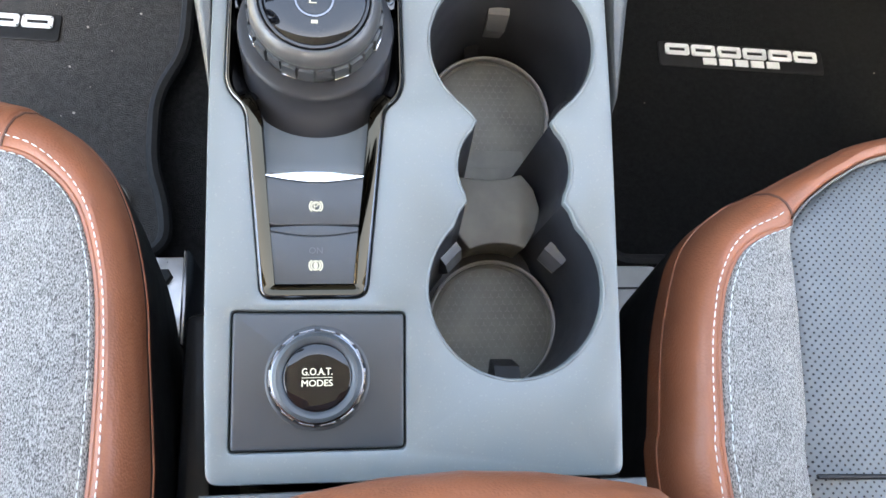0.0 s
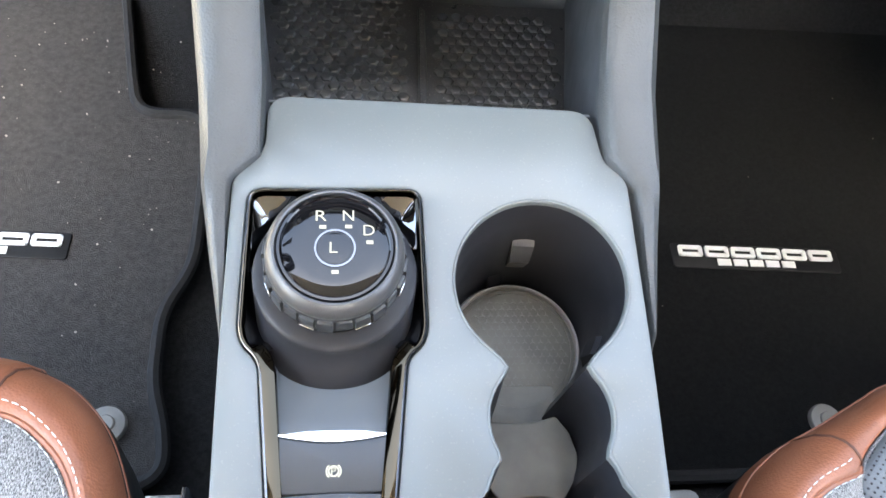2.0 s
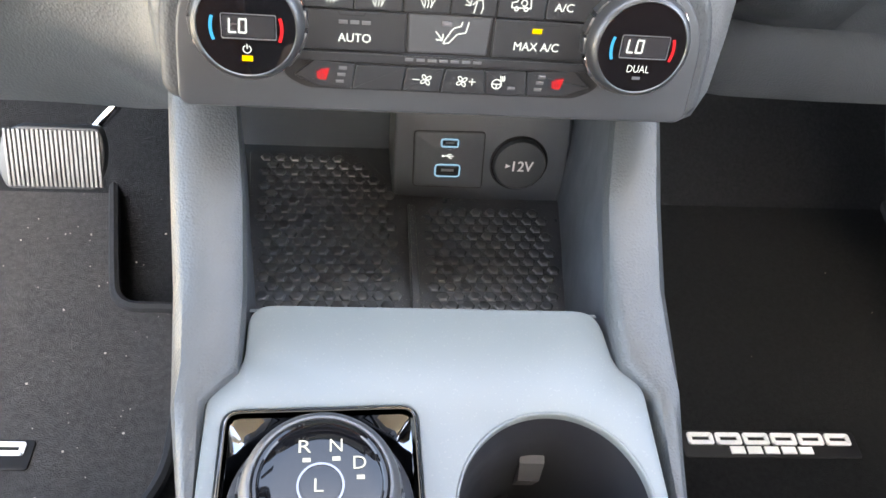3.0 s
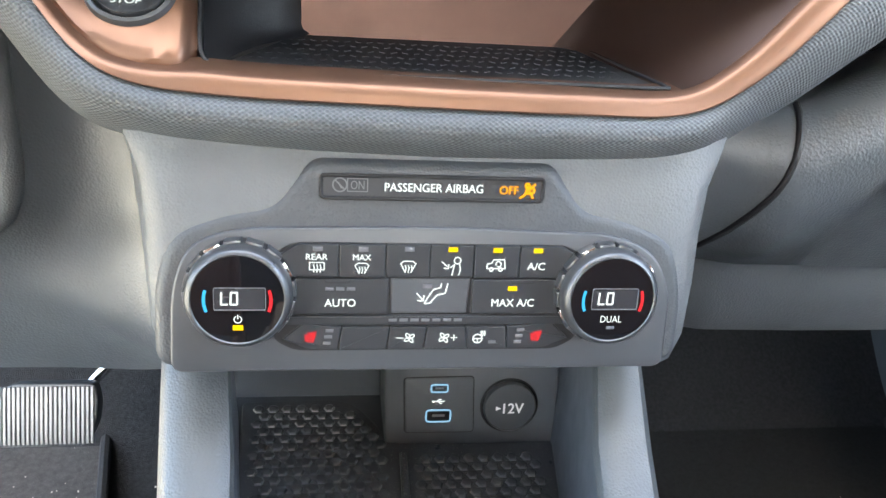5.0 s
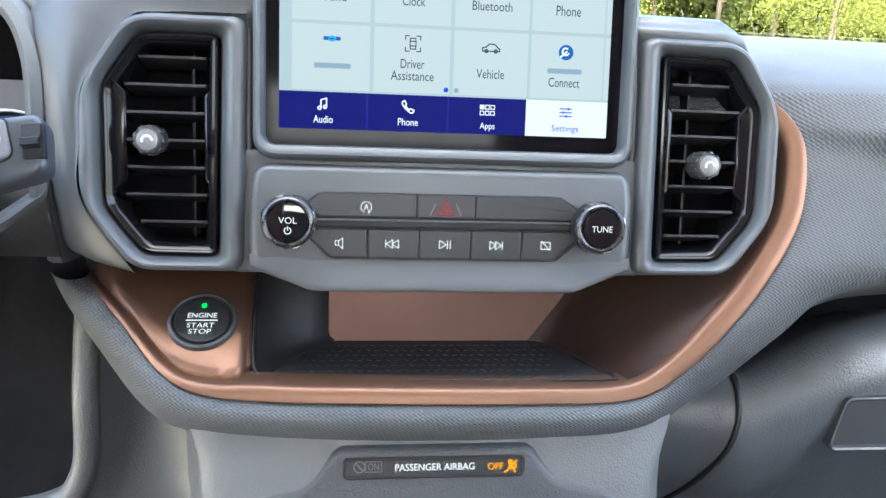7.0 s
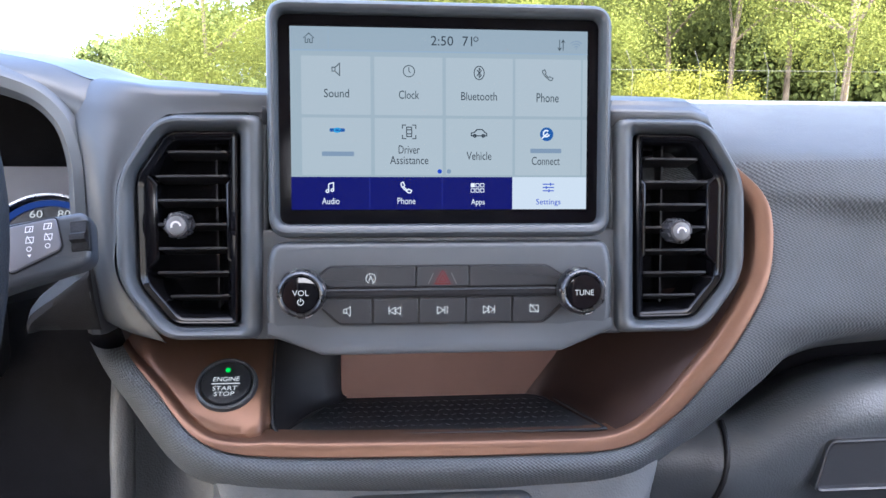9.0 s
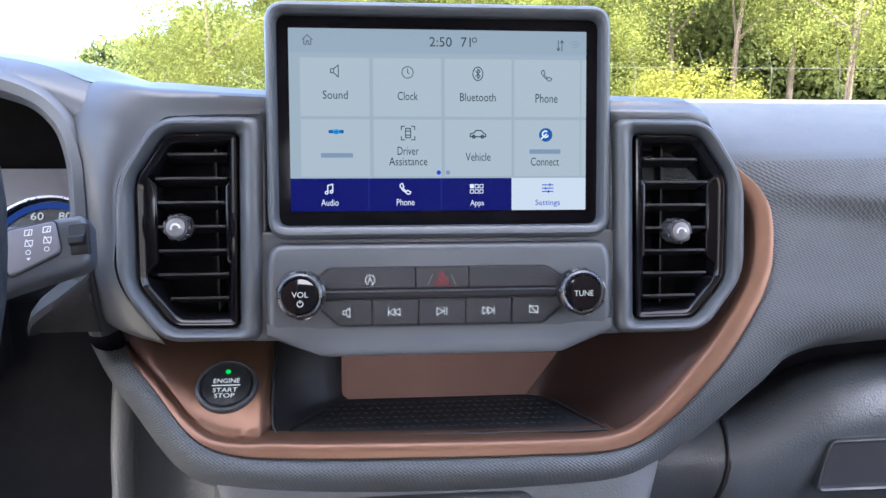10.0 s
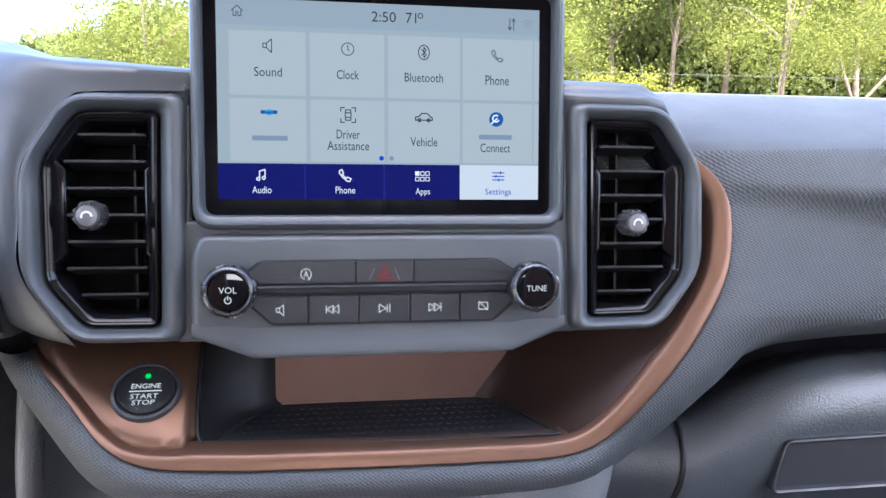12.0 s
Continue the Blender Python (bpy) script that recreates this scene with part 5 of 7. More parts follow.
def pane(name, px0, py0, px1, py1, d, mat, r=0.0):
    bm = bmesh.new()
    pts = rect(U(px0), U(px1), V(py1), V(py0))
    bm.faces.new(loop(bm, SC, rounded(pts, r, 3) if r else pts, d))
    return part(name, bm, mat, screen)


def word(body, px, py, h, w, mat=L_INK):
    lettering(SC, body, U(px), V(py), h * SY, S0 + 0.0006, mat, screen, w * SX)


def sketch(px, py, size, lines, mat=L_INK, w=0.07, fills=(), up=0.0006):
    icon(SC, U(px), V(py), size * SX, lines, S0 + up, mat, screen, w, fills)


pane("page", 0, 0, 800, 480, S0, L_PAGE)
pane("header", 0, 0, 800, 61, S0 + 0.0002, L_HEAD)
pane("rule", 0, 60, 800, 63, S0 + 0.0004, L_LINE)
pane("rule", 100, 8, 101.5, 56, S0 + 0.0004, L_LINE)
for cx in (121, 313, 504, 693):
    for y0, y1 in ((76, 229), (237, 388)):
        pane("tile", cx - 92, y0, cx + 90, y1, S0 + 0.0003, L_TILE, 0.0006)
pane("tile", 787, 76, 800, 229, S0 + 0.0003, L_TILE)
pane("tile", 787, 237, 800, 388, S0 + 0.0003, L_TILE)
pane("tab_bar", 0, 393, 594, 480, S0 + 0.0003, L_NAVY)
pane("active_tab", 594, 393, 800, 480, S0 + 0.0003, L_PALE)
for x in (206, 401):
    pane("tab_divider", x, 395, x + 1.5, 480, S0 + 0.0005, L_NAVY2)
word("2:50", 402, 32, 25, 60)
word("71", 470, 32, 25, 26)
sketch(493, 26, 13, [arc(0, 0, 0.9, 0, 360, 14)], w=0.17)
sketch(50, 31, 26, [[(-1, .05), (0, 1), (1, .05)], [(-.7, .1), (-.7, -.9), (-.2, -.9), (-.2, -.2), (.2, -.2), (.2, -.9), (.7, -.9), (.7, .1)]])
sketch(727, 38, 28, [[(-.35, 1), (-.35, -1), (-.65, -.5)], [(-.35, -1), (-.05, -.5)], [(.35, -1), (.35, 1), (.05, .5)], [(.35, 1), (.65, .5)]])
sketch(768, 38, 28, [arc(0, -.7, r, 45, 135, 10) for r in (.5, 1.0, 1.5)] + [[(0, -.7), (0, -.6)]], L_GREYDOT)
word("Sound", 121, 173, 22, 66)
word("Clock", 313, 175, 22, 54)
word("Bluetooth", 502, 177, 22, 97)
word("Phone", 690, 179, 24, 61)
word("Driver", 313, 320, 22, 57)
word("Assistance", 313, 348, 22, 103)
word("Vehicle", 502, 336, 22, 68)
word("Connect", 686, 349, 22, 78)
pane("plain_bar", 81, 326, 166, 338, S0 + 0.0006, L_GREYDOT, 0.0006)
pane("plain_bar", 643, 316, 729, 328, S0 + 0.0006, L_GREYDOT, 0.0006)
sketch(121, 111, 32, [[(-.7, -.3), (-.7, .35), (-.2, .35), (.55, 1), (.55, -1), (-.2, -.3), (-.7, -.3)], [(-.2, .35), (-.2, -.3)]])
sketch(313, 113, 30, [arc(0, 0, 1, 0, 360, 24), [(0, .65), (0, 0), (.25, -.25)]])
sketch(502, 115, 34, [[(-.35, -.45), (.35, .35), (0, .75), (0, -.75), (.35, -.35), (-.35, .45)]] + [[(.8 * math.cos(a / 12 * math.pi), 1.05 * math.sin(a / 12 * math.pi)) for a in range(25)]])
handset = [(-.95, .75), (-.55, .95), (-.3, .35), (-.5, .15), (.15, -.5), (.35, -.3), (.95, -.55), (.75, -.95), (.35, -.95), (-.55, -.2), (-.95, .4), (-.95, .75)]
sketch(690, 118, 30, [handset])
sketch(313, 273, 36, [[(-1, .5), (-1, 1), (-.5, 1)], [(.5, 1), (1, 1), (1, .5)], [(-1, -.5), (-1, -1), (-.5, -1)], [(.5, -1), (1, -1), (1, -.5)], [(-.35, -.7), (.35, -.7), (.4, 0), (.35, .7), (-.35, .7), (-.4, 0), (-.35, -.7)], [(-.3, .3), (.3, .3)], [(-.3, -.3), (.3, -.3)]])
sketch(502, 276, 42, [[(-1, -.3), (-1, .05), (-.6, .15), (-.25, .5), (.4, .5), (.8, .1), (1, 0), (1, -.3), (-1, -.3)], arc(-.55, -.3, .18, 0, 360, 10), arc(.55, -.3, .18, 0, 360, 10)])
pane("brand_bar", 102, 265, 142, 274, S0 + 0.0006, L_LOGO, 0.0006)
sketch(122, 270, 30, [arc(0, -.6, .9, 55, 125, 8), arc(0, .6, .9, -125, -55, 8)], L_BLUE, 0.16)
disc = [(math.cos(a / 12 * math.pi), math.sin(a / 12 * math.pi)) for a in range(24)]
sketch(688, 277, 37, [], L_LOGO, 0.1, [disc])
sketch(688, 277, 37, [arc(-.05, .1, .45, 60, 330, 12), [(-.7, -.6), (.1, .1)]], L_TEXTW, 0.1, (), 0.0008)
for px, mt in ((395, L_LINKBLUE), (420, L_GREYDOT)):
    sketch(px, 378, 12, [], mt, 0.1, [[(math.cos(a / 8 * math.pi), math.sin(a / 8 * math.pi)) for a in range(16)]])
word("Audio", 103, 457, 17, 46, L_TEXTW)
word("Phone", 305, 457, 17, 48, L_TEXTW)
word("Apps", 499, 462, 20, 37, L_TEXTW)
word("Settings", 694, 462, 20, 68, L_LINKBLUE)
sketch(103, 421, 26, [[(-.4, -.7), (-.4, .7), (.6, 1), (.6, -.5)], arc(-.65, -.75, .28, 0, 360, 8), arc(.35, -.55, .28, 0, 360, 8)], L_TEXTW, 0.11)
sketch(305, 421, 30, [handset], L_TEXTW, 0.1)
for i in range(3):
    for j in range(2):
        sketch(485 + i * 13, 415 + j * 14, 9, [rect(-1, 1, -1, 1) + [(-1, -1)]], L_TEXTW, 0.2, [rect(-1, 1, -1, 1)] if (i, j) == (0, 0) else ())
sketch(694, 421, 30, [[(-1, .6), (1, .6)], [(-1, 0), (1, 0)], [(-1, -.6), (1, -.6)], [(.4, .8), (.4, .4)], [(-.4, .2), (-.4, -.2)], [(.1, -.4), (.1, -.8)]], L_LINKBLUE, 0.09)


# ---- centre console ----
console = thing("centre_console", "silver-grey centre console with cup holders between the seats", "centre console")
OUT = rounded([(-0.1037, -0.147), (-0.0890, -0.1335), (-0.0886, -0.100), (0.0800, -0.1035), (0.0836, -0.135), (0.0947, -0.1450), (0.0936, -0.240), (0.0897, -0.36),
               (0.0868, -0.412), (-0.1010, -0.4095), (-0.1035, -0.353), (-0.1046, -0.24)], [0.006, 0.01, 0.012, 0.012, 0.01, 0.006, 0.02, 0.02, 0.006, 0.006, 0.02, 0.02], 6)


def cup_width(y):
    """Half the width of the joined cup openings at plan place y."""
    w = 0.0
    for yc, r in ((-0.2005, 0.0428), (-0.2655, 0.0288), (-0.3250, 0.0428)):
        d = r * r - (y - yc) ** 2
        w += max(d, 0.0)
    return math.sqrt(w)


ys = [-0.3678 + (0.0428 * 2 + 0.1245) * 0.5 * (1 - math.cos(math.pi * i / 80)) for i in range(81)]
axis = lambda y: 0.0442 + (y + 0.2005) * 0.030
CUPS = [(axis(y) + cup_width(y), y) for y in ys] + [(axis(y) - cup_width(y), y) for y in ys[-2:0:-1]]
SHIFT = rounded([(-0.0962, -0.1535), (-0.0125, -0.1525), (-0.0116, -0.224), (-0.0140, -0.232), (-0.0212, -0.238), (-0.0305, -0.329), (-0.0790, -0.329), (-0.0875, -0.2385), (-0.0950, -0.231), (-0.0972, -0.224)],
                [0.008, 0.008, 0.006, 0.006, 0.006, 0.006, 0.006, 0.006, 0.006, 0.006], 5)
MODE = rounded([(-0.0918, -0.3962), (-0.0138, -0.3968), (-0.0128, -0.3355), (-0.0918, -0.3340)], 0.003, 4)
bm = bmesh.new()
holed(bm, CON, con(OUT), [con(CUPS), con(SHIFT), con(MODE)], -0.012, 0, 0.0018)
part("top_panel", bm, M_SILVER, console, "satin silver-grey top panel", 30)
# body below the top panel
bm = bmesh.new()
low = offset(OUT, 0.003)
vw = lambda p, z: [bm.verts.new((x, y, z)) for x, y in p]
a = [bm.verts.new((x, y, 0.3634 + 0.12 * (y + 0.25) - 0.010)) for x, y in low]
b = [bm.verts.new((x * 1.06, y, 0.0)) for x, y in low]
bridge(bm, b, a)
part("body", bm, M_SHELL, console, "grained dark grey sides")
# wings rising to the dashboard
for side in (-1, 1):
    rows = []
    for y, xo, xi, h in ((-0.235, 0.1005, 0.0995, 0.352), (-0.225, 0.1030, 0.1005, 0.362), (-0.18, 0.1115, 0.1005, 0.3705), (-0.15, 0.1165, 0.1005, 0.380), (-0.136, 0.1180, 0.0870, 0.386),
                         (-0.10, 0.1210, 0.0865, 0.398), (-0.06, 0.1250, 0.0885, 0.420), (-0.03, 0.1270, 0.092, 0.443), (0.0, 0.1290, 0.096, 0.464), (0.07, 0.132, 0.104, 0.48)):
        if side > 0 and y > -0.11:
            xo, xi = xo - 0.04 * (y + 0.10) - 0.002, xi + 0.03 * (y + 0.10)
        m_ = (xo + xi) / 2
        w = (xo - xi) / 2
        sec = [(xo + 0.012, 0.0), (xo + 0.004, h - 0.10), (xo, h - 0.025), (xo - 0.1 * w, h - 0.009), (xo - 0.4 * w, h - 0.002), (m_, h), (xi + 0.35 * w, h - 0.001), (xi + 0.08 * w, h - 0.005), (xi, h - 0.014), (xi + 0.001, min(h - 0.03, 0.36)), (xi, 0.318)]
        rows.append([(-0.003 + side * x, y, z) for x, z in sec])
    part("wing", loft(bmesh.new(), [r[:9] for r in rows]), M_WING, console, "grained silver-grey wing")
    part("bay_wall", loft(bmesh.new(), [r[8:] for r in rows]), M_BAY, console, "charcoal side wall of the storage bay")
# storage bay in front
I4 = Matrix.Identity(4)


def solid(name, x0, x1, y0, y1, z0, z1, mat, parent, label="", bevel=0.002, r=0.0):
    bm = bmesh.new()
    box(bm, I4, x0, x1, y0, y1, z0, z1, bevel, r)
    return part(name, bm, mat, parent, label)


solid("bay_floor", -0.115, 0.115, -0.112, 0.10, 0.30, 0.3205, M_BAY, console)
solid("bay_back", -0.115, 0.115, 0.092, 0.10, 0.3205, 0.47, M_BAY, console, "charcoal back wall of the storage bay")
bm = bmesh.new()
rows = []
for y, z in ((-0.1035, 0.3795), (-0.1005, 0.3780), (-0.0985, 0.3750), (-0.0975, 0.370), (-0.098, 0.34), (-0.098, 0.318)):
    rows.append([(x, y - 0.0035 * (x + 0.0886) / 0.1686, z) for x in (-0.0886, -0.06, 0, 0.05, 0.0800)])
loft(bm, rows)
part("front_lip", bm, M_SILVER, console, "satin silver-grey rolled front lip")

# ribbed rubber mat of the storage bay
bay = thing("storage_mat", "black rubber mat with small raised studs in the storage bay", "rubber mat")
MT = Matrix.Translation((0, 0, 0.3225))
bm = bmesh.new()
plate(bm, MT, rounded([(-0.094, -0.096), (0.092, -0.096), (0.105, 0.038), (-0.006, 0.042), (-0.016, 0.060), (-0.030, 0.080), (-0.044, 0.086), (-0.106, 0.084)], [0.004, 0.004, 0.004, 0.004, 0.01, 0.01, 0.01, 0.004], 4), -0.002, 0.0, 0.0008)
part("base", bm, M_RUBBER, bay)
bm = bmesh.new()
plate(bm, MT, rounded([(-0.0058, -0.094), (0.0006, -0.094), (0.0030, 0.030), (-0.0016, 0.031)], 0.001, 2), 0, 0.003, 0.0012)
part("centre_rib", bm, M_RUBBER, bay)
bm = bmesh.new()
for r in range(24):
    for k in range(21):
        x = -0.099 + k * 0.0095 + (r % 2) * 0.0048
        y = -0.0892 + r * 0.0072
        lim = 0.028 if x > -0.004 else (0.078 if x < -0.04 else 0.078 - (x + 0.04) * 0.9)
        if y > lim or -0.0135 < x < 0.0075 or x < -0.088 - 0.06 * (y + 0.09) or x > 0.083 + 0.06 * (y + 0.09):
            continue
        lathe(bm, MT, x, y, [(0.0042, -0.0003), (0.0039, 0.0006), (0.0033, 0.0012), (0.0026, 0.0014)], 6)
M_STUD = material("glossy_rubber_stud", (0.060, 0.064, 0.070), 0.2, 0, 0.1, 60, spec=0.9)
tagged(part("stud", bm, M_STUD, bay, "low six-sided rubber studs"), kind="stuff")

# socket block
block = thing("socket_block", "charcoal socket block with two USB ports and a power outlet", "socket panel")
UB = plane_frame(0.0405, 0.3165, 14)
bm = bmesh.new()
plate(bm, UB, rounded([(-0.0105, 0.0), (0.1075, 0.0), (0.1035, 0.0705), (-0.0125, 0.0695)], [0.004, 0.002, 0.002, 0.005], 5), -0.07, 0.0, 0.0025, 3)
part("body", bm, M_BAY, block)
bm = bmesh.new()
o = rounded([(0.0018, 0.0130), (0.0485, 0.0125), (0.0468, 0.0535), (0.0002, 0.0530)], 0.003, 4)
plate(bm, UB, o, -0.001, 0.0004, 0.0004)
part("port_seam", bm, M_BLACK, block)
bm = bmesh.new()
plate(bm, UB, offset(o, 0.0008), 0.0, 0.0011, 0.0006)
part("port_plate", bm, M_BAY, block, "charcoal port plate")


def port(y, w, h):
    bm = bmesh.new()
    o = rounded(rect(0.0240 - w / 2, 0.0240 + w / 2, y - h / 2, y + h / 2), h * 0.3, 4)
    ring(bm, UB, [(o, 0.001), (o, 0.0016), (offset(o, 0.0009), 0.0018), (offset(o, 0.0011), 0.0012)])
    rim = part("port", bm, L_PORT, block, "blue-lit port rim")
    bm = bmesh.new()
    plate(bm, UB, offset(o, 0.0011), 0.0008, 0.0013)
    part("socket", bm, M_BLACK, rim)
    bm = bmesh.new()
    box(bm, UB, 0.0240 - w * 0.24, 0.0240 + w * 0.24, y - 0.0004, y + h * 0.14, 0.0013, 0.0016)
    part("contact", bm, M_STEEL, rim)


port(0.0255, 0.0172, 0.0094)
port(0.0452, 0.0118, 0.0062)
icon(UB, 0.0240, 0.0360, 0.0078, [[(-1, 0), (.9, 0)], [(-.4, 0), (0, .35), (.4, .35)], [(-.1, 0), (.2, -.35), (.5, -.35)], arc(-1, 0, .12, 0, 360, 8)], 0.0014, L_WHITE, block, 0.08)
bm = bmesh.new()
lathe(bm, UB, 0.0712, 0.0318, [(0.0195, -0.004), (0.0195, 0.0004), (0.0185, 0.0012), (0.0176, 0.0004)], 48)
part("outlet_collar", bm, M_BLACK, block)
bm = bmesh.new()
lathe(bm, UB, 0.0712, 0.0318, [(0.0176, -0.002), (0.0176, 0.0030), (0.0166, 0.0042), (0.0130, 0.0046)], 48)
cap = part("outlet_cap", bm, M_PANEL, block, "round outlet cap marked 12V")
lettering(UB, "12V", 0.0732, 0.0318, 0.0072, 0.0049, M_PRINT, cap, 0.0135, bold=0.0002)
icon(UB, 0.0632, 0.0318, 0.0040, [], 0.0049, M_PRINT, cap, 0.1, [[(-.9, -.8), (.9, 0), (-.9, .8)]])
for j in range(14):
    bm = bmesh.new()
    box(bm, UB, 0.004 + j * 0.0034, 0.0056 + j * 0.0034, 0.066, 0.0705, -0.002, 0.0012, 0.0003)
    part("grille_rib", bm, M_BLACK, block)

# cup wells, straight down from the sloping top
cv = lambda y: (y + 0.25) / 0.9929
cvd = lambda y, d: (y + 0.25 + 0.119 * d) / 0.9929


def sunk(pts, d):
    """Plan points at the depth d under the console's top."""
    return [(x, cvd(y, d)) for x, y in pts]


bm = bmesh.new()
ring(bm, CON, [(sunk(offset(CUPS, i), d), d) for i, d in ((-0.0004, -0.003), (0.0006, -0.006), (0.0015, -0.02), (0.0030, -0.045), (0.0050, -0.0785))])
part("cup_well", bm, M_CUP, console, "dark plastic double cup holder")
bm = bmesh.new()
plate(bm, CON, sunk(offset(CUPS, 0.0045), -0.078), -0.082, -0.0785)
part("cup_floor", bm, M_CUP, console)
bm = bmesh.new()
ring(bm, CON, [(offset(con(CUPS), i), d) for i, d in ((-0.0008, -0.0002), (-0.0004, 0.0001), (0.0, 0.0001), (0.0004, -0.0002), (0.0007, -0.0010), (0.0008, -0.004))])
part("cup_rim", bm, M_SILVER, console, "rounded silver-grey rim of the cup holders")
M_MARK = material("raised_liner_mark", (0.130, 0.126, 0.110), 0.5, 0, 0.06, 60)
M_RIM = material("pale_liner_edge", (0.28, 0.27, 0.26), 0.4, 0, 0.06, 60)
for cx, yc, r in ((0.0445, -0.2030, 0.0365), (0.0425, -0.3262, 0.0358)):
    yl = cvd(yc, -0.075)
    bm = bmesh.new()
    lathe(bm, CON, cx, yl, [(r - 0.0012, -0.079), (r - 0.0012, -0.0755), (r - 0.0020, -0.0750)], 56)
    part("cup_liner", bm, M_LINER, console, "grey rubber cup liner")
    bm = bmesh.new()
    ring(bm, CON, [(circle(cx, yl, r - 0.0030, 56), -0.0752), (circle(cx, yl, r - 0.0034, 56), -0.0746), (circle(cx, yl, r - 0.0038, 56), -0.0752)])
    part("liner_step", bm, M_LINER, console)
    bm = bmesh.new()
    for i in range(-9, 10):
        for j in range(-8, 9):
            x, y = cx + i * 0.0046 + (j % 2) * 0.0023, yl + j * 0.0040
            if math.hypot(x - cx, y - yl) < r - 0.0055:
                for a in (90, 210, 330):
                    box(bm, CON @ pose(x, y, -0.0750, 0, 0, a), 0.0002, 0.0016, -0.00025, 0.00025, -0.0004, 0.0002)
    tagged(part("liner_mark", bm, M_MARK, console, "small three-armed raised marks"), kind="stuff")
    bm = bmesh.new()
    turns = range(-38, 220, 4) if yc > -0.25 else range(0, 364, 4)
    loft(bm, [[(CON @ Vector((cx + (r + u) * math.cos(radians(q)), yl + (r + u) * math.sin(radians(q)), d)))[:] for u, d in ((0.0010, -0.078), (0.0008, -0.0725), (0.0, -0.0718), (-0.0008, -0.0725), (-0.0010, -0.076))] for q in turns])
    part("liner_rim", bm, M_RIM, console, "pale edge of the cup liner")
# the liner's tongue between the cups and the raised platform in front of it
bm = bmesh.new()
plate(bm, CON, sunk(rounded([(0.0195, -0.2430), (0.0230, -0.2250), (0.0660, -0.2250), (0.0640, -0.2440), (0.0560, -0.2490), (0.0300, -0.2500)], 0.003, 4), -0.07), -0.079, -0.0747, 0.0003)
part("liner_tongue", bm, M_LINER, console, "grey rubber tongue of the liner")
bm = bmesh.new()
plat = [(0.0160, -0.2600), (0.0190, -0.2500), (0.0300, -0.2512), (0.041, -0.2518), (0.0500, -0.2508), (0.0575, -0.2485), (0.0640, -0.2570), (0.0672, -0.2685), (0.0650, -0.2790), (0.0585, -0.2885)]
plat += [(0.0425 + 0.0385 * math.cos(radians(a)), -0.3262 + 0.0385 * math.sin(radians(a))) for a in (68, 76, 84, 92, 100, 108, 114)] + [(0.0215, -0.2840), (0.0170, -0.2720)]
plate(bm, CON, sunk(rounded(plat, 0.0015, 3), -0.05), -0.079, -0.0500, 0.0012)
part("cup_platform", bm, M_LINER, console, "grey raised platform between the cups")


def tab(cx, yc, r, ang, d0, d1, w, mat, out=0.007):
    """A spring finger on a cup's wall."""
    bm = bmesh.new()
    m_ = pose(cx, yc, 0.3634 + 0.12 * (yc + 0.25), 0, 0, ang)
    k = [bm.verts.new(m_ @ Vector(p)) for p in ((r, -w / 2, d1), (r, w / 2, d1), (r - out * 0.6, w / 2, d1 - 0.003), (r - out * 0.6, -w / 2, d1 - 0.003),
         (r - out, w / 2 * 0.9, (d0 + d1) / 2), (r - out, -w / 2 * 0.9, (d0 + d1) / 2), (r - 0.002, w / 2 * 0.85, d0), (r - 0.002, -w / 2 * 0.85, d0))]
    for f in ((0, 1, 2, 3), (3, 2, 4, 5), (5, 4, 6, 7)):
        bm.faces.new([k[i] for i in f])
    for f in ((1, 6, 4, 2), (0, 3, 5, 7)):
        bm.faces.new([k[i] for i in f])
    part("spring_finger", bm, mat, console, "grey spring finger", 25)


M_TAB = material("grey_finger_rubber", (0.06, 0.061, 0.066), 0.45, 0, 0.08, 60)
tab(0.0442, -0.2005, 0.0415, 88, -0.058, -0.028, 0.0120, M_TAB)
tab(0.0442, -0.2005, 0.0415, -28, -0.058, -0.034, 0.0115, M_CUP)
tab(0.0442, -0.2005, 0.0385, 104, -0.077, -0.062, 0.0085, M_BLACK, 0.004)
tab(0.0420, -0.3255, 0.0410, 136, -0.055, -0.028, 0.0125, M_TAB)
tab(0.0420, -0.3255, 0.0410, 44, -0.055, -0.028, 0.0125, M_TAB)
tab(0.0420, -0.3255, 0.0395, 268, -0.068, -0.034, 0.0130, M_BLACK, 0.0150)


# ---- drive mode panel ----
mode = thing("drive_mode_panel", "charcoal drive mode panel with a round glossy dial on the console", "control panel")
bm = bmesh.new()
plate(bm, CON, offset(con(MODE), 0.0008), -0.008, -0.0004, 0.0014)
part("faceplate", bm, M_PANEL, mode, "charcoal faceplate")
GX, GY = -0.0530, cv(-0.3645)
bm = bmesh.new()
lathe(bm, CON, GX, GY, [(0.0234, -0.0004), (0.0226, 0.0001), (0.0220, 0.0002), (0.0212, -0.0001)], 64, False)
part("moulded_ring", bm, M_PANEL, mode)
bm = bmesh.new()
lathe(bm, CON, GX, GY, [(0.0212, -0.002), (0.0212, 0.0040), (0.0206, 0.0052), (0.0196, 0.0056)], 64, False)
skirt = part("dial_skirt", bm, M_DARKMETAL, mode, "dark chrome dial skirt")
for j in range(14):
    bm = bmesh.new()
    box(bm, CON @ pose(GX, GY, 0, 0, 0, j * 360 / 14), 0.0202, 0.0214, -0.0036, 0.0036, 0.001, 0.0050, 0.0006)
    part("grip", bm, M_SATINCHROME if j % 5 == 2 else M_DARKMETAL, skirt)
bm = bmesh.new()
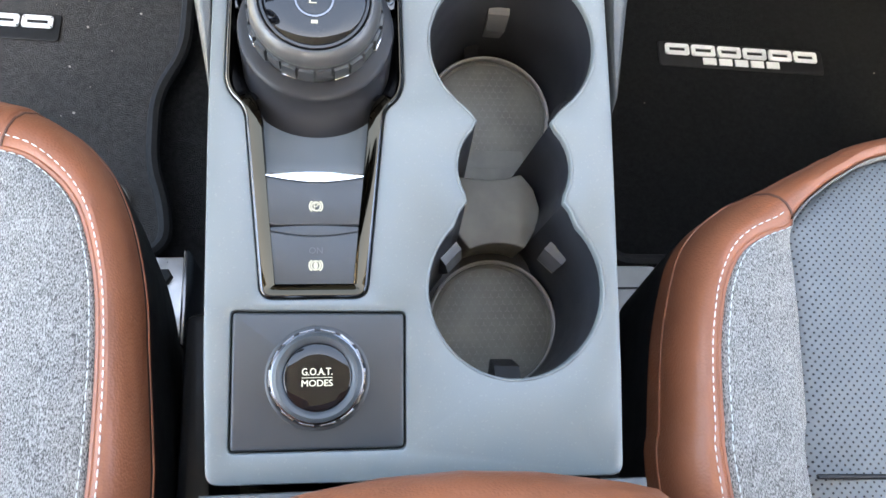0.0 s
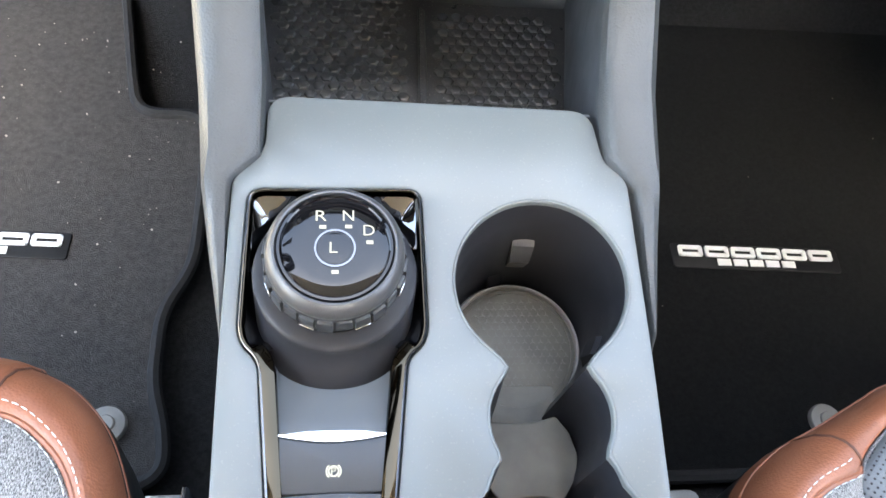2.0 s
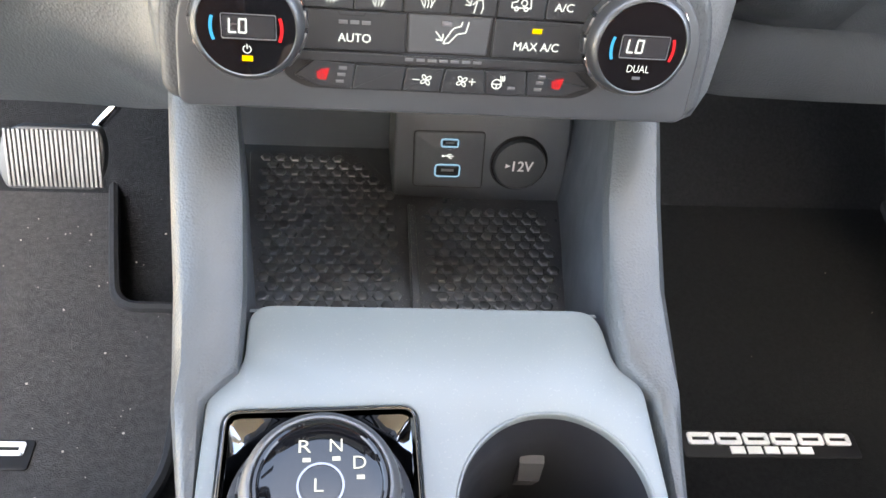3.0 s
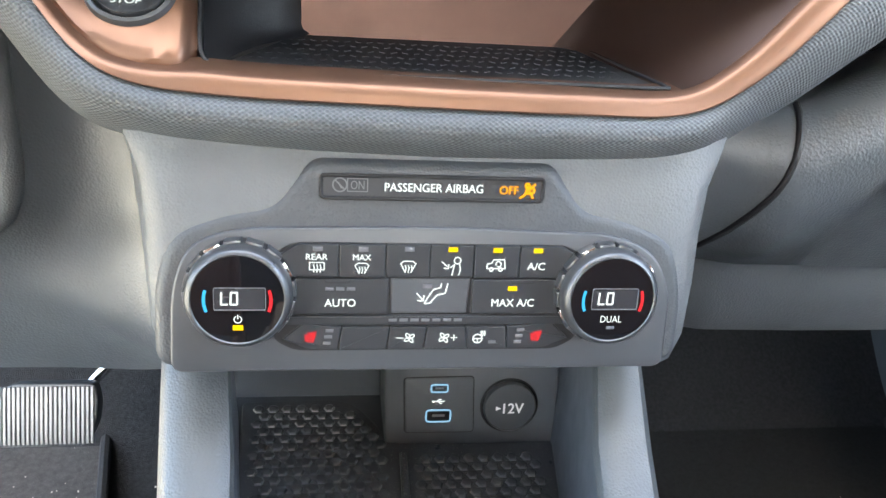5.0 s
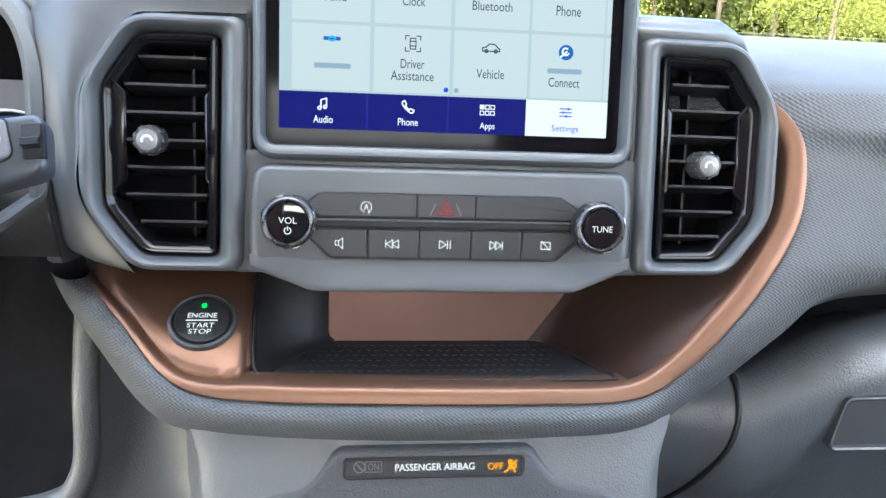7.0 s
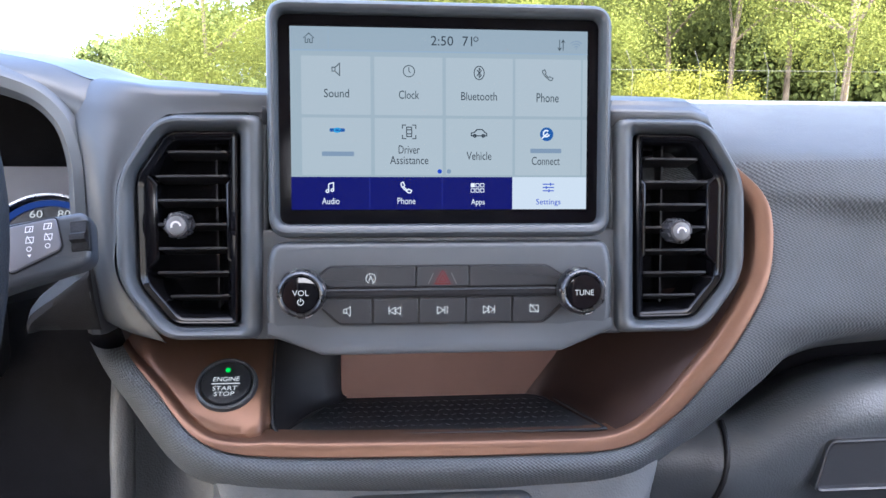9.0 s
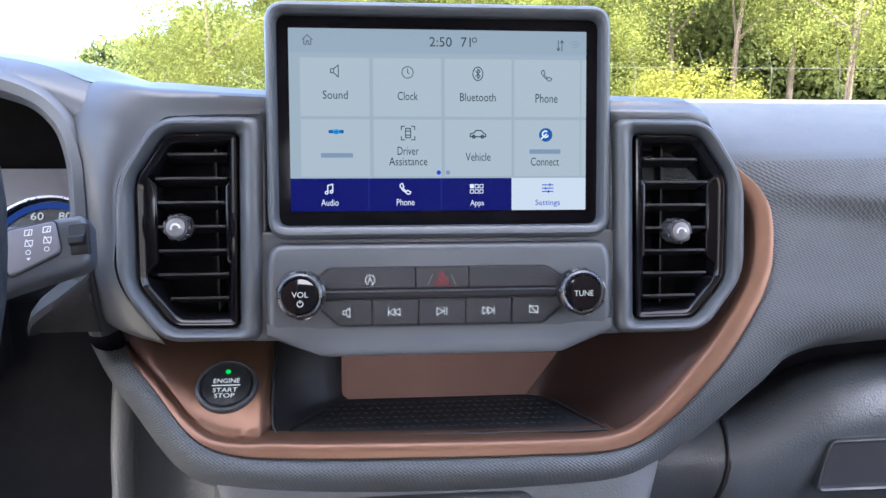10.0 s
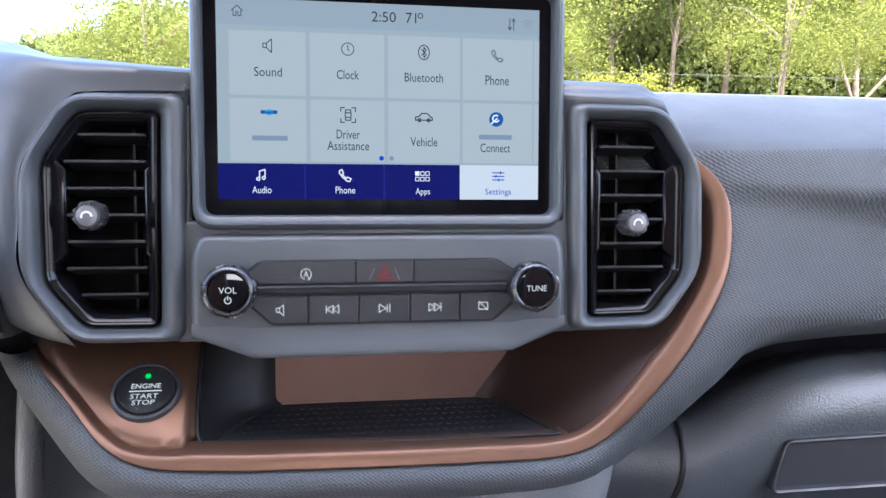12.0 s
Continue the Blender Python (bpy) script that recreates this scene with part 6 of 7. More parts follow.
lathe(bm, CON, GX, GY, [(0.0200, 0.0046), (0.0196, 0.0066), (0.0180, 0.0078), (0.0160, 0.0074), (0.0150, 0.0062)], 64, False)
part("dial_ring", bm, M_GREY, mode, "satin grey dial ring")
bm = bmesh.new()
lathe(bm, CON, GX, GY, [(0.0152, 0.004), (0.0151, 0.0064), (0.0142, 0.0070), (0.0080, 0.0072)], 64)
part("dial_glass", bm, M_TOPGLASS, mode, "glossy black dial glass")
lettering(CON, "G.O.A.T.", GX, GY + 0.0024, 0.0031, 0.0076, L_WHITE, mode, 0.0132, bold=0.00012)
lettering(CON, "MODES", GX, GY - 0.0026, 0.0028, 0.0076, L_WHITE, mode, 0.0134, bold=0.00012)
bm = bmesh.new()
box(bm, CON, GX - 0.0068, GX + 0.0068, GY - 0.0004, GY - 0.0001, 0.0070, 0.0076)
part("rule", bm, L_WHITE, mode)

# ---- rotary shifter and brake buttons ----
shifter = thing("rotary_shifter", "rotary gear selector with glossy black top in a piano-black frame", "gear selector")
bm = bmesh.new()
so = offset(con(SHIFT), 0.0005)
ring(bm, CON, [(so, -0.008), (so, 0.0004), (offset(so, 0.0005), 0.0009), (offset(so, 0.0010), 0.0006)])
part("bright_edge", bm, M_DARKMETAL, shifter, "dark chrome edge")


def inset(wide, slim):
    """The frame's outline moved in: by slim round the dial, by wide along the arms behind it."""
    return [b if p[1] > cv(-0.2335) else a for p, a, b in zip(so, offset(so, wide), offset(so, slim))]


bm = bmesh.new()
ring(bm, CON, [(offset(so, 0.0009), 0.0004), (offset(so, 0.0014), 0.0004), (inset(0.0064, 0.0024), -0.0018), (inset(0.0069, 0.0028), -0.0030), (inset(0.0068, 0.0028), -0.034)])
part("frame", bm, M_SMOKED, shifter, "smoked bronze gloss frame")
# gloss bowl sweeping from the frame down to the collar
KX, KY = -0.0540, cv(-0.2012)
inside = inset(0.0066, 0.0026)


def reach(a):
    """How far the frame's inner edge lies from the dial's axis in the direction a."""
    u, best = Vector((math.cos(a), math.sin(a))), 0.09
    for p, q in zip(inside, inside[1:] + inside[:1]):
        p, e = Vector(p) - Vector((KX, KY)), Vector(q) - Vector(p)
        k = u.x * e.y - u.y * e.x
        if abs(k) > 1e-9:
            d, f = (p.x * e.y - p.y * e.x) / k, (p.x * u.y - p.y * u.x) / k
            if d > 0 and 0 <= f <= 1:
                best = min(best, d)
    return best


bm = bmesh.new()
rows = []
for k in range(97):
    a = radians(-48 + 276 * k / 96)
    far = reach(a)
    low_ = min(0.0362, far - 0.0004)
    rows.append([(CON @ Vector((KX + math.cos(a) * (far + (low_ - far) * t), KY + math.sin(a) * (far + (low_ - far) * t), d)))[:]
                 for t, d in ((0, -0.0026), (0.08, -0.0034), (0.3, -0.0050), (0.55, -0.0080), (0.75, -0.0112), (0.92, -0.0150), (1.0, -0.0240))])
loft(bm, rows)
part("bowl", bm, M_BLACKCHROME, shifter, "smoked gloss bowl round the dial", 60)
bm = bmesh.new()
plate(bm, CON, offset(so, 0.0055), -0.036, -0.031)
part("well_floor", bm, M_CUP, shifter)
bm = bmesh.new()
rows = [[(CON @ Vector((x, cv(y), d)))[:] for x in (-0.0815, -0.0790, -0.07, -0.0537, -0.037, -0.0285, -0.0262)] for y, d in ((-0.228, -0.0170), (-0.238, -0.0140), (-0.250, -0.0112), (-0.262, -0.0078), (-0.2685, -0.0060), (-0.271, -0.0062))]
for r in rows:
    for q in (0, -1):
        r[q] = (r[q][0], r[q][1], r[q][2] + 0.003)
loft(bm, rows)
part("ramp", bm, M_RAMP, shifter, "satin grey ramp behind the dial")
M_RINGSILVER = material("satin_charcoal_ring", (0.085, 0.087, 0.091), 0.4, 0.35, 0.04, 60)
# the collar leans back as it goes down
bm = bmesh.new()
ring(bm, CON, [(circle(KX, KY - back, r, 72), d) for r, back, d in ((0.0350, 0.0240, -0.0330), (0.0352, 0.0195, -0.0220), (0.0358, 0.0125, -0.0120), (0.0368, 0.0040, -0.0040), (0.0374, -0.0015, 0.0015), (0.0375, -0.0020, 0.0038), (0.0370, -0.0022, 0.0056), (0.0358, -0.0024, 0.0064), (0.0335, -0.0026, 0.0072), (0.0300, -0.0028, 0.0080))])
part("collar", bm, M_CUP, shifter, "charcoal collar")
LIFT = Matrix.Translation((0, 0.003, 0.003))
bm = bmesh.new()
lathe(bm, CON @ LIFT, KX, KY, [(0.0296, 0.004), (0.0302, 0.012), (0.0305, 0.0185), (0.0300, 0.0205)], 72, False)
knurl = part("dial_grip", bm, M_PANEL, shifter, "charcoal ribbed grip")
for j in range(24):
    bm = bmesh.new()
    tall = j % 3 != 0
    box(bm, CON @ LIFT @ pose(KX, KY, 0, 0, 0, j * 15 + 7.5), 0.0290, 0.0318 if tall else 0.0312, -0.0034, 0.0034, 0.0092 if tall else 0.0105, 0.0190, 0.0008)
    part("rib", bm, M_PANEL, knurl)
    if j % 3 == 1:
        bm = bmesh.new()
        box(bm, CON @ LIFT @ pose(KX, KY, 0, 0, 0, j * 15 + 7.5), 0.0308, 0.0322, -0.0036, 0.0036, 0.0089, 0.0103, 0.0005)
        part("bright_edge", bm, M_CHROME, knurl, "bright edge of the grip")
bm = bmesh.new()
lathe(bm, CON @ LIFT, KX, KY, [(0.0294, 0.0185), (0.0301, 0.0205), (0.0302, 0.0235), (0.0295, 0.0265), (0.0279, 0.0290), (0.0267, 0.0298), (0.0258, 0.0297), (0.0252, 0.0286)], 72, False)
part("dial_ring", bm, M_RINGSILVER, shifter, "satin charcoal dial ring")
bm = bmesh.new()
lathe(bm, CON @ LIFT, KX, KY, [(0.0253, 0.0270), (0.0252, 0.0292), (0.0246, 0.0299), (0.0235, 0.0300), (0.0229, 0.0295), (0.0221, 0.0299), (0.0160, 0.0302), (0.0100, 0.0304)], 72)
part("dial_glass", bm, M_TOPGLASS, shifter, "glossy black top")
KT = 0.0306
BX, BY = KX - 0.0001, KY - 0.0013
bm = bmesh.new()
ring(bm, CON @ LIFT, [(circle(BX, BY, 0.0091, 40), 0.0298), (circle(BX, BY, 0.0088, 40), 0.0309), (circle(BX, BY, 0.0079, 40), 0.0309), (circle(BX, BY, 0.0075, 40), 0.0300)])
part("button_ring", bm, M_DARKMETAL, shifter)
bm = bmesh.new()
lathe(bm, CON @ LIFT, BX, BY, [(0.0075, 0.0298), (0.0071, 0.0305), (0.0040, 0.0307)], 40)
part("low_button", bm, M_TOPGLASS, shifter, "round button marked L")
lettering(CON @ LIFT, "L", KX - 0.0007, KY - 0.0012, 0.0050, 0.0310, L_WHITE, shifter, 0.0034)
for ch, x, y in (("R", -0.0061, 0.0139), ("N", 0.0055, 0.0141), ("D", 0.0143, 0.0072)):
    lettering(CON @ LIFT, ch, KX + x, KY + y, 0.0050, KT, L_WHITE, shifter, 0.0048)
for x, y in ((-0.0054, 0.0086), (0.0056, 0.0089), (0.0146, 0.0016), (0.0, -0.0122)):
    bm = bmesh.new()
    box(bm, CON @ LIFT, KX + x - 0.0015, KX + x + 0.0015, KY + y - 0.0008, KY + y + 0.0008, 0.0290, KT)
    part("mark", bm, L_WHITE, shifter)

brake = thing("brake_buttons", "pair of charcoal parking brake buttons on the console", "button pair")
bm = bmesh.new()
plate(bm, CON, con([(-0.0790, -0.2695), (-0.0285, -0.2695), (-0.0330, -0.3265), (-0.0760, -0.3265)]), -0.03, -0.0080)
part("button_bed", bm, M_BLACK, brake)


def brake_key(y0, y1, xa0, xb0, xa1, xb1, r):
    """A rocker key with a bowed bright front edge."""
    kk = brake
    bm = bmesh.new()
    n = 14
    top = [(xa0 + (xb0 - xa0) * i / n, y0 - 0.0028 * math.sin(math.pi * i / n)) for i in range(n + 1)]
    pts = top + [(xb1, y1), (xa1, y1)]
    out = con(pts[:n + 1]) + rounded(con([pts[n], pts[n + 1], pts[n + 2], pts[0]]), [0, r, r, 0], 5)[1:-1]
    plate(bm, CON, out, -0.010, -0.0022, 0.0012)
    part("key", bm, M_PANEL, kk, "charcoal rocker key")
    bm = bmesh.new()
    rows = []
    for i in range(n + 1):
        x, y = top[i]
        back = y0 + 0.0012 + 0.0008 * math.sin(math.pi * i / n)
        rows.append([(CON @ Vector((x, cv(y), -0.0024)))[:], (CON @ Vector((x, cv((y + back) / 2), -0.0024)))[:], (CON @ Vector((x, cv(back), -0.0028)))[:], (CON @ Vector((x, cv(back + 0.0003), -0.0085)))[:]])
    loft(bm, rows)
    return bm


part("key_edge", brake_key(-0.2705, -0.2945, -0.0778, -0.0300, -0.0767, -0.0320, 0.0), M_CHROME, brake, "bright front edge of the key")
part("key_edge", brake_key(-0.2965, -0.3245, -0.0766, -0.0321, -0.0745, -0.0344, 0.005), M_PANEL, brake, "front edge of the key")
for y, ch in ((-0.2855, "P"), (-0.3135, "A")):
    Y = cv(y)
    icon(CON, -0.0540, Y, 0.0058, [arc(0, 0, .72, 0, 360, 20), arc(0, 0, 1.05, -50, 50, 8), arc(0, 0, 1.05, 130, 230, 8)], -0.0018, L_WHITE, brake, 0.12)
    if ch == "P":
        lettering(CON, "P", -0.0540, Y, 0.0030, -0.0018, L_WHITE, brake, 0.0021)
    else:
        icon(CON, -0.0540, Y, 0.0034, [], -0.0018, L_WHITE, brake, 0.1, [[(-.7, -.2), (-.5, .7), (0, 1), (.5, .6), (.6, -.4), (.1, -1), (-.4, -.8)]])
lettering(CON, "ON", -0.0540, cv(-0.3065), 0.0030, -0.0018, M_FAINT, brake, 0.0062)


# ---- seats ----
def stitch_line(pts, spacing, length, r, mat, parent, name="stitching"):
    """A row of short threads along a smooth line."""
    bm = bmesh.new()
    p = [Vector(q) for q in pts]
    cum = [0.0]
    for a, b in zip(p, p[1:]):
        cum.append(cum[-1] + (b - a).length)
    def at(s):
        s = min(max(s, 0), cum[-1] - 1e-9)
        i = max(j for j in range(len(cum)) if cum[j] <= s)
        i = min(i, len(p) - 2)
        return p[i].lerp(p[i + 1], (s - cum[i]) / max(cum[i + 1] - cum[i], 1e-9))
    s = 0.0
    while s < cum[-1] - length:
        a, b = at(s), at(s + length)
        c = (a + b) / 2 + Vector((0, 0, r * 0.8))
        tube(bm, [a, a.lerp(c, 0.6), c, b.lerp(c, 0.6), b], [r * 0.5, r * 0.9, r, r * 0.9, r * 0.5], 5)
        s += spacing
    return tagged(part(name, bm, mat, parent, "pale contrast stitching"), kind="stuff")


def section(o, m, side):
    """Cross-section of a bolster from its foot (outside) over its crest to the seam."""
    ox, oy = o
    mx, my = m
    d = Vector((ox - mx, oy - my))
    pts = [(-0.55, 0.05), (-0.30, 0.12), (0.60, 0.20), (0.90, 0.26), (1.01, 0.298), (0.97, 0.318), (0.86, 0.334), (0.70, 0.344), (0.52, 0.3495), (0.34, 0.3515), (0.18, 0.3512), (0.09, 0.3502), (0.05, 0.3490), (0.0, 0.3462)]
    return [(mx + d.x * t, my + d.y * t, z) for t, z in pts]


# leather tone darkened to put the crease's shade into the colour
M_CREASE = material("shaded_leather_crease", (0.085, 0.034, 0.020), 0.6, 0, 0.1, 40)


def seat(name, label, outer, seam, cloth, extra, corner, stitch):
    s = thing(name, label, "car seat", "front seats")
    outer, seam, cloth = spline(outer, 70), spline(seam, 70), spline(cloth, 70)
    last = min(range(70), key=lambda i: math.dist(seam[i], corner))
    end = 70 if name == "driver_seat" else last
    rows = [section(o, m, 1) for o, m in zip(outer, seam)]
    cut = 5 if name == "driver_seat" else 4
    part("bolster", loft(bmesh.new(), [r[cut:] for r in rows]), M_LEATHER, s, "brown leather side bolster")
    part("side_trim", loft(bmesh.new(), [r[:cut + 1] for r in rows]), M_BLACK, s, "black trim below the bolster")
    # welt seams: the double row on the bolster and the piping on its flank
    stitch_line([(m[0] + (o[0] - m[0]) * stitch, m[1] + (o[1] - m[1]) * stitch, 0.3514) for o, m in zip(outer[:end], seam)], 0.0046, 0.0032, 0.00036, M_THREAD, s)
    bm = bmesh.new()
    tube(bm, [(m[0] + (o[0] - m[0]) * 0.985, m[1] + (o[1] - m[1]) * 0.985, 0.314) for o, m in zip(outer, seam)], 0.0007, 6)
    part("piping", bm, M_LEATHER, s, "thin brown piping")
    bm = bmesh.new()
    tube(bm, [(m[0] + (o[0] - m[0]) * 0.04, m[1] + (o[1] - m[1]) * 0.04, 0.3482) for o, m in zip(outer[:end], seam)], 0.0019, 8)
    part("welt", bm, M_LEATHER, s, "rolled brown welt beside the cloth")
    bm = bmesh.new()
    tube(bm, [(x, y, z + 0.0002) for x, y, z in rows[last][cut:]], 0.0007, 6)
    part("crease", bm, M_CREASE, s, "tight brown seam across the bolster, darkened for its shade")
    rows = []
    for m, c in zip(seam, cloth):
        m, c = Vector((*m, 0)), Vector((*c, 0))
        rows.append([tuple(m.lerp(c, t) + Vector((0, 0, z))) for t, z in ((0, 0.3462), (0.03, 0.3484), (0.1, 0.3500), (0.3, 0.3508), (0.6, 0.3500), (0.9, 0.3475), (0.98, 0.3450), (1.0, 0.3425))])
    part("side_insert", loft(bmesh.new(), rows), M_CLOTH, s, "heather grey cloth side insert")
    stitch_line([tuple(Vector((*m, 0)).lerp(Vector((*c, 0)), 0.095 if name == "passenger_seat" else 0.05) + Vector((0, 0, 0.3500))) for m, c in zip(seam[:end], cloth)], 0.0046, 0.0034, 0.00036, M_TEAL_THREAD, s)
    rows = []
    for c, e in zip(cloth, spline(extra, 70)):
        c, e = Vector((*c, 0)), Vector((*e, 0))
        rows.append([tuple(c.lerp(e, t) + Vector((0, 0, z))) for t, z in ((0, 0.3425), (0.01, 0.3445), (0.03, 0.3462), (0.1, 0.348), (0.3, 0.347), (0.6, 0.345), (1, 0.344))])
    part("centre_panel", loft(bmesh.new(), rows), M_PERF, s, "perforated slate leather centre")
    return s


ds = seat("driver_seat", "brown leather and heather grey cloth front seat with pale stitching",
          [(-0.165, -0.95), (-0.142, -0.60), (-0.1300, -0.45), (-0.1285, -0.409), (-0.1310, -0.3787), (-0.1345, -0.3462), (-0.1380, -0.3150), (-0.1451, -0.2845), (-0.1537, -0.2619), (-0.1629, -0.2464), (-0.1769, -0.2320), (-0.1915, -0.2234), (-0.2050, -0.2177), (-0.30, -0.20), (-0.6, -0.20)],
          [(-0.185, -0.95), (-0.162, -0.60), (-0.1500, -0.45), (-0.1475, -0.409), (-0.1475, -0.3787), (-0.1488, -0.3462), (-0.1520, -0.3180), (-0.1583, -0.2937), (-0.1652, -0.2790), (-0.1745, -0.2682), (-0.1878, -0.2583), (-0.2009, -0.2545), (-0.2150, -0.2515), (-0.32, -0.24), (-0.6, -0.24)],
          [(-0.265, -0.95), (-0.240, -0.60), (-0.2240, -0.45), (-0.2220, -0.41), (-0.2205, -0.38), (-0.2180, -0.345), (-0.2150, -0.315), (-0.2135, -0.297), (-0.2130, -0.285), (-0.2130, -0.275), (-0.2140, -0.267), (-0.2180, -0.262), (-0.2300, -0.2585), (-0.32, -0.248), (-0.6, -0.248)],
          [(-0.50, -0.95), (-0.50, -0.60), (-0.50, -0.45), (-0.50, -0.41), (-0.50, -0.38), (-0.50, -0.36), (-0.50, -0.34), (-0.50, -0.325), (-0.50, -0.315), (-0.50, -0.305), (-0.50, -0.295), (-0.50, -0.29), (-0.51, -0.28), (-0.54, -0.27), (-0.6, -0.262)], (-0.2009, -0.2545), 0.22)
ps = seat("passenger_seat", "brown leather front seat with grey cloth and perforated slate centre",
          [(0.148, -0.95), (0.123, -0.60), (0.1152, -0.4235), (0.1188, -0.388), (0.1238, -0.355), (0.1280, -0.3365), (0.1330, -0.3200), (0.1410, -0.2990), (0.1530, -0.2830), (0.1700, -0.2705), (0.1800, -0.2655), (0.1990, -0.2575), (0.2250, -0.2450), (0.2564, -0.2330), (0.35, -0.220), (0.6, -0.22)],
          [(0.168, -0.95), (0.144, -0.60), (0.1352, -0.4235), (0.1360, -0.391), (0.1395, -0.358), (0.1438, -0.3382), (0.1490, -0.3217), (0.1592, -0.3060), (0.1721, -0.2977), (0.1885, -0.2925), (0.1915, -0.2876), (0.2035, -0.2758), (0.2250, -0.2621), (0.2564, -0.2500), (0.35, -0.238), (0.6, -0.238)],
          [(0.205, -0.95), (0.180, -0.60), (0.1776, -0.4258), (0.1825, -0.387), (0.1860, -0.354), (0.1878, -0.3384), (0.1892, -0.3217), (0.1900, -0.3066), (0.1902, -0.2990), (0.1903, -0.2930), (0.1925, -0.2880), (0.2045, -0.2765), (0.2258, -0.2628), (0.2570, -0.2508), (0.35, -0.2388), (0.6, -0.2388)],
          [(0.50, -0.95), (0.50, -0.60), (0.50, -0.42), (0.50, -0.385), (0.50, -0.36), (0.50, -0.345), (0.50, -0.33), (0.50, -0.32), (0.50, -0.315), (0.50, -0.31), (0.50, -0.305), (0.50, -0.295), (0.51, -0.285), (0.52, -0.272), (0.55, -0.255), (0.62, -0.245)], (0.1912, -0.2880), 0.28)
# a sewn cross seam on the passenger's centre panel
bm = bmesh.new()
tube(bm, [(0.179 + 0.03 * k, -0.4165 - 0.0012 * k, 0.3492 - 0.0006 * k) for k in range(10)], 0.0012, 6)
part("cross_seam", bm, M_BLACK, ps, "dark sewn seam")
for s_, sx in ((ds, -1), (ps, 1)):
    bm = bmesh.new()
    box(bm, pose(0, -0.80, 0.33, -14, 0, 0), min(sx * 0.16, sx * 0.62), max(sx * 0.16, sx * 0.62), -0.06, 0.06, 0.0, 0.62, 0.03, 0.04)
    part("backrest", bm, M_LEATHER, s_, "brown leather backrest")
    bm = bmesh.new()
    box(bm, Matrix.Identity(4), min(sx * 0.19, sx * 0.6), max(sx * 0.19, sx * 0.6), -0.95, -0.30, 0.0, 0.30, 0.01)
    part("seat_base", bm, M_BLACK, s_)

arm = thing("armrest", "brown leather armrest lid behind the console", "armrest")
bm = bmesh.new()
rows = []
for y, z0, z1, w in ((-0.4105, 0.372, 0.386, 0.070), (-0.4085, 0.372, 0.396, 0.076), (-0.4100, 0.370, 0.412, 0.081), (-0.4160, 0.368, 0.424, 0.084), (-0.430, 0.366, 0.431, 0.085), (-0.50, 0.36, 0.434, 0.085), (-0.75, 0.36, 0.434, 0.085)):
    sec = [(-w, z0), (-w - 0.002, (z0 + z1) / 2), (-w + 0.006, z1 - 0.006), (-w * 0.75, z1 - 0.001), (-w * 0.4, z1 + 0.001), (0, z1 + 0.0015), (w * 0.4, z1 + 0.001), (w * 0.75, z1 - 0.001), (w - 0.006, z1 - 0.006), (w + 0.002, (z0 + z1) / 2), (w, z0)]
    bow = lambda x: -0.010 * (x / w) ** 2 * (1 if y > -0.42 else 0)
    rows.append([(x + 0.002, y + bow(x), z) for x, z in sec])
loft(bm, rows)
part("lid", bm, M_LEATHER, arm)
bm = bmesh.new()
box(bm, Matrix.Identity(4), -0.099, 0.087, -0.75, -0.4135, 0.0, 0.372, 0.002)
part("bin", bm, M_SHELL, arm, "grained dark grey bin below the lid")

# ---- floor mats ----
def floor_mat(label, edge, z, pile):
    m = thing("floor_mat", label, "floor mat", "floor mats", at=(0, 0, 0))
    pts = rounded(edge, 0.03, 6)
    bm = bmesh.new()
    plate(bm, Matrix.Identity(4), pts, z - 0.008, z, 0.002)
    part("carpet", bm, pile, m, "charcoal carpet")
    bm = bmesh.new()
    tube(bm, [(x, y, z + 0.001) for x, y in pts], 0.0065, 8, True)
    part("binding", bm, M_BINDING, m, "raised black binding")
    return m


# dusty pile, its colour also lightened for daylight from the open doorway
M_DUSTYLIT = material("dusty_lit_mat_carpet", (0.068, 0.065, 0.064), 0.95, 0, 0.22, 150, 0.9, 900, 0.03, spec=0.15, bump_dist=0.002, dust=0.15)
M_MAT = material("charcoal_mat_carpet", (0.0115, 0.0119, 0.0125), 0.95, 0, 0.3, 240, 0.9, 900, 0.03, spec=0.15, bump_dist=0.002)
left = floor_mat("dusty charcoal carpet floor mat with a raised edge and crumbs", [(-0.62, -0.215), (-0.235, -0.203), (-0.199, -0.190), (-0.203, -0.150), (-0.217, -0.110), (-0.2185, -0.035), (-0.194, 0.012), (-0.193, 0.080), (-0.196, 0.205), (-0.272, 0.205), (-0.284, 0.26), (-0.300, 0.345), (-0.322, 0.46), (-0.62, 0.46)], 0.002, M_DUSTYLIT)
right = floor_mat("charcoal carpet floor mat with a raised edge and dark badge", [(0.215, -0.205), (0.66, -0.205), (0.68, 0.24), (0.73, 0.46), (0.70, 0.53), (0.26, 0.53), (0.25, 0.10)], 0.002, M_MAT)


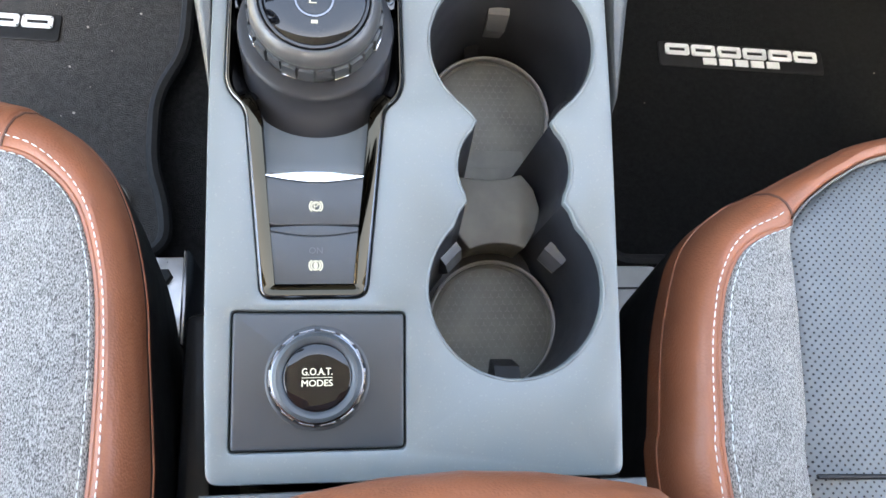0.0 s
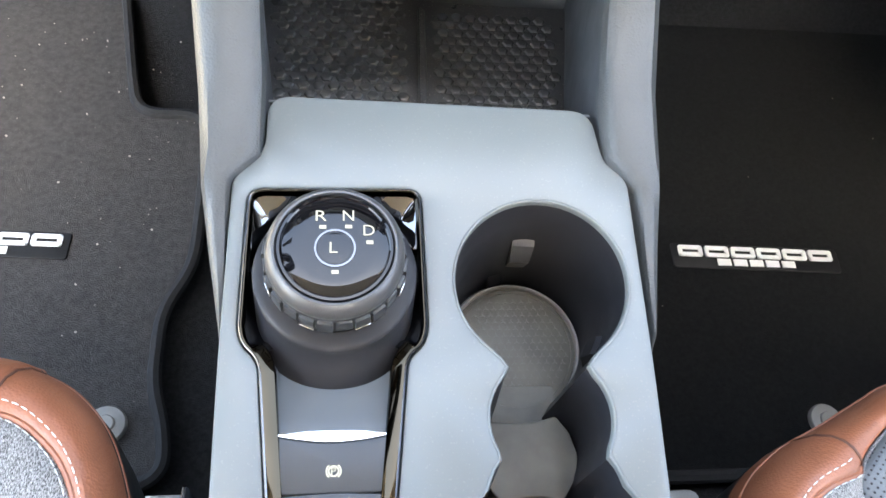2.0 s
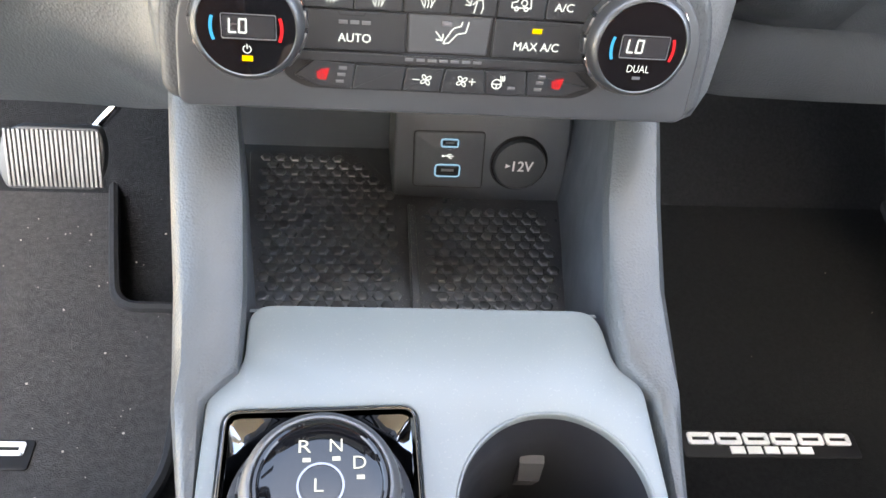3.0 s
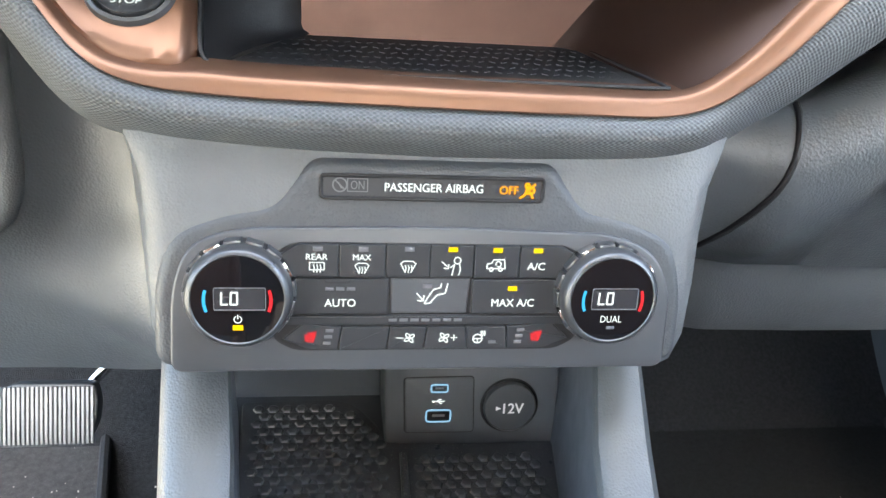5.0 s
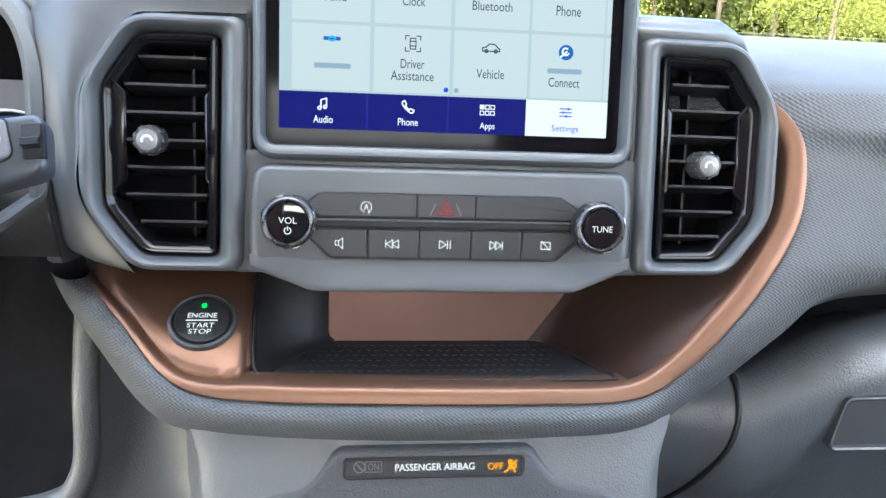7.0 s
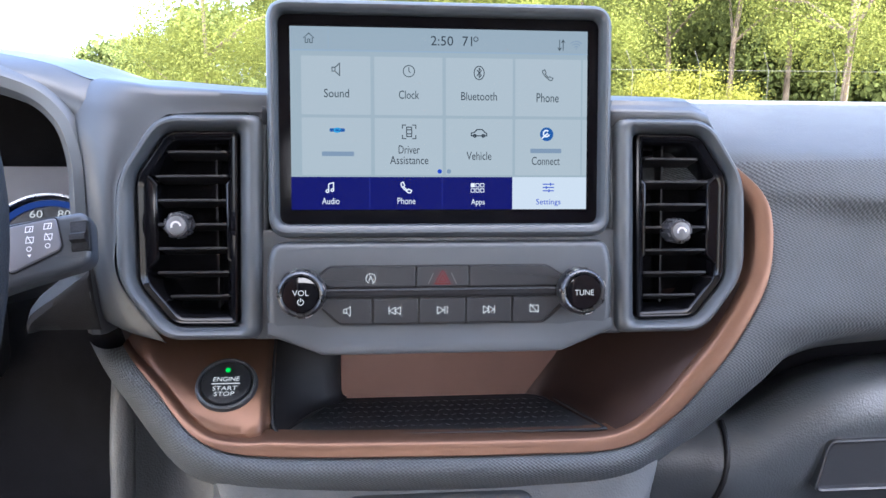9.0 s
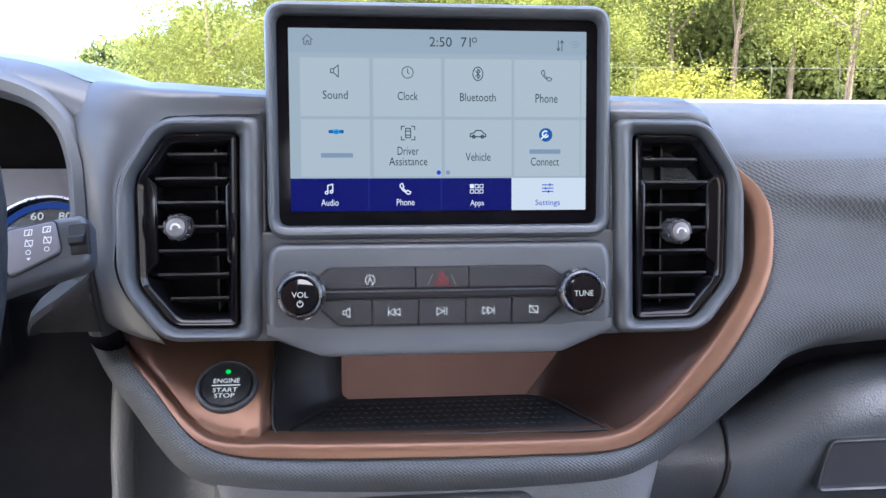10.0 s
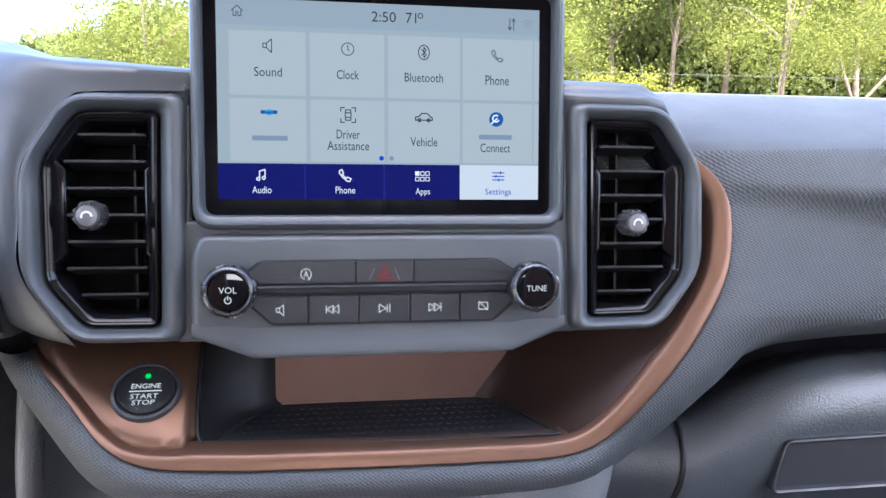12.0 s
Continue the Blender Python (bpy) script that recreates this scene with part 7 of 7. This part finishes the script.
def badge(parent, x0, y0, x1, y1, h, z, partial=False):
    """A dark badge plate with plain silver shapes in two rows."""
    ang = math.degrees(math.atan2(y1 - y0, x1 - x0))
    w = math.hypot(x1 - x0, y1 - y0)
    m_ = pose(x0, y0, z, 0, 0, ang)
    bm = bmesh.new()
    plate(bm, m_, rounded([(0, -0.002), (w, -0.002), (w, -h), (0, -h)], 0.004, 3), -0.001, 0.0015, 0.0008)
    b = part("badge", bm, M_BLACK, parent, "black badge plate with plain silver shapes")
    n = 6
    for k in range(n):
        u = 0.006 + k * (w - 0.012) / n
        bm = bmesh.new()
        q = (w - 0.012) / n
        o = rounded(rect(u + 0.0012, u + q - 0.0012, -0.0185, -0.0050), 0.003, 3)
        i_ = offset(o, 0.0047)
        ring(bm, m_, [(o, 0.001), (o, 0.0030), (i_, 0.0030), (i_, 0.001)])
        part("silver_shape", bm, M_PRINT, b)
    for k in range(5):
        u = w * 0.26 + k * w * 0.096
        bm = bmesh.new()
        box(bm, m_, u, u + w * 0.078, -0.0285, -0.0205, 0.001, 0.0028)
        part("silver_shape", bm, M_PRINT, b)


badge(right, 0.302, 0.0475, 0.4925, 0.0405, 0.032, 0.002)
badge(left, -0.512, 0.060, -0.312, 0.0525, 0.032, 0.002)
# crumbs of grit on the mats and floor
bm = bmesh.new()
for k in range(150):
    x, y = random.uniform(-0.55, -0.21), random.uniform(-0.2, 0.42)
    if k > 135:
        x, y = random.uniform(0.25, 0.7), random.uniform(-0.2, 0.5)
    r = random.choice((0.0003, 0.0004, 0.0005, 0.0009))
    box(bm, pose(x, y, 0.003, random.uniform(-40, 40), random.uniform(-40, 40), random.uniform(0, 180)), -r, r, -r * 0.7, r * 0.7, -r, r)
tagged(mesh_object("grit", bm, material("pale_grit", (0.42, 0.39, 0.33), 0.9, 0, 0.3, 200)), "scattered pale grit on the carpet", "grit", kind="stuff")

# seat rails
for x0, x1, y0, y1, z in ((-0.1900, -0.1640, -0.30, -0.228, 0.095),):
    rl = thing("seat_rail", "bare metal seat rail end beside the console", "seat rail")
    solid("bracket", x0, x1, y0, y1, z - 0.02, z, M_STEEL, rl)
    solid("side_plate", x1, x1 + 0.004, y0, y1 + 0.004, z - 0.06, z + 0.006, M_DARKMETAL, rl)
    bm = bmesh.new()
    lathe(bm, Matrix.Translation((-0.178, -0.245, z)), 0, 0, [(0.0065, 0), (0.0065, 0.004), (0.005, 0.0055)], 6)
    part("bolt", bm, M_BLACK, rl)
rl = thing("seat_rail", "pale plastic seat rail cover beside the console", "seat rail")
solid("cover", 0.1800, 0.2300, -0.33, -0.236, 0.05, 0.095, material("pale_grey_plastic", (0.32, 0.32, 0.31), 0.5, 0, 0.06, 30), rl, "", 0.006, 0.01)
bm = bmesh.new()
box(bm, pose(0, 0, 0.0955), 0.182, 0.228, -0.258, -0.2565, 0, 0.0008)
part("groove", bm, M_BLACK, rl)
M_CAP = material("pale_cap_plastic", (0.20, 0.195, 0.185), 0.55, 0, 0.08, 30)


def mat_fastener(x, y, r):
    f = thing("mat_fastener", "pale grey round fastener pressed into the floor mat", "fastener", "mat fasteners", at=(x, y, 0.002))
    m_ = Matrix.Translation((x, y, 0.002))
    bm = bmesh.new()
    lathe(bm, m_, 0, 0, [(r, -0.004), (r, 0.003), (r - 0.0015, 0.0052), (r - 0.005, 0.0060), (0.0100, 0.0062)], 40)
    part("disc", bm, M_CAP, f)
    bm = bmesh.new()
    lathe(bm, m_, 0, 0, [(0.0080, 0.005), (0.0078, 0.0076), (0.0068, 0.0084), (0.0030, 0.0080)], 28)
    part("hub", bm, M_CAP, f)


mat_fastener(-0.2510, -0.1450, 0.0175)
mat_fastener(0.4160, -0.1560, 0.0170)
for sx in (-1, 1):
    b = thing("seat_belt_buckle", "black seat belt buckle between seat and console", "buckle")
    bm = bmesh.new()
    box(bm, pose(sx * (0.122 if sx < 0 else 0.112) + (0 if sx < 0 else 0.003), -0.40, 0.12, 0, 0, 0), -0.010, 0.010, -0.05, 0.09, 0, 0.13, 0.006, 0.008)
    part("shell", bm, M_BLACK, b)
    bm = bmesh.new()
    tube(bm, [(sx * 0.118, -0.37, 0.02), (sx * 0.118, -0.365, 0.07), (sx * 0.117, -0.36, 0.13)], 0.006, 8)
    part("stalk", bm, M_STEEL, b, "bare steel stalk")

# ---- brake pedal ----
M_PEDAL = material("worn_alloy", (0.20, 0.20, 0.20), 0.5, 0.4, 0.08, 80)
pedal = thing("brake_pedal", "ribbed silver brake pedal on a bent steel arm", "pedal")
PD = plane_frame(0.2535, 0.170, 28)
bm = bmesh.new()
po = rounded([(-0.352, -0.034), (-0.272, -0.034), (-0.263, -0.012), (-0.261, 0.008), (-0.265, 0.026), (-0.338, 0.026), (-0.352, 0.016), (-0.358, -0.015)], 0.006, 3)
plate(bm, PD, po, -0.014, 0.0, 0.002)
part("pad", bm, M_PANEL, pedal)
for j in range(21):
    x = -0.349 + j * 0.00405
    bm = bmesh.new()
    box(bm, PD, x, x + 0.0027, -0.031, 0.023, -0.001, 0.0022, 0.0008)
    part("rib", bm, M_PEDAL, pedal)
bm = bmesh.new()
tube(bm, spline([(-0.281, 0.278, 0.168), (-0.273, 0.287, 0.178), (-0.262, 0.290, 0.190), (-0.252, 0.291, 0.202), (-0.244, 0.300, 0.225), (-0.240, 0.33, 0.32), (-0.24, 0.36, 0.50)], 24), 0.0055, 10)
part("arm", bm, M_CHROME, pedal, "bright steel arm")

# ---- steering wheel, stalk and instruments ----
wheel = thing("steering_wheel", "black leather steering wheel rim at the edge of the cabin", "steering wheel")
W = pose(-0.3770, -0.165, 0.712, 0, 0, 0) @ plane_frame(0, 0, 24)
bm = bmesh.new()
tube(bm, [(W @ Vector((0.186 * math.cos(a), 0.186 * math.sin(a), 0)))[:] for a in [2 * math.pi * k / 72 for k in range(72)]], 0.0155, 12, True)
part("rim", bm, M_SHROUD, wheel, "black leather rim")
bm = bmesh.new()
plate(bm, W, rounded(rect(-0.075, 0.075, -0.07, 0.06), 0.02, 5), -0.05, 0.0, 0.01)
part("hub", bm, M_SHROUD, wheel)
for a in (0, 180, 270):
    bm = bmesh.new()
    box(bm, W @ pose(0, 0, 0, 0, 0, a), 0.06, 0.178, -0.015, 0.015, -0.03, -0.008, 0.004)
    part("spoke", bm, M_SHROUD, wheel)
col = thing("steering_column", "charcoal steering column shroud behind the wheel", "steering column")
bm = bmesh.new()
rows = []
for y, cz, rw, rh in ((-0.135, 0.650, 0.040, 0.034), (-0.11, 0.652, 0.052, 0.040), (-0.05, 0.648, 0.066, 0.046), (0.02, 0.640, 0.076, 0.050), (0.10, 0.632, 0.085, 0.054)):
    rows.append([(-0.380 + rw * math.copysign(abs(math.cos(a)) ** 0.42, math.cos(a)), y, cz + rh * math.copysign(abs(math.sin(a)) ** 0.42, math.sin(a))) for a in [2 * math.pi * k / 32 for k in range(33)]])
loft(bm, rows)
part("shroud", bm, M_SHROUD, col)
stalk = thing("wiper_stalk", "grey wiper stalk with printed icons beside the wheel", "stalk")
SK = pose(-0.1965, -0.080, 0.7145, 0, 0, 3) @ plane_frame(0, 0, 22) @ pose(0, 0, 0, 0, 0, 6)
M_PLATE = material("grey_printed_plate", (0.125, 0.122, 0.132), 0.42, 0, 0.05, 40, 0.1, 1500, 0.04)
bm = bmesh.new()
plate(bm, SK, rounded([(-0.060, -0.031), (-0.0112, -0.0193), (0.0195, -0.0130), (0.0232, -0.0095), (0.0236, 0.0085), (0.0208, 0.0133), (-0.0097, 0.0111), (-0.060, 0.006)], [0.003, 0.003, 0.003, 0.004, 0.004, 0.005, 0.003, 0.003], 4), -0.009, 0.004, 0.0035, 4, True)
part("body", bm, M_HOOD, stalk, "matt dark grey stalk body")
face = rounded([(-0.0125, -0.0138), (0.0112, -0.0042), (0.0092, 0.0110), (-0.0125, 0.0086)], [0.004, 0.003, 0.002, 0.003], 5)
bm = bmesh.new()
plate(bm, SK, offset(face, -0.0009), 0.001, 0.0043, 0.0005)
part("face_groove", bm, M_BLACK, stalk, "black groove round the faceplate")
bm = bmesh.new()
plate(bm, SK, face, 0.002, 0.0056, 0.001)
part("faceplate", bm, M_PLATE, stalk, "grey printed faceplate")
bm = bmesh.new()
plate(bm, SK, rounded(rect(0.0150, 0.0234, -0.0062, 0.0085), 0.001, 3), 0.001, 0.0044, 0.0004)
part("rocker_slot", bm, M_BLACK, stalk, "black slot of the rocker")
bm = bmesh.new()
loft(bm, [[(SK @ Vector((x, y, d)))[:] for y, d in ((0.0078, 0.0040), (0.0072, 0.0062), (0.0022, 0.0072), (0.0008, 0.0105), (-0.0018, 0.0105), (-0.0026, 0.0066), (-0.0055, 0.0050), (-0.0056, 0.0035))] for x in (0.0160, 0.0166, 0.0222, 0.0228)])
part("rocker", bm, M_SHROUD, stalk, "black stepped rocker switch")
SCREEN = [(-.75, -.6), (.75, -.6), (.95, .6), (-.55, .6), (-.75, -.6)]
for x, y in ((-0.0024, 0.0064), (0.0057, 0.0070)):
    icon(SK, x, y, 0.0042, [SCREEN, [(0, -.6), (.4, .3)]], 0.0060, M_PRINT, stalk, 0.08)
    icon(SK, x, y - 0.0051, 0.0042, [SCREEN, [(-.4, .9), (.5, -.9)]], 0.0060, M_PRINT, stalk, 0.08)
    icon(SK, x - 0.0003, y - 0.0093, 0.0026, [arc(0, 0, .8, 0, 360, 12)], 0.0060, M_PRINT, stalk, 0.12)
icon(SK, -0.0027, -0.0062, 0.0018, [], 0.0060, M_PRINT, stalk, 0.1, [[(-1, .8), (0, -.8), (1, .8)]])
L_BLUE2 = lit("lit_dial_blue", (52, 84, 165), 0.6)
cluster = thing("instrument_cluster", "instrument cluster with a blue-ringed dial under the hood", "instrument cluster")
IC = plane_frame(0.15, 0.661, 18)
bm = bmesh.new()
plate(bm, IC, rounded(rect(-0.52, -0.2075, -0.095, 0.075), 0.02, 4), -0.02, -0.004)
part("faceplate", bm, M_PLATE, cluster, "pale grey faceplate")
for cx in (-0.2855, -0.4475):
    bm = bmesh.new()
    lathe(bm, IC, cx, 0, [(0.053, -0.005), (0.053, 0.002), (0.0515, 0.0035), (0.0495, 0.002), (0.049, -0.002)], 56)
    dial = part("dial", bm, M_BUTTON, cluster, "dark dial")
    bm = bmesh.new()
    ring(bm, IC, [(circle(cx, 0, 0.053, 56), 0.001), (circle(cx, 0, 0.0525, 56), 0.0042), (circle(cx, 0, 0.0508, 56), 0.0042), (circle(cx, 0, 0.0503, 56), 0.002)])
    part("rim", bm, M_SATINCHROME, dial)
    icon(IC, cx, 0, 0.096, [arc(0, 0, .95, -40, 220, 48)], -0.0008, L_BLUE2, dial, 0.05, name="blue_ring")
    for k, (word_, a) in enumerate((("40", 137), ("60", 105.5), ("80", 74.5), ("100", 43))):
        lettering(IC, word_, cx + 0.0385 * math.cos(radians(a)), 0.0385 * math.sin(radians(a)), 0.0058, -0.0008, L_WHITE, dial, 0.0095)


# ---- trees, hedge and fence beyond the windscreen ----
def leaf_material(name, dark, light):
    m = bpy.data.materials.new(name)
    m.use_nodes = True
    nt = m.node_tree
    n, l = nt.nodes, nt.links
    b = n["Principled BSDF"]
    g = n.new("ShaderNodeNewGeometry")
    r = n.new("ShaderNodeValToRGB")
    r.color_ramp.elements[0].color, r.color_ramp.elements[1].color = (*dark, 1), (*light, 1)
    l.new(g.outputs["Random Per Island"], r.inputs[0])
    val, _ = ramp_noise(nt, 1.3, 0.6, 1.4, detail=2.0)
    shade = n.new("ShaderNodeVectorMath")
    shade.operation = "SCALE"
    l.new(r.outputs[0], shade.inputs[0])
    l.new(val, shade.inputs["Scale"])
    l.new(shade.outputs[0], b.inputs["Base Color"])
    b.inputs["Roughness"].default_value = 0.8
    b.inputs["Specular IOR Level"].default_value = 0.15
    t, mx, out = n.new("ShaderNodeBsdfTranslucent"), n.new("ShaderNodeMixShader"), n["Material Output"]
    l.new(shade.outputs[0], t.inputs[0])
    mx.inputs[0].default_value = 0.5
    l.new(b.outputs[0], mx.inputs[1])
    l.new(t.outputs[0], mx.inputs[2])
    l.new(mx.outputs[0], out.inputs[0])
    return m


LEAF_A = leaf_material("sunlit_leaves", (0.082, 0.098, 0.020), (0.104, 0.116, 0.025))
LEAF_B = leaf_material("deep_green_leaves", (0.070, 0.090, 0.027), (0.090, 0.110, 0.033))
M_BARK = material("grey_bark", (0.075, 0.058, 0.042), 0.9, 0, 0.3, 3, 0.6, 14, 0.03, bump_dist=0.02)
LEAF = np.array(((-0.55, -0.08, 0.0), (0.05, -0.42, 0.1), (0.6, 0.05, 0.0), (0.0, 0.42, 0.08)))


def foliage(name, mat, clumps, seed):
    """One mesh of small leaves; each clump is its centre, its spread, how many leaves and how long they are."""
    rg = np.random.default_rng(seed)
    spots = []
    for c, spread, count, size in clumps:
        away = rg.normal(size=(count, 3))
        at = np.array(c) + away * spread * np.array((1, 1, 0.8))
        # leaves lie roughly across the way out of their clump
        n = away / np.linalg.norm(away, axis=1, keepdims=True) + rg.normal(size=(count, 3)) * 0.25
        u = np.cross(n, rg.normal(size=(count, 3)))
        v = np.cross(n, u)
        n, u, v = (q / np.linalg.norm(q, axis=1, keepdims=True) for q in (n, u, v))
        leaf = (LEAF[None, :, 0:1] * u[:, None, :] + LEAF[None, :, 1:2] * v[:, None, :] + LEAF[None, :, 2:3] * n[:, None, :]) * (size * rg.uniform(0.6, 1.4, (count, 1, 1)))
        spots.append((leaf + at[:, None, :]).reshape(-1, 3))
    spots = np.concatenate(spots)
    me = bpy.data.meshes.new(name)
    me.from_pydata(spots, [], np.arange(len(spots)).reshape(-1, 4))
    me.materials.append(mat)
    return new(name, me)


def tree(x, y, h, r, mat, seed, low=0.25, clumps=130, fine=620, size=0.034):
    rng = random.Random(seed)
    t = thing("tree", "broad-leaved tree with sunlit yellow-green crown" if mat is LEAF_A else "broad-leaved tree with deep green crown", "tree", "trees ahead", at=(x, y, -0.45))
    bm = bmesh.new()
    lean = rng.uniform(-0.06, 0.06)
    stem = [Vector((x + lean * h * k / 6 + rng.uniform(-0.06, 0.06), y + rng.uniform(-0.06, 0.06), -0.45 + h * 0.85 * k / 6)) for k in range(7)]
    tube(bm, stem, [0.0085 * h * (1 - 0.13 * k) for k in range(7)], 9)
    part("trunk", bm, M_BARK, t, "grey-brown trunk")
    cents = []
    for k in range(9):
        a, b0 = rng.uniform(0, 6.28), rng.uniform(low, 0.8)
        base = stem[min(5, int(b0 * 6))]
        tip = base + Vector((math.cos(a) * r * rng.uniform(0.5, 0.9), math.sin(a) * r * rng.uniform(0.5, 0.9), h * rng.uniform(0.05, 0.2)))
        bm = bmesh.new()
        tube(bm, [base, base.lerp(tip, 0.5) + Vector((0, 0, 0.05 * h * rng.random())), tip], [0.004 * h, 0.003 * h, 0.0012 * h], 6)
        part("limb", bm, M_BARK, t)
        cents += [tip, base.lerp(tip, 0.6)]
    while len(cents) < clumps:
        a, f = rng.uniform(0, 6.28), rng.uniform(low, 1.0)
        rad = r * math.sin(math.pi * min(1, (f - low * 0.6) / (1.12 - low * 0.6))) ** 0.6 * math.sqrt(rng.random())
        cents.append(Vector((x + lean * h * f + math.cos(a) * rad, y + math.sin(a) * rad, -0.45 + h * f)))
    # the lower crown is finer than the far top
    crown = foliage("crown", mat, [((c.x - x, c.y - y, c.z + 0.45), 0.30 * r / 2.2, *((fine, size) if c.z < 4.3 else (fine // 5, size * 2.6))) for c in cents], seed)
    crown.parent = t
    tagged(crown, "crown of small leaves", kind="stuff")
    return t


def polar(az, d):
    return math.sin(radians(az)) * d - 0.04, math.cos(radians(az)) * d - 0.45


for k, (az, d, h, r, mt, low) in enumerate((
        (-11.0, 17, 7.5, 2.1, LEAF_A, 0.16), (-5.0, 20, 9.0, 2.6, LEAF_A, 0.2), (1.0, 22, 10, 3.0, LEAF_B, 0.2), (8.0, 21, 10, 2.6, LEAF_A, 0.2),
        (15.5, 16, 8.0, 2.2, LEAF_A, 0.13), (21.5, 24, 11, 2.8, LEAF_B, 0.3), (25.0, 21, 10, 2.2, LEAF_B, 0.42), (29.0, 23, 11, 2.6, LEAF_B, 0.3),
        (32.5, 16, 9.0, 2.3, LEAF_A, 0.22), (37.0, 19, 9.5, 2.6, LEAF_A, 0.25), (43.0, 20, 9.5, 2.8, LEAF_A, 0.2), (50.0, 22, 10, 3.0, LEAF_B, 0.2))):
    x, y = polar(az, d)
    tree(x, y, h, r, mt, 40 + k, low)
for k, (az, d, h, r) in enumerate(((-16.5, 62, 5.2, 3.2), (-14.0, 58, 5.4, 3.4), (-10.5, 56, 7, 4.0))):
    x, y = polar(az, d)
    tree(x, y, h, r, LEAF_B, 80 + k, 0.1, 90, 260, 0.17)
rng = random.Random(5)
wood = [((*polar(rng.uniform(-6, 56), rng.uniform(27, 33)), z), 0.9, 260 if z < 5 else 130, 0.19 if z < 5 else 0.26) for z in [rng.uniform(-0.3, 8.5) * rng.uniform(0.55, 1) for _ in range(1300)]]
tagged(foliage("woodland", LEAF_B, wood, 6), "deep green woodland behind the nearer trees", "woodland", kind="stuff")
bush = [((*polar(az + rng.uniform(-1.6, 1.6), rng.uniform(13.2, 14.2)), rng.uniform(-0.45, top)), 0.17, 420, 0.030) for az, top in ((19, 1.25), (21, 1.4), (23, 1.3), (25, 1.1)) for _ in range(18)]
tagged(foliage("shrubs", leaf_material("yellow_shrub_leaves", (0.105, 0.112, 0.017), (0.13, 0.128, 0.021)), bush, 7), "low yellow-green shrubs along the fence", "shrub", kind="stuff")
M_WIRE = material("weathered_wire", (0.035, 0.036, 0.033), 0.6, 0, 0.1, 10)
fence = thing("fence", "thin wire fence with angled post tops before the trees", "fence", at=(0, 12.0, -0.45))
fp = [Vector((1.0 + 1.1 * k, 12.6 - 0.12 * k, -0.45)) for k in range(11)]
for p in fp:
    bm = bmesh.new()
    tube(bm, [p, p + Vector((0, 0, 1.85)), p + Vector((-0.16, -0.1, 2.15))], 0.005, 6)
    part("post", bm, M_WIRE, fence)
for dz, dx in ((1.85, 0), (1.2, 0)):
    bm = bmesh.new()
    tube(bm, [p + Vector((dx, dx * 0.6, dz)) for p in fp], 0.0025, 5)
    part("wire", bm, M_WIRE, fence)
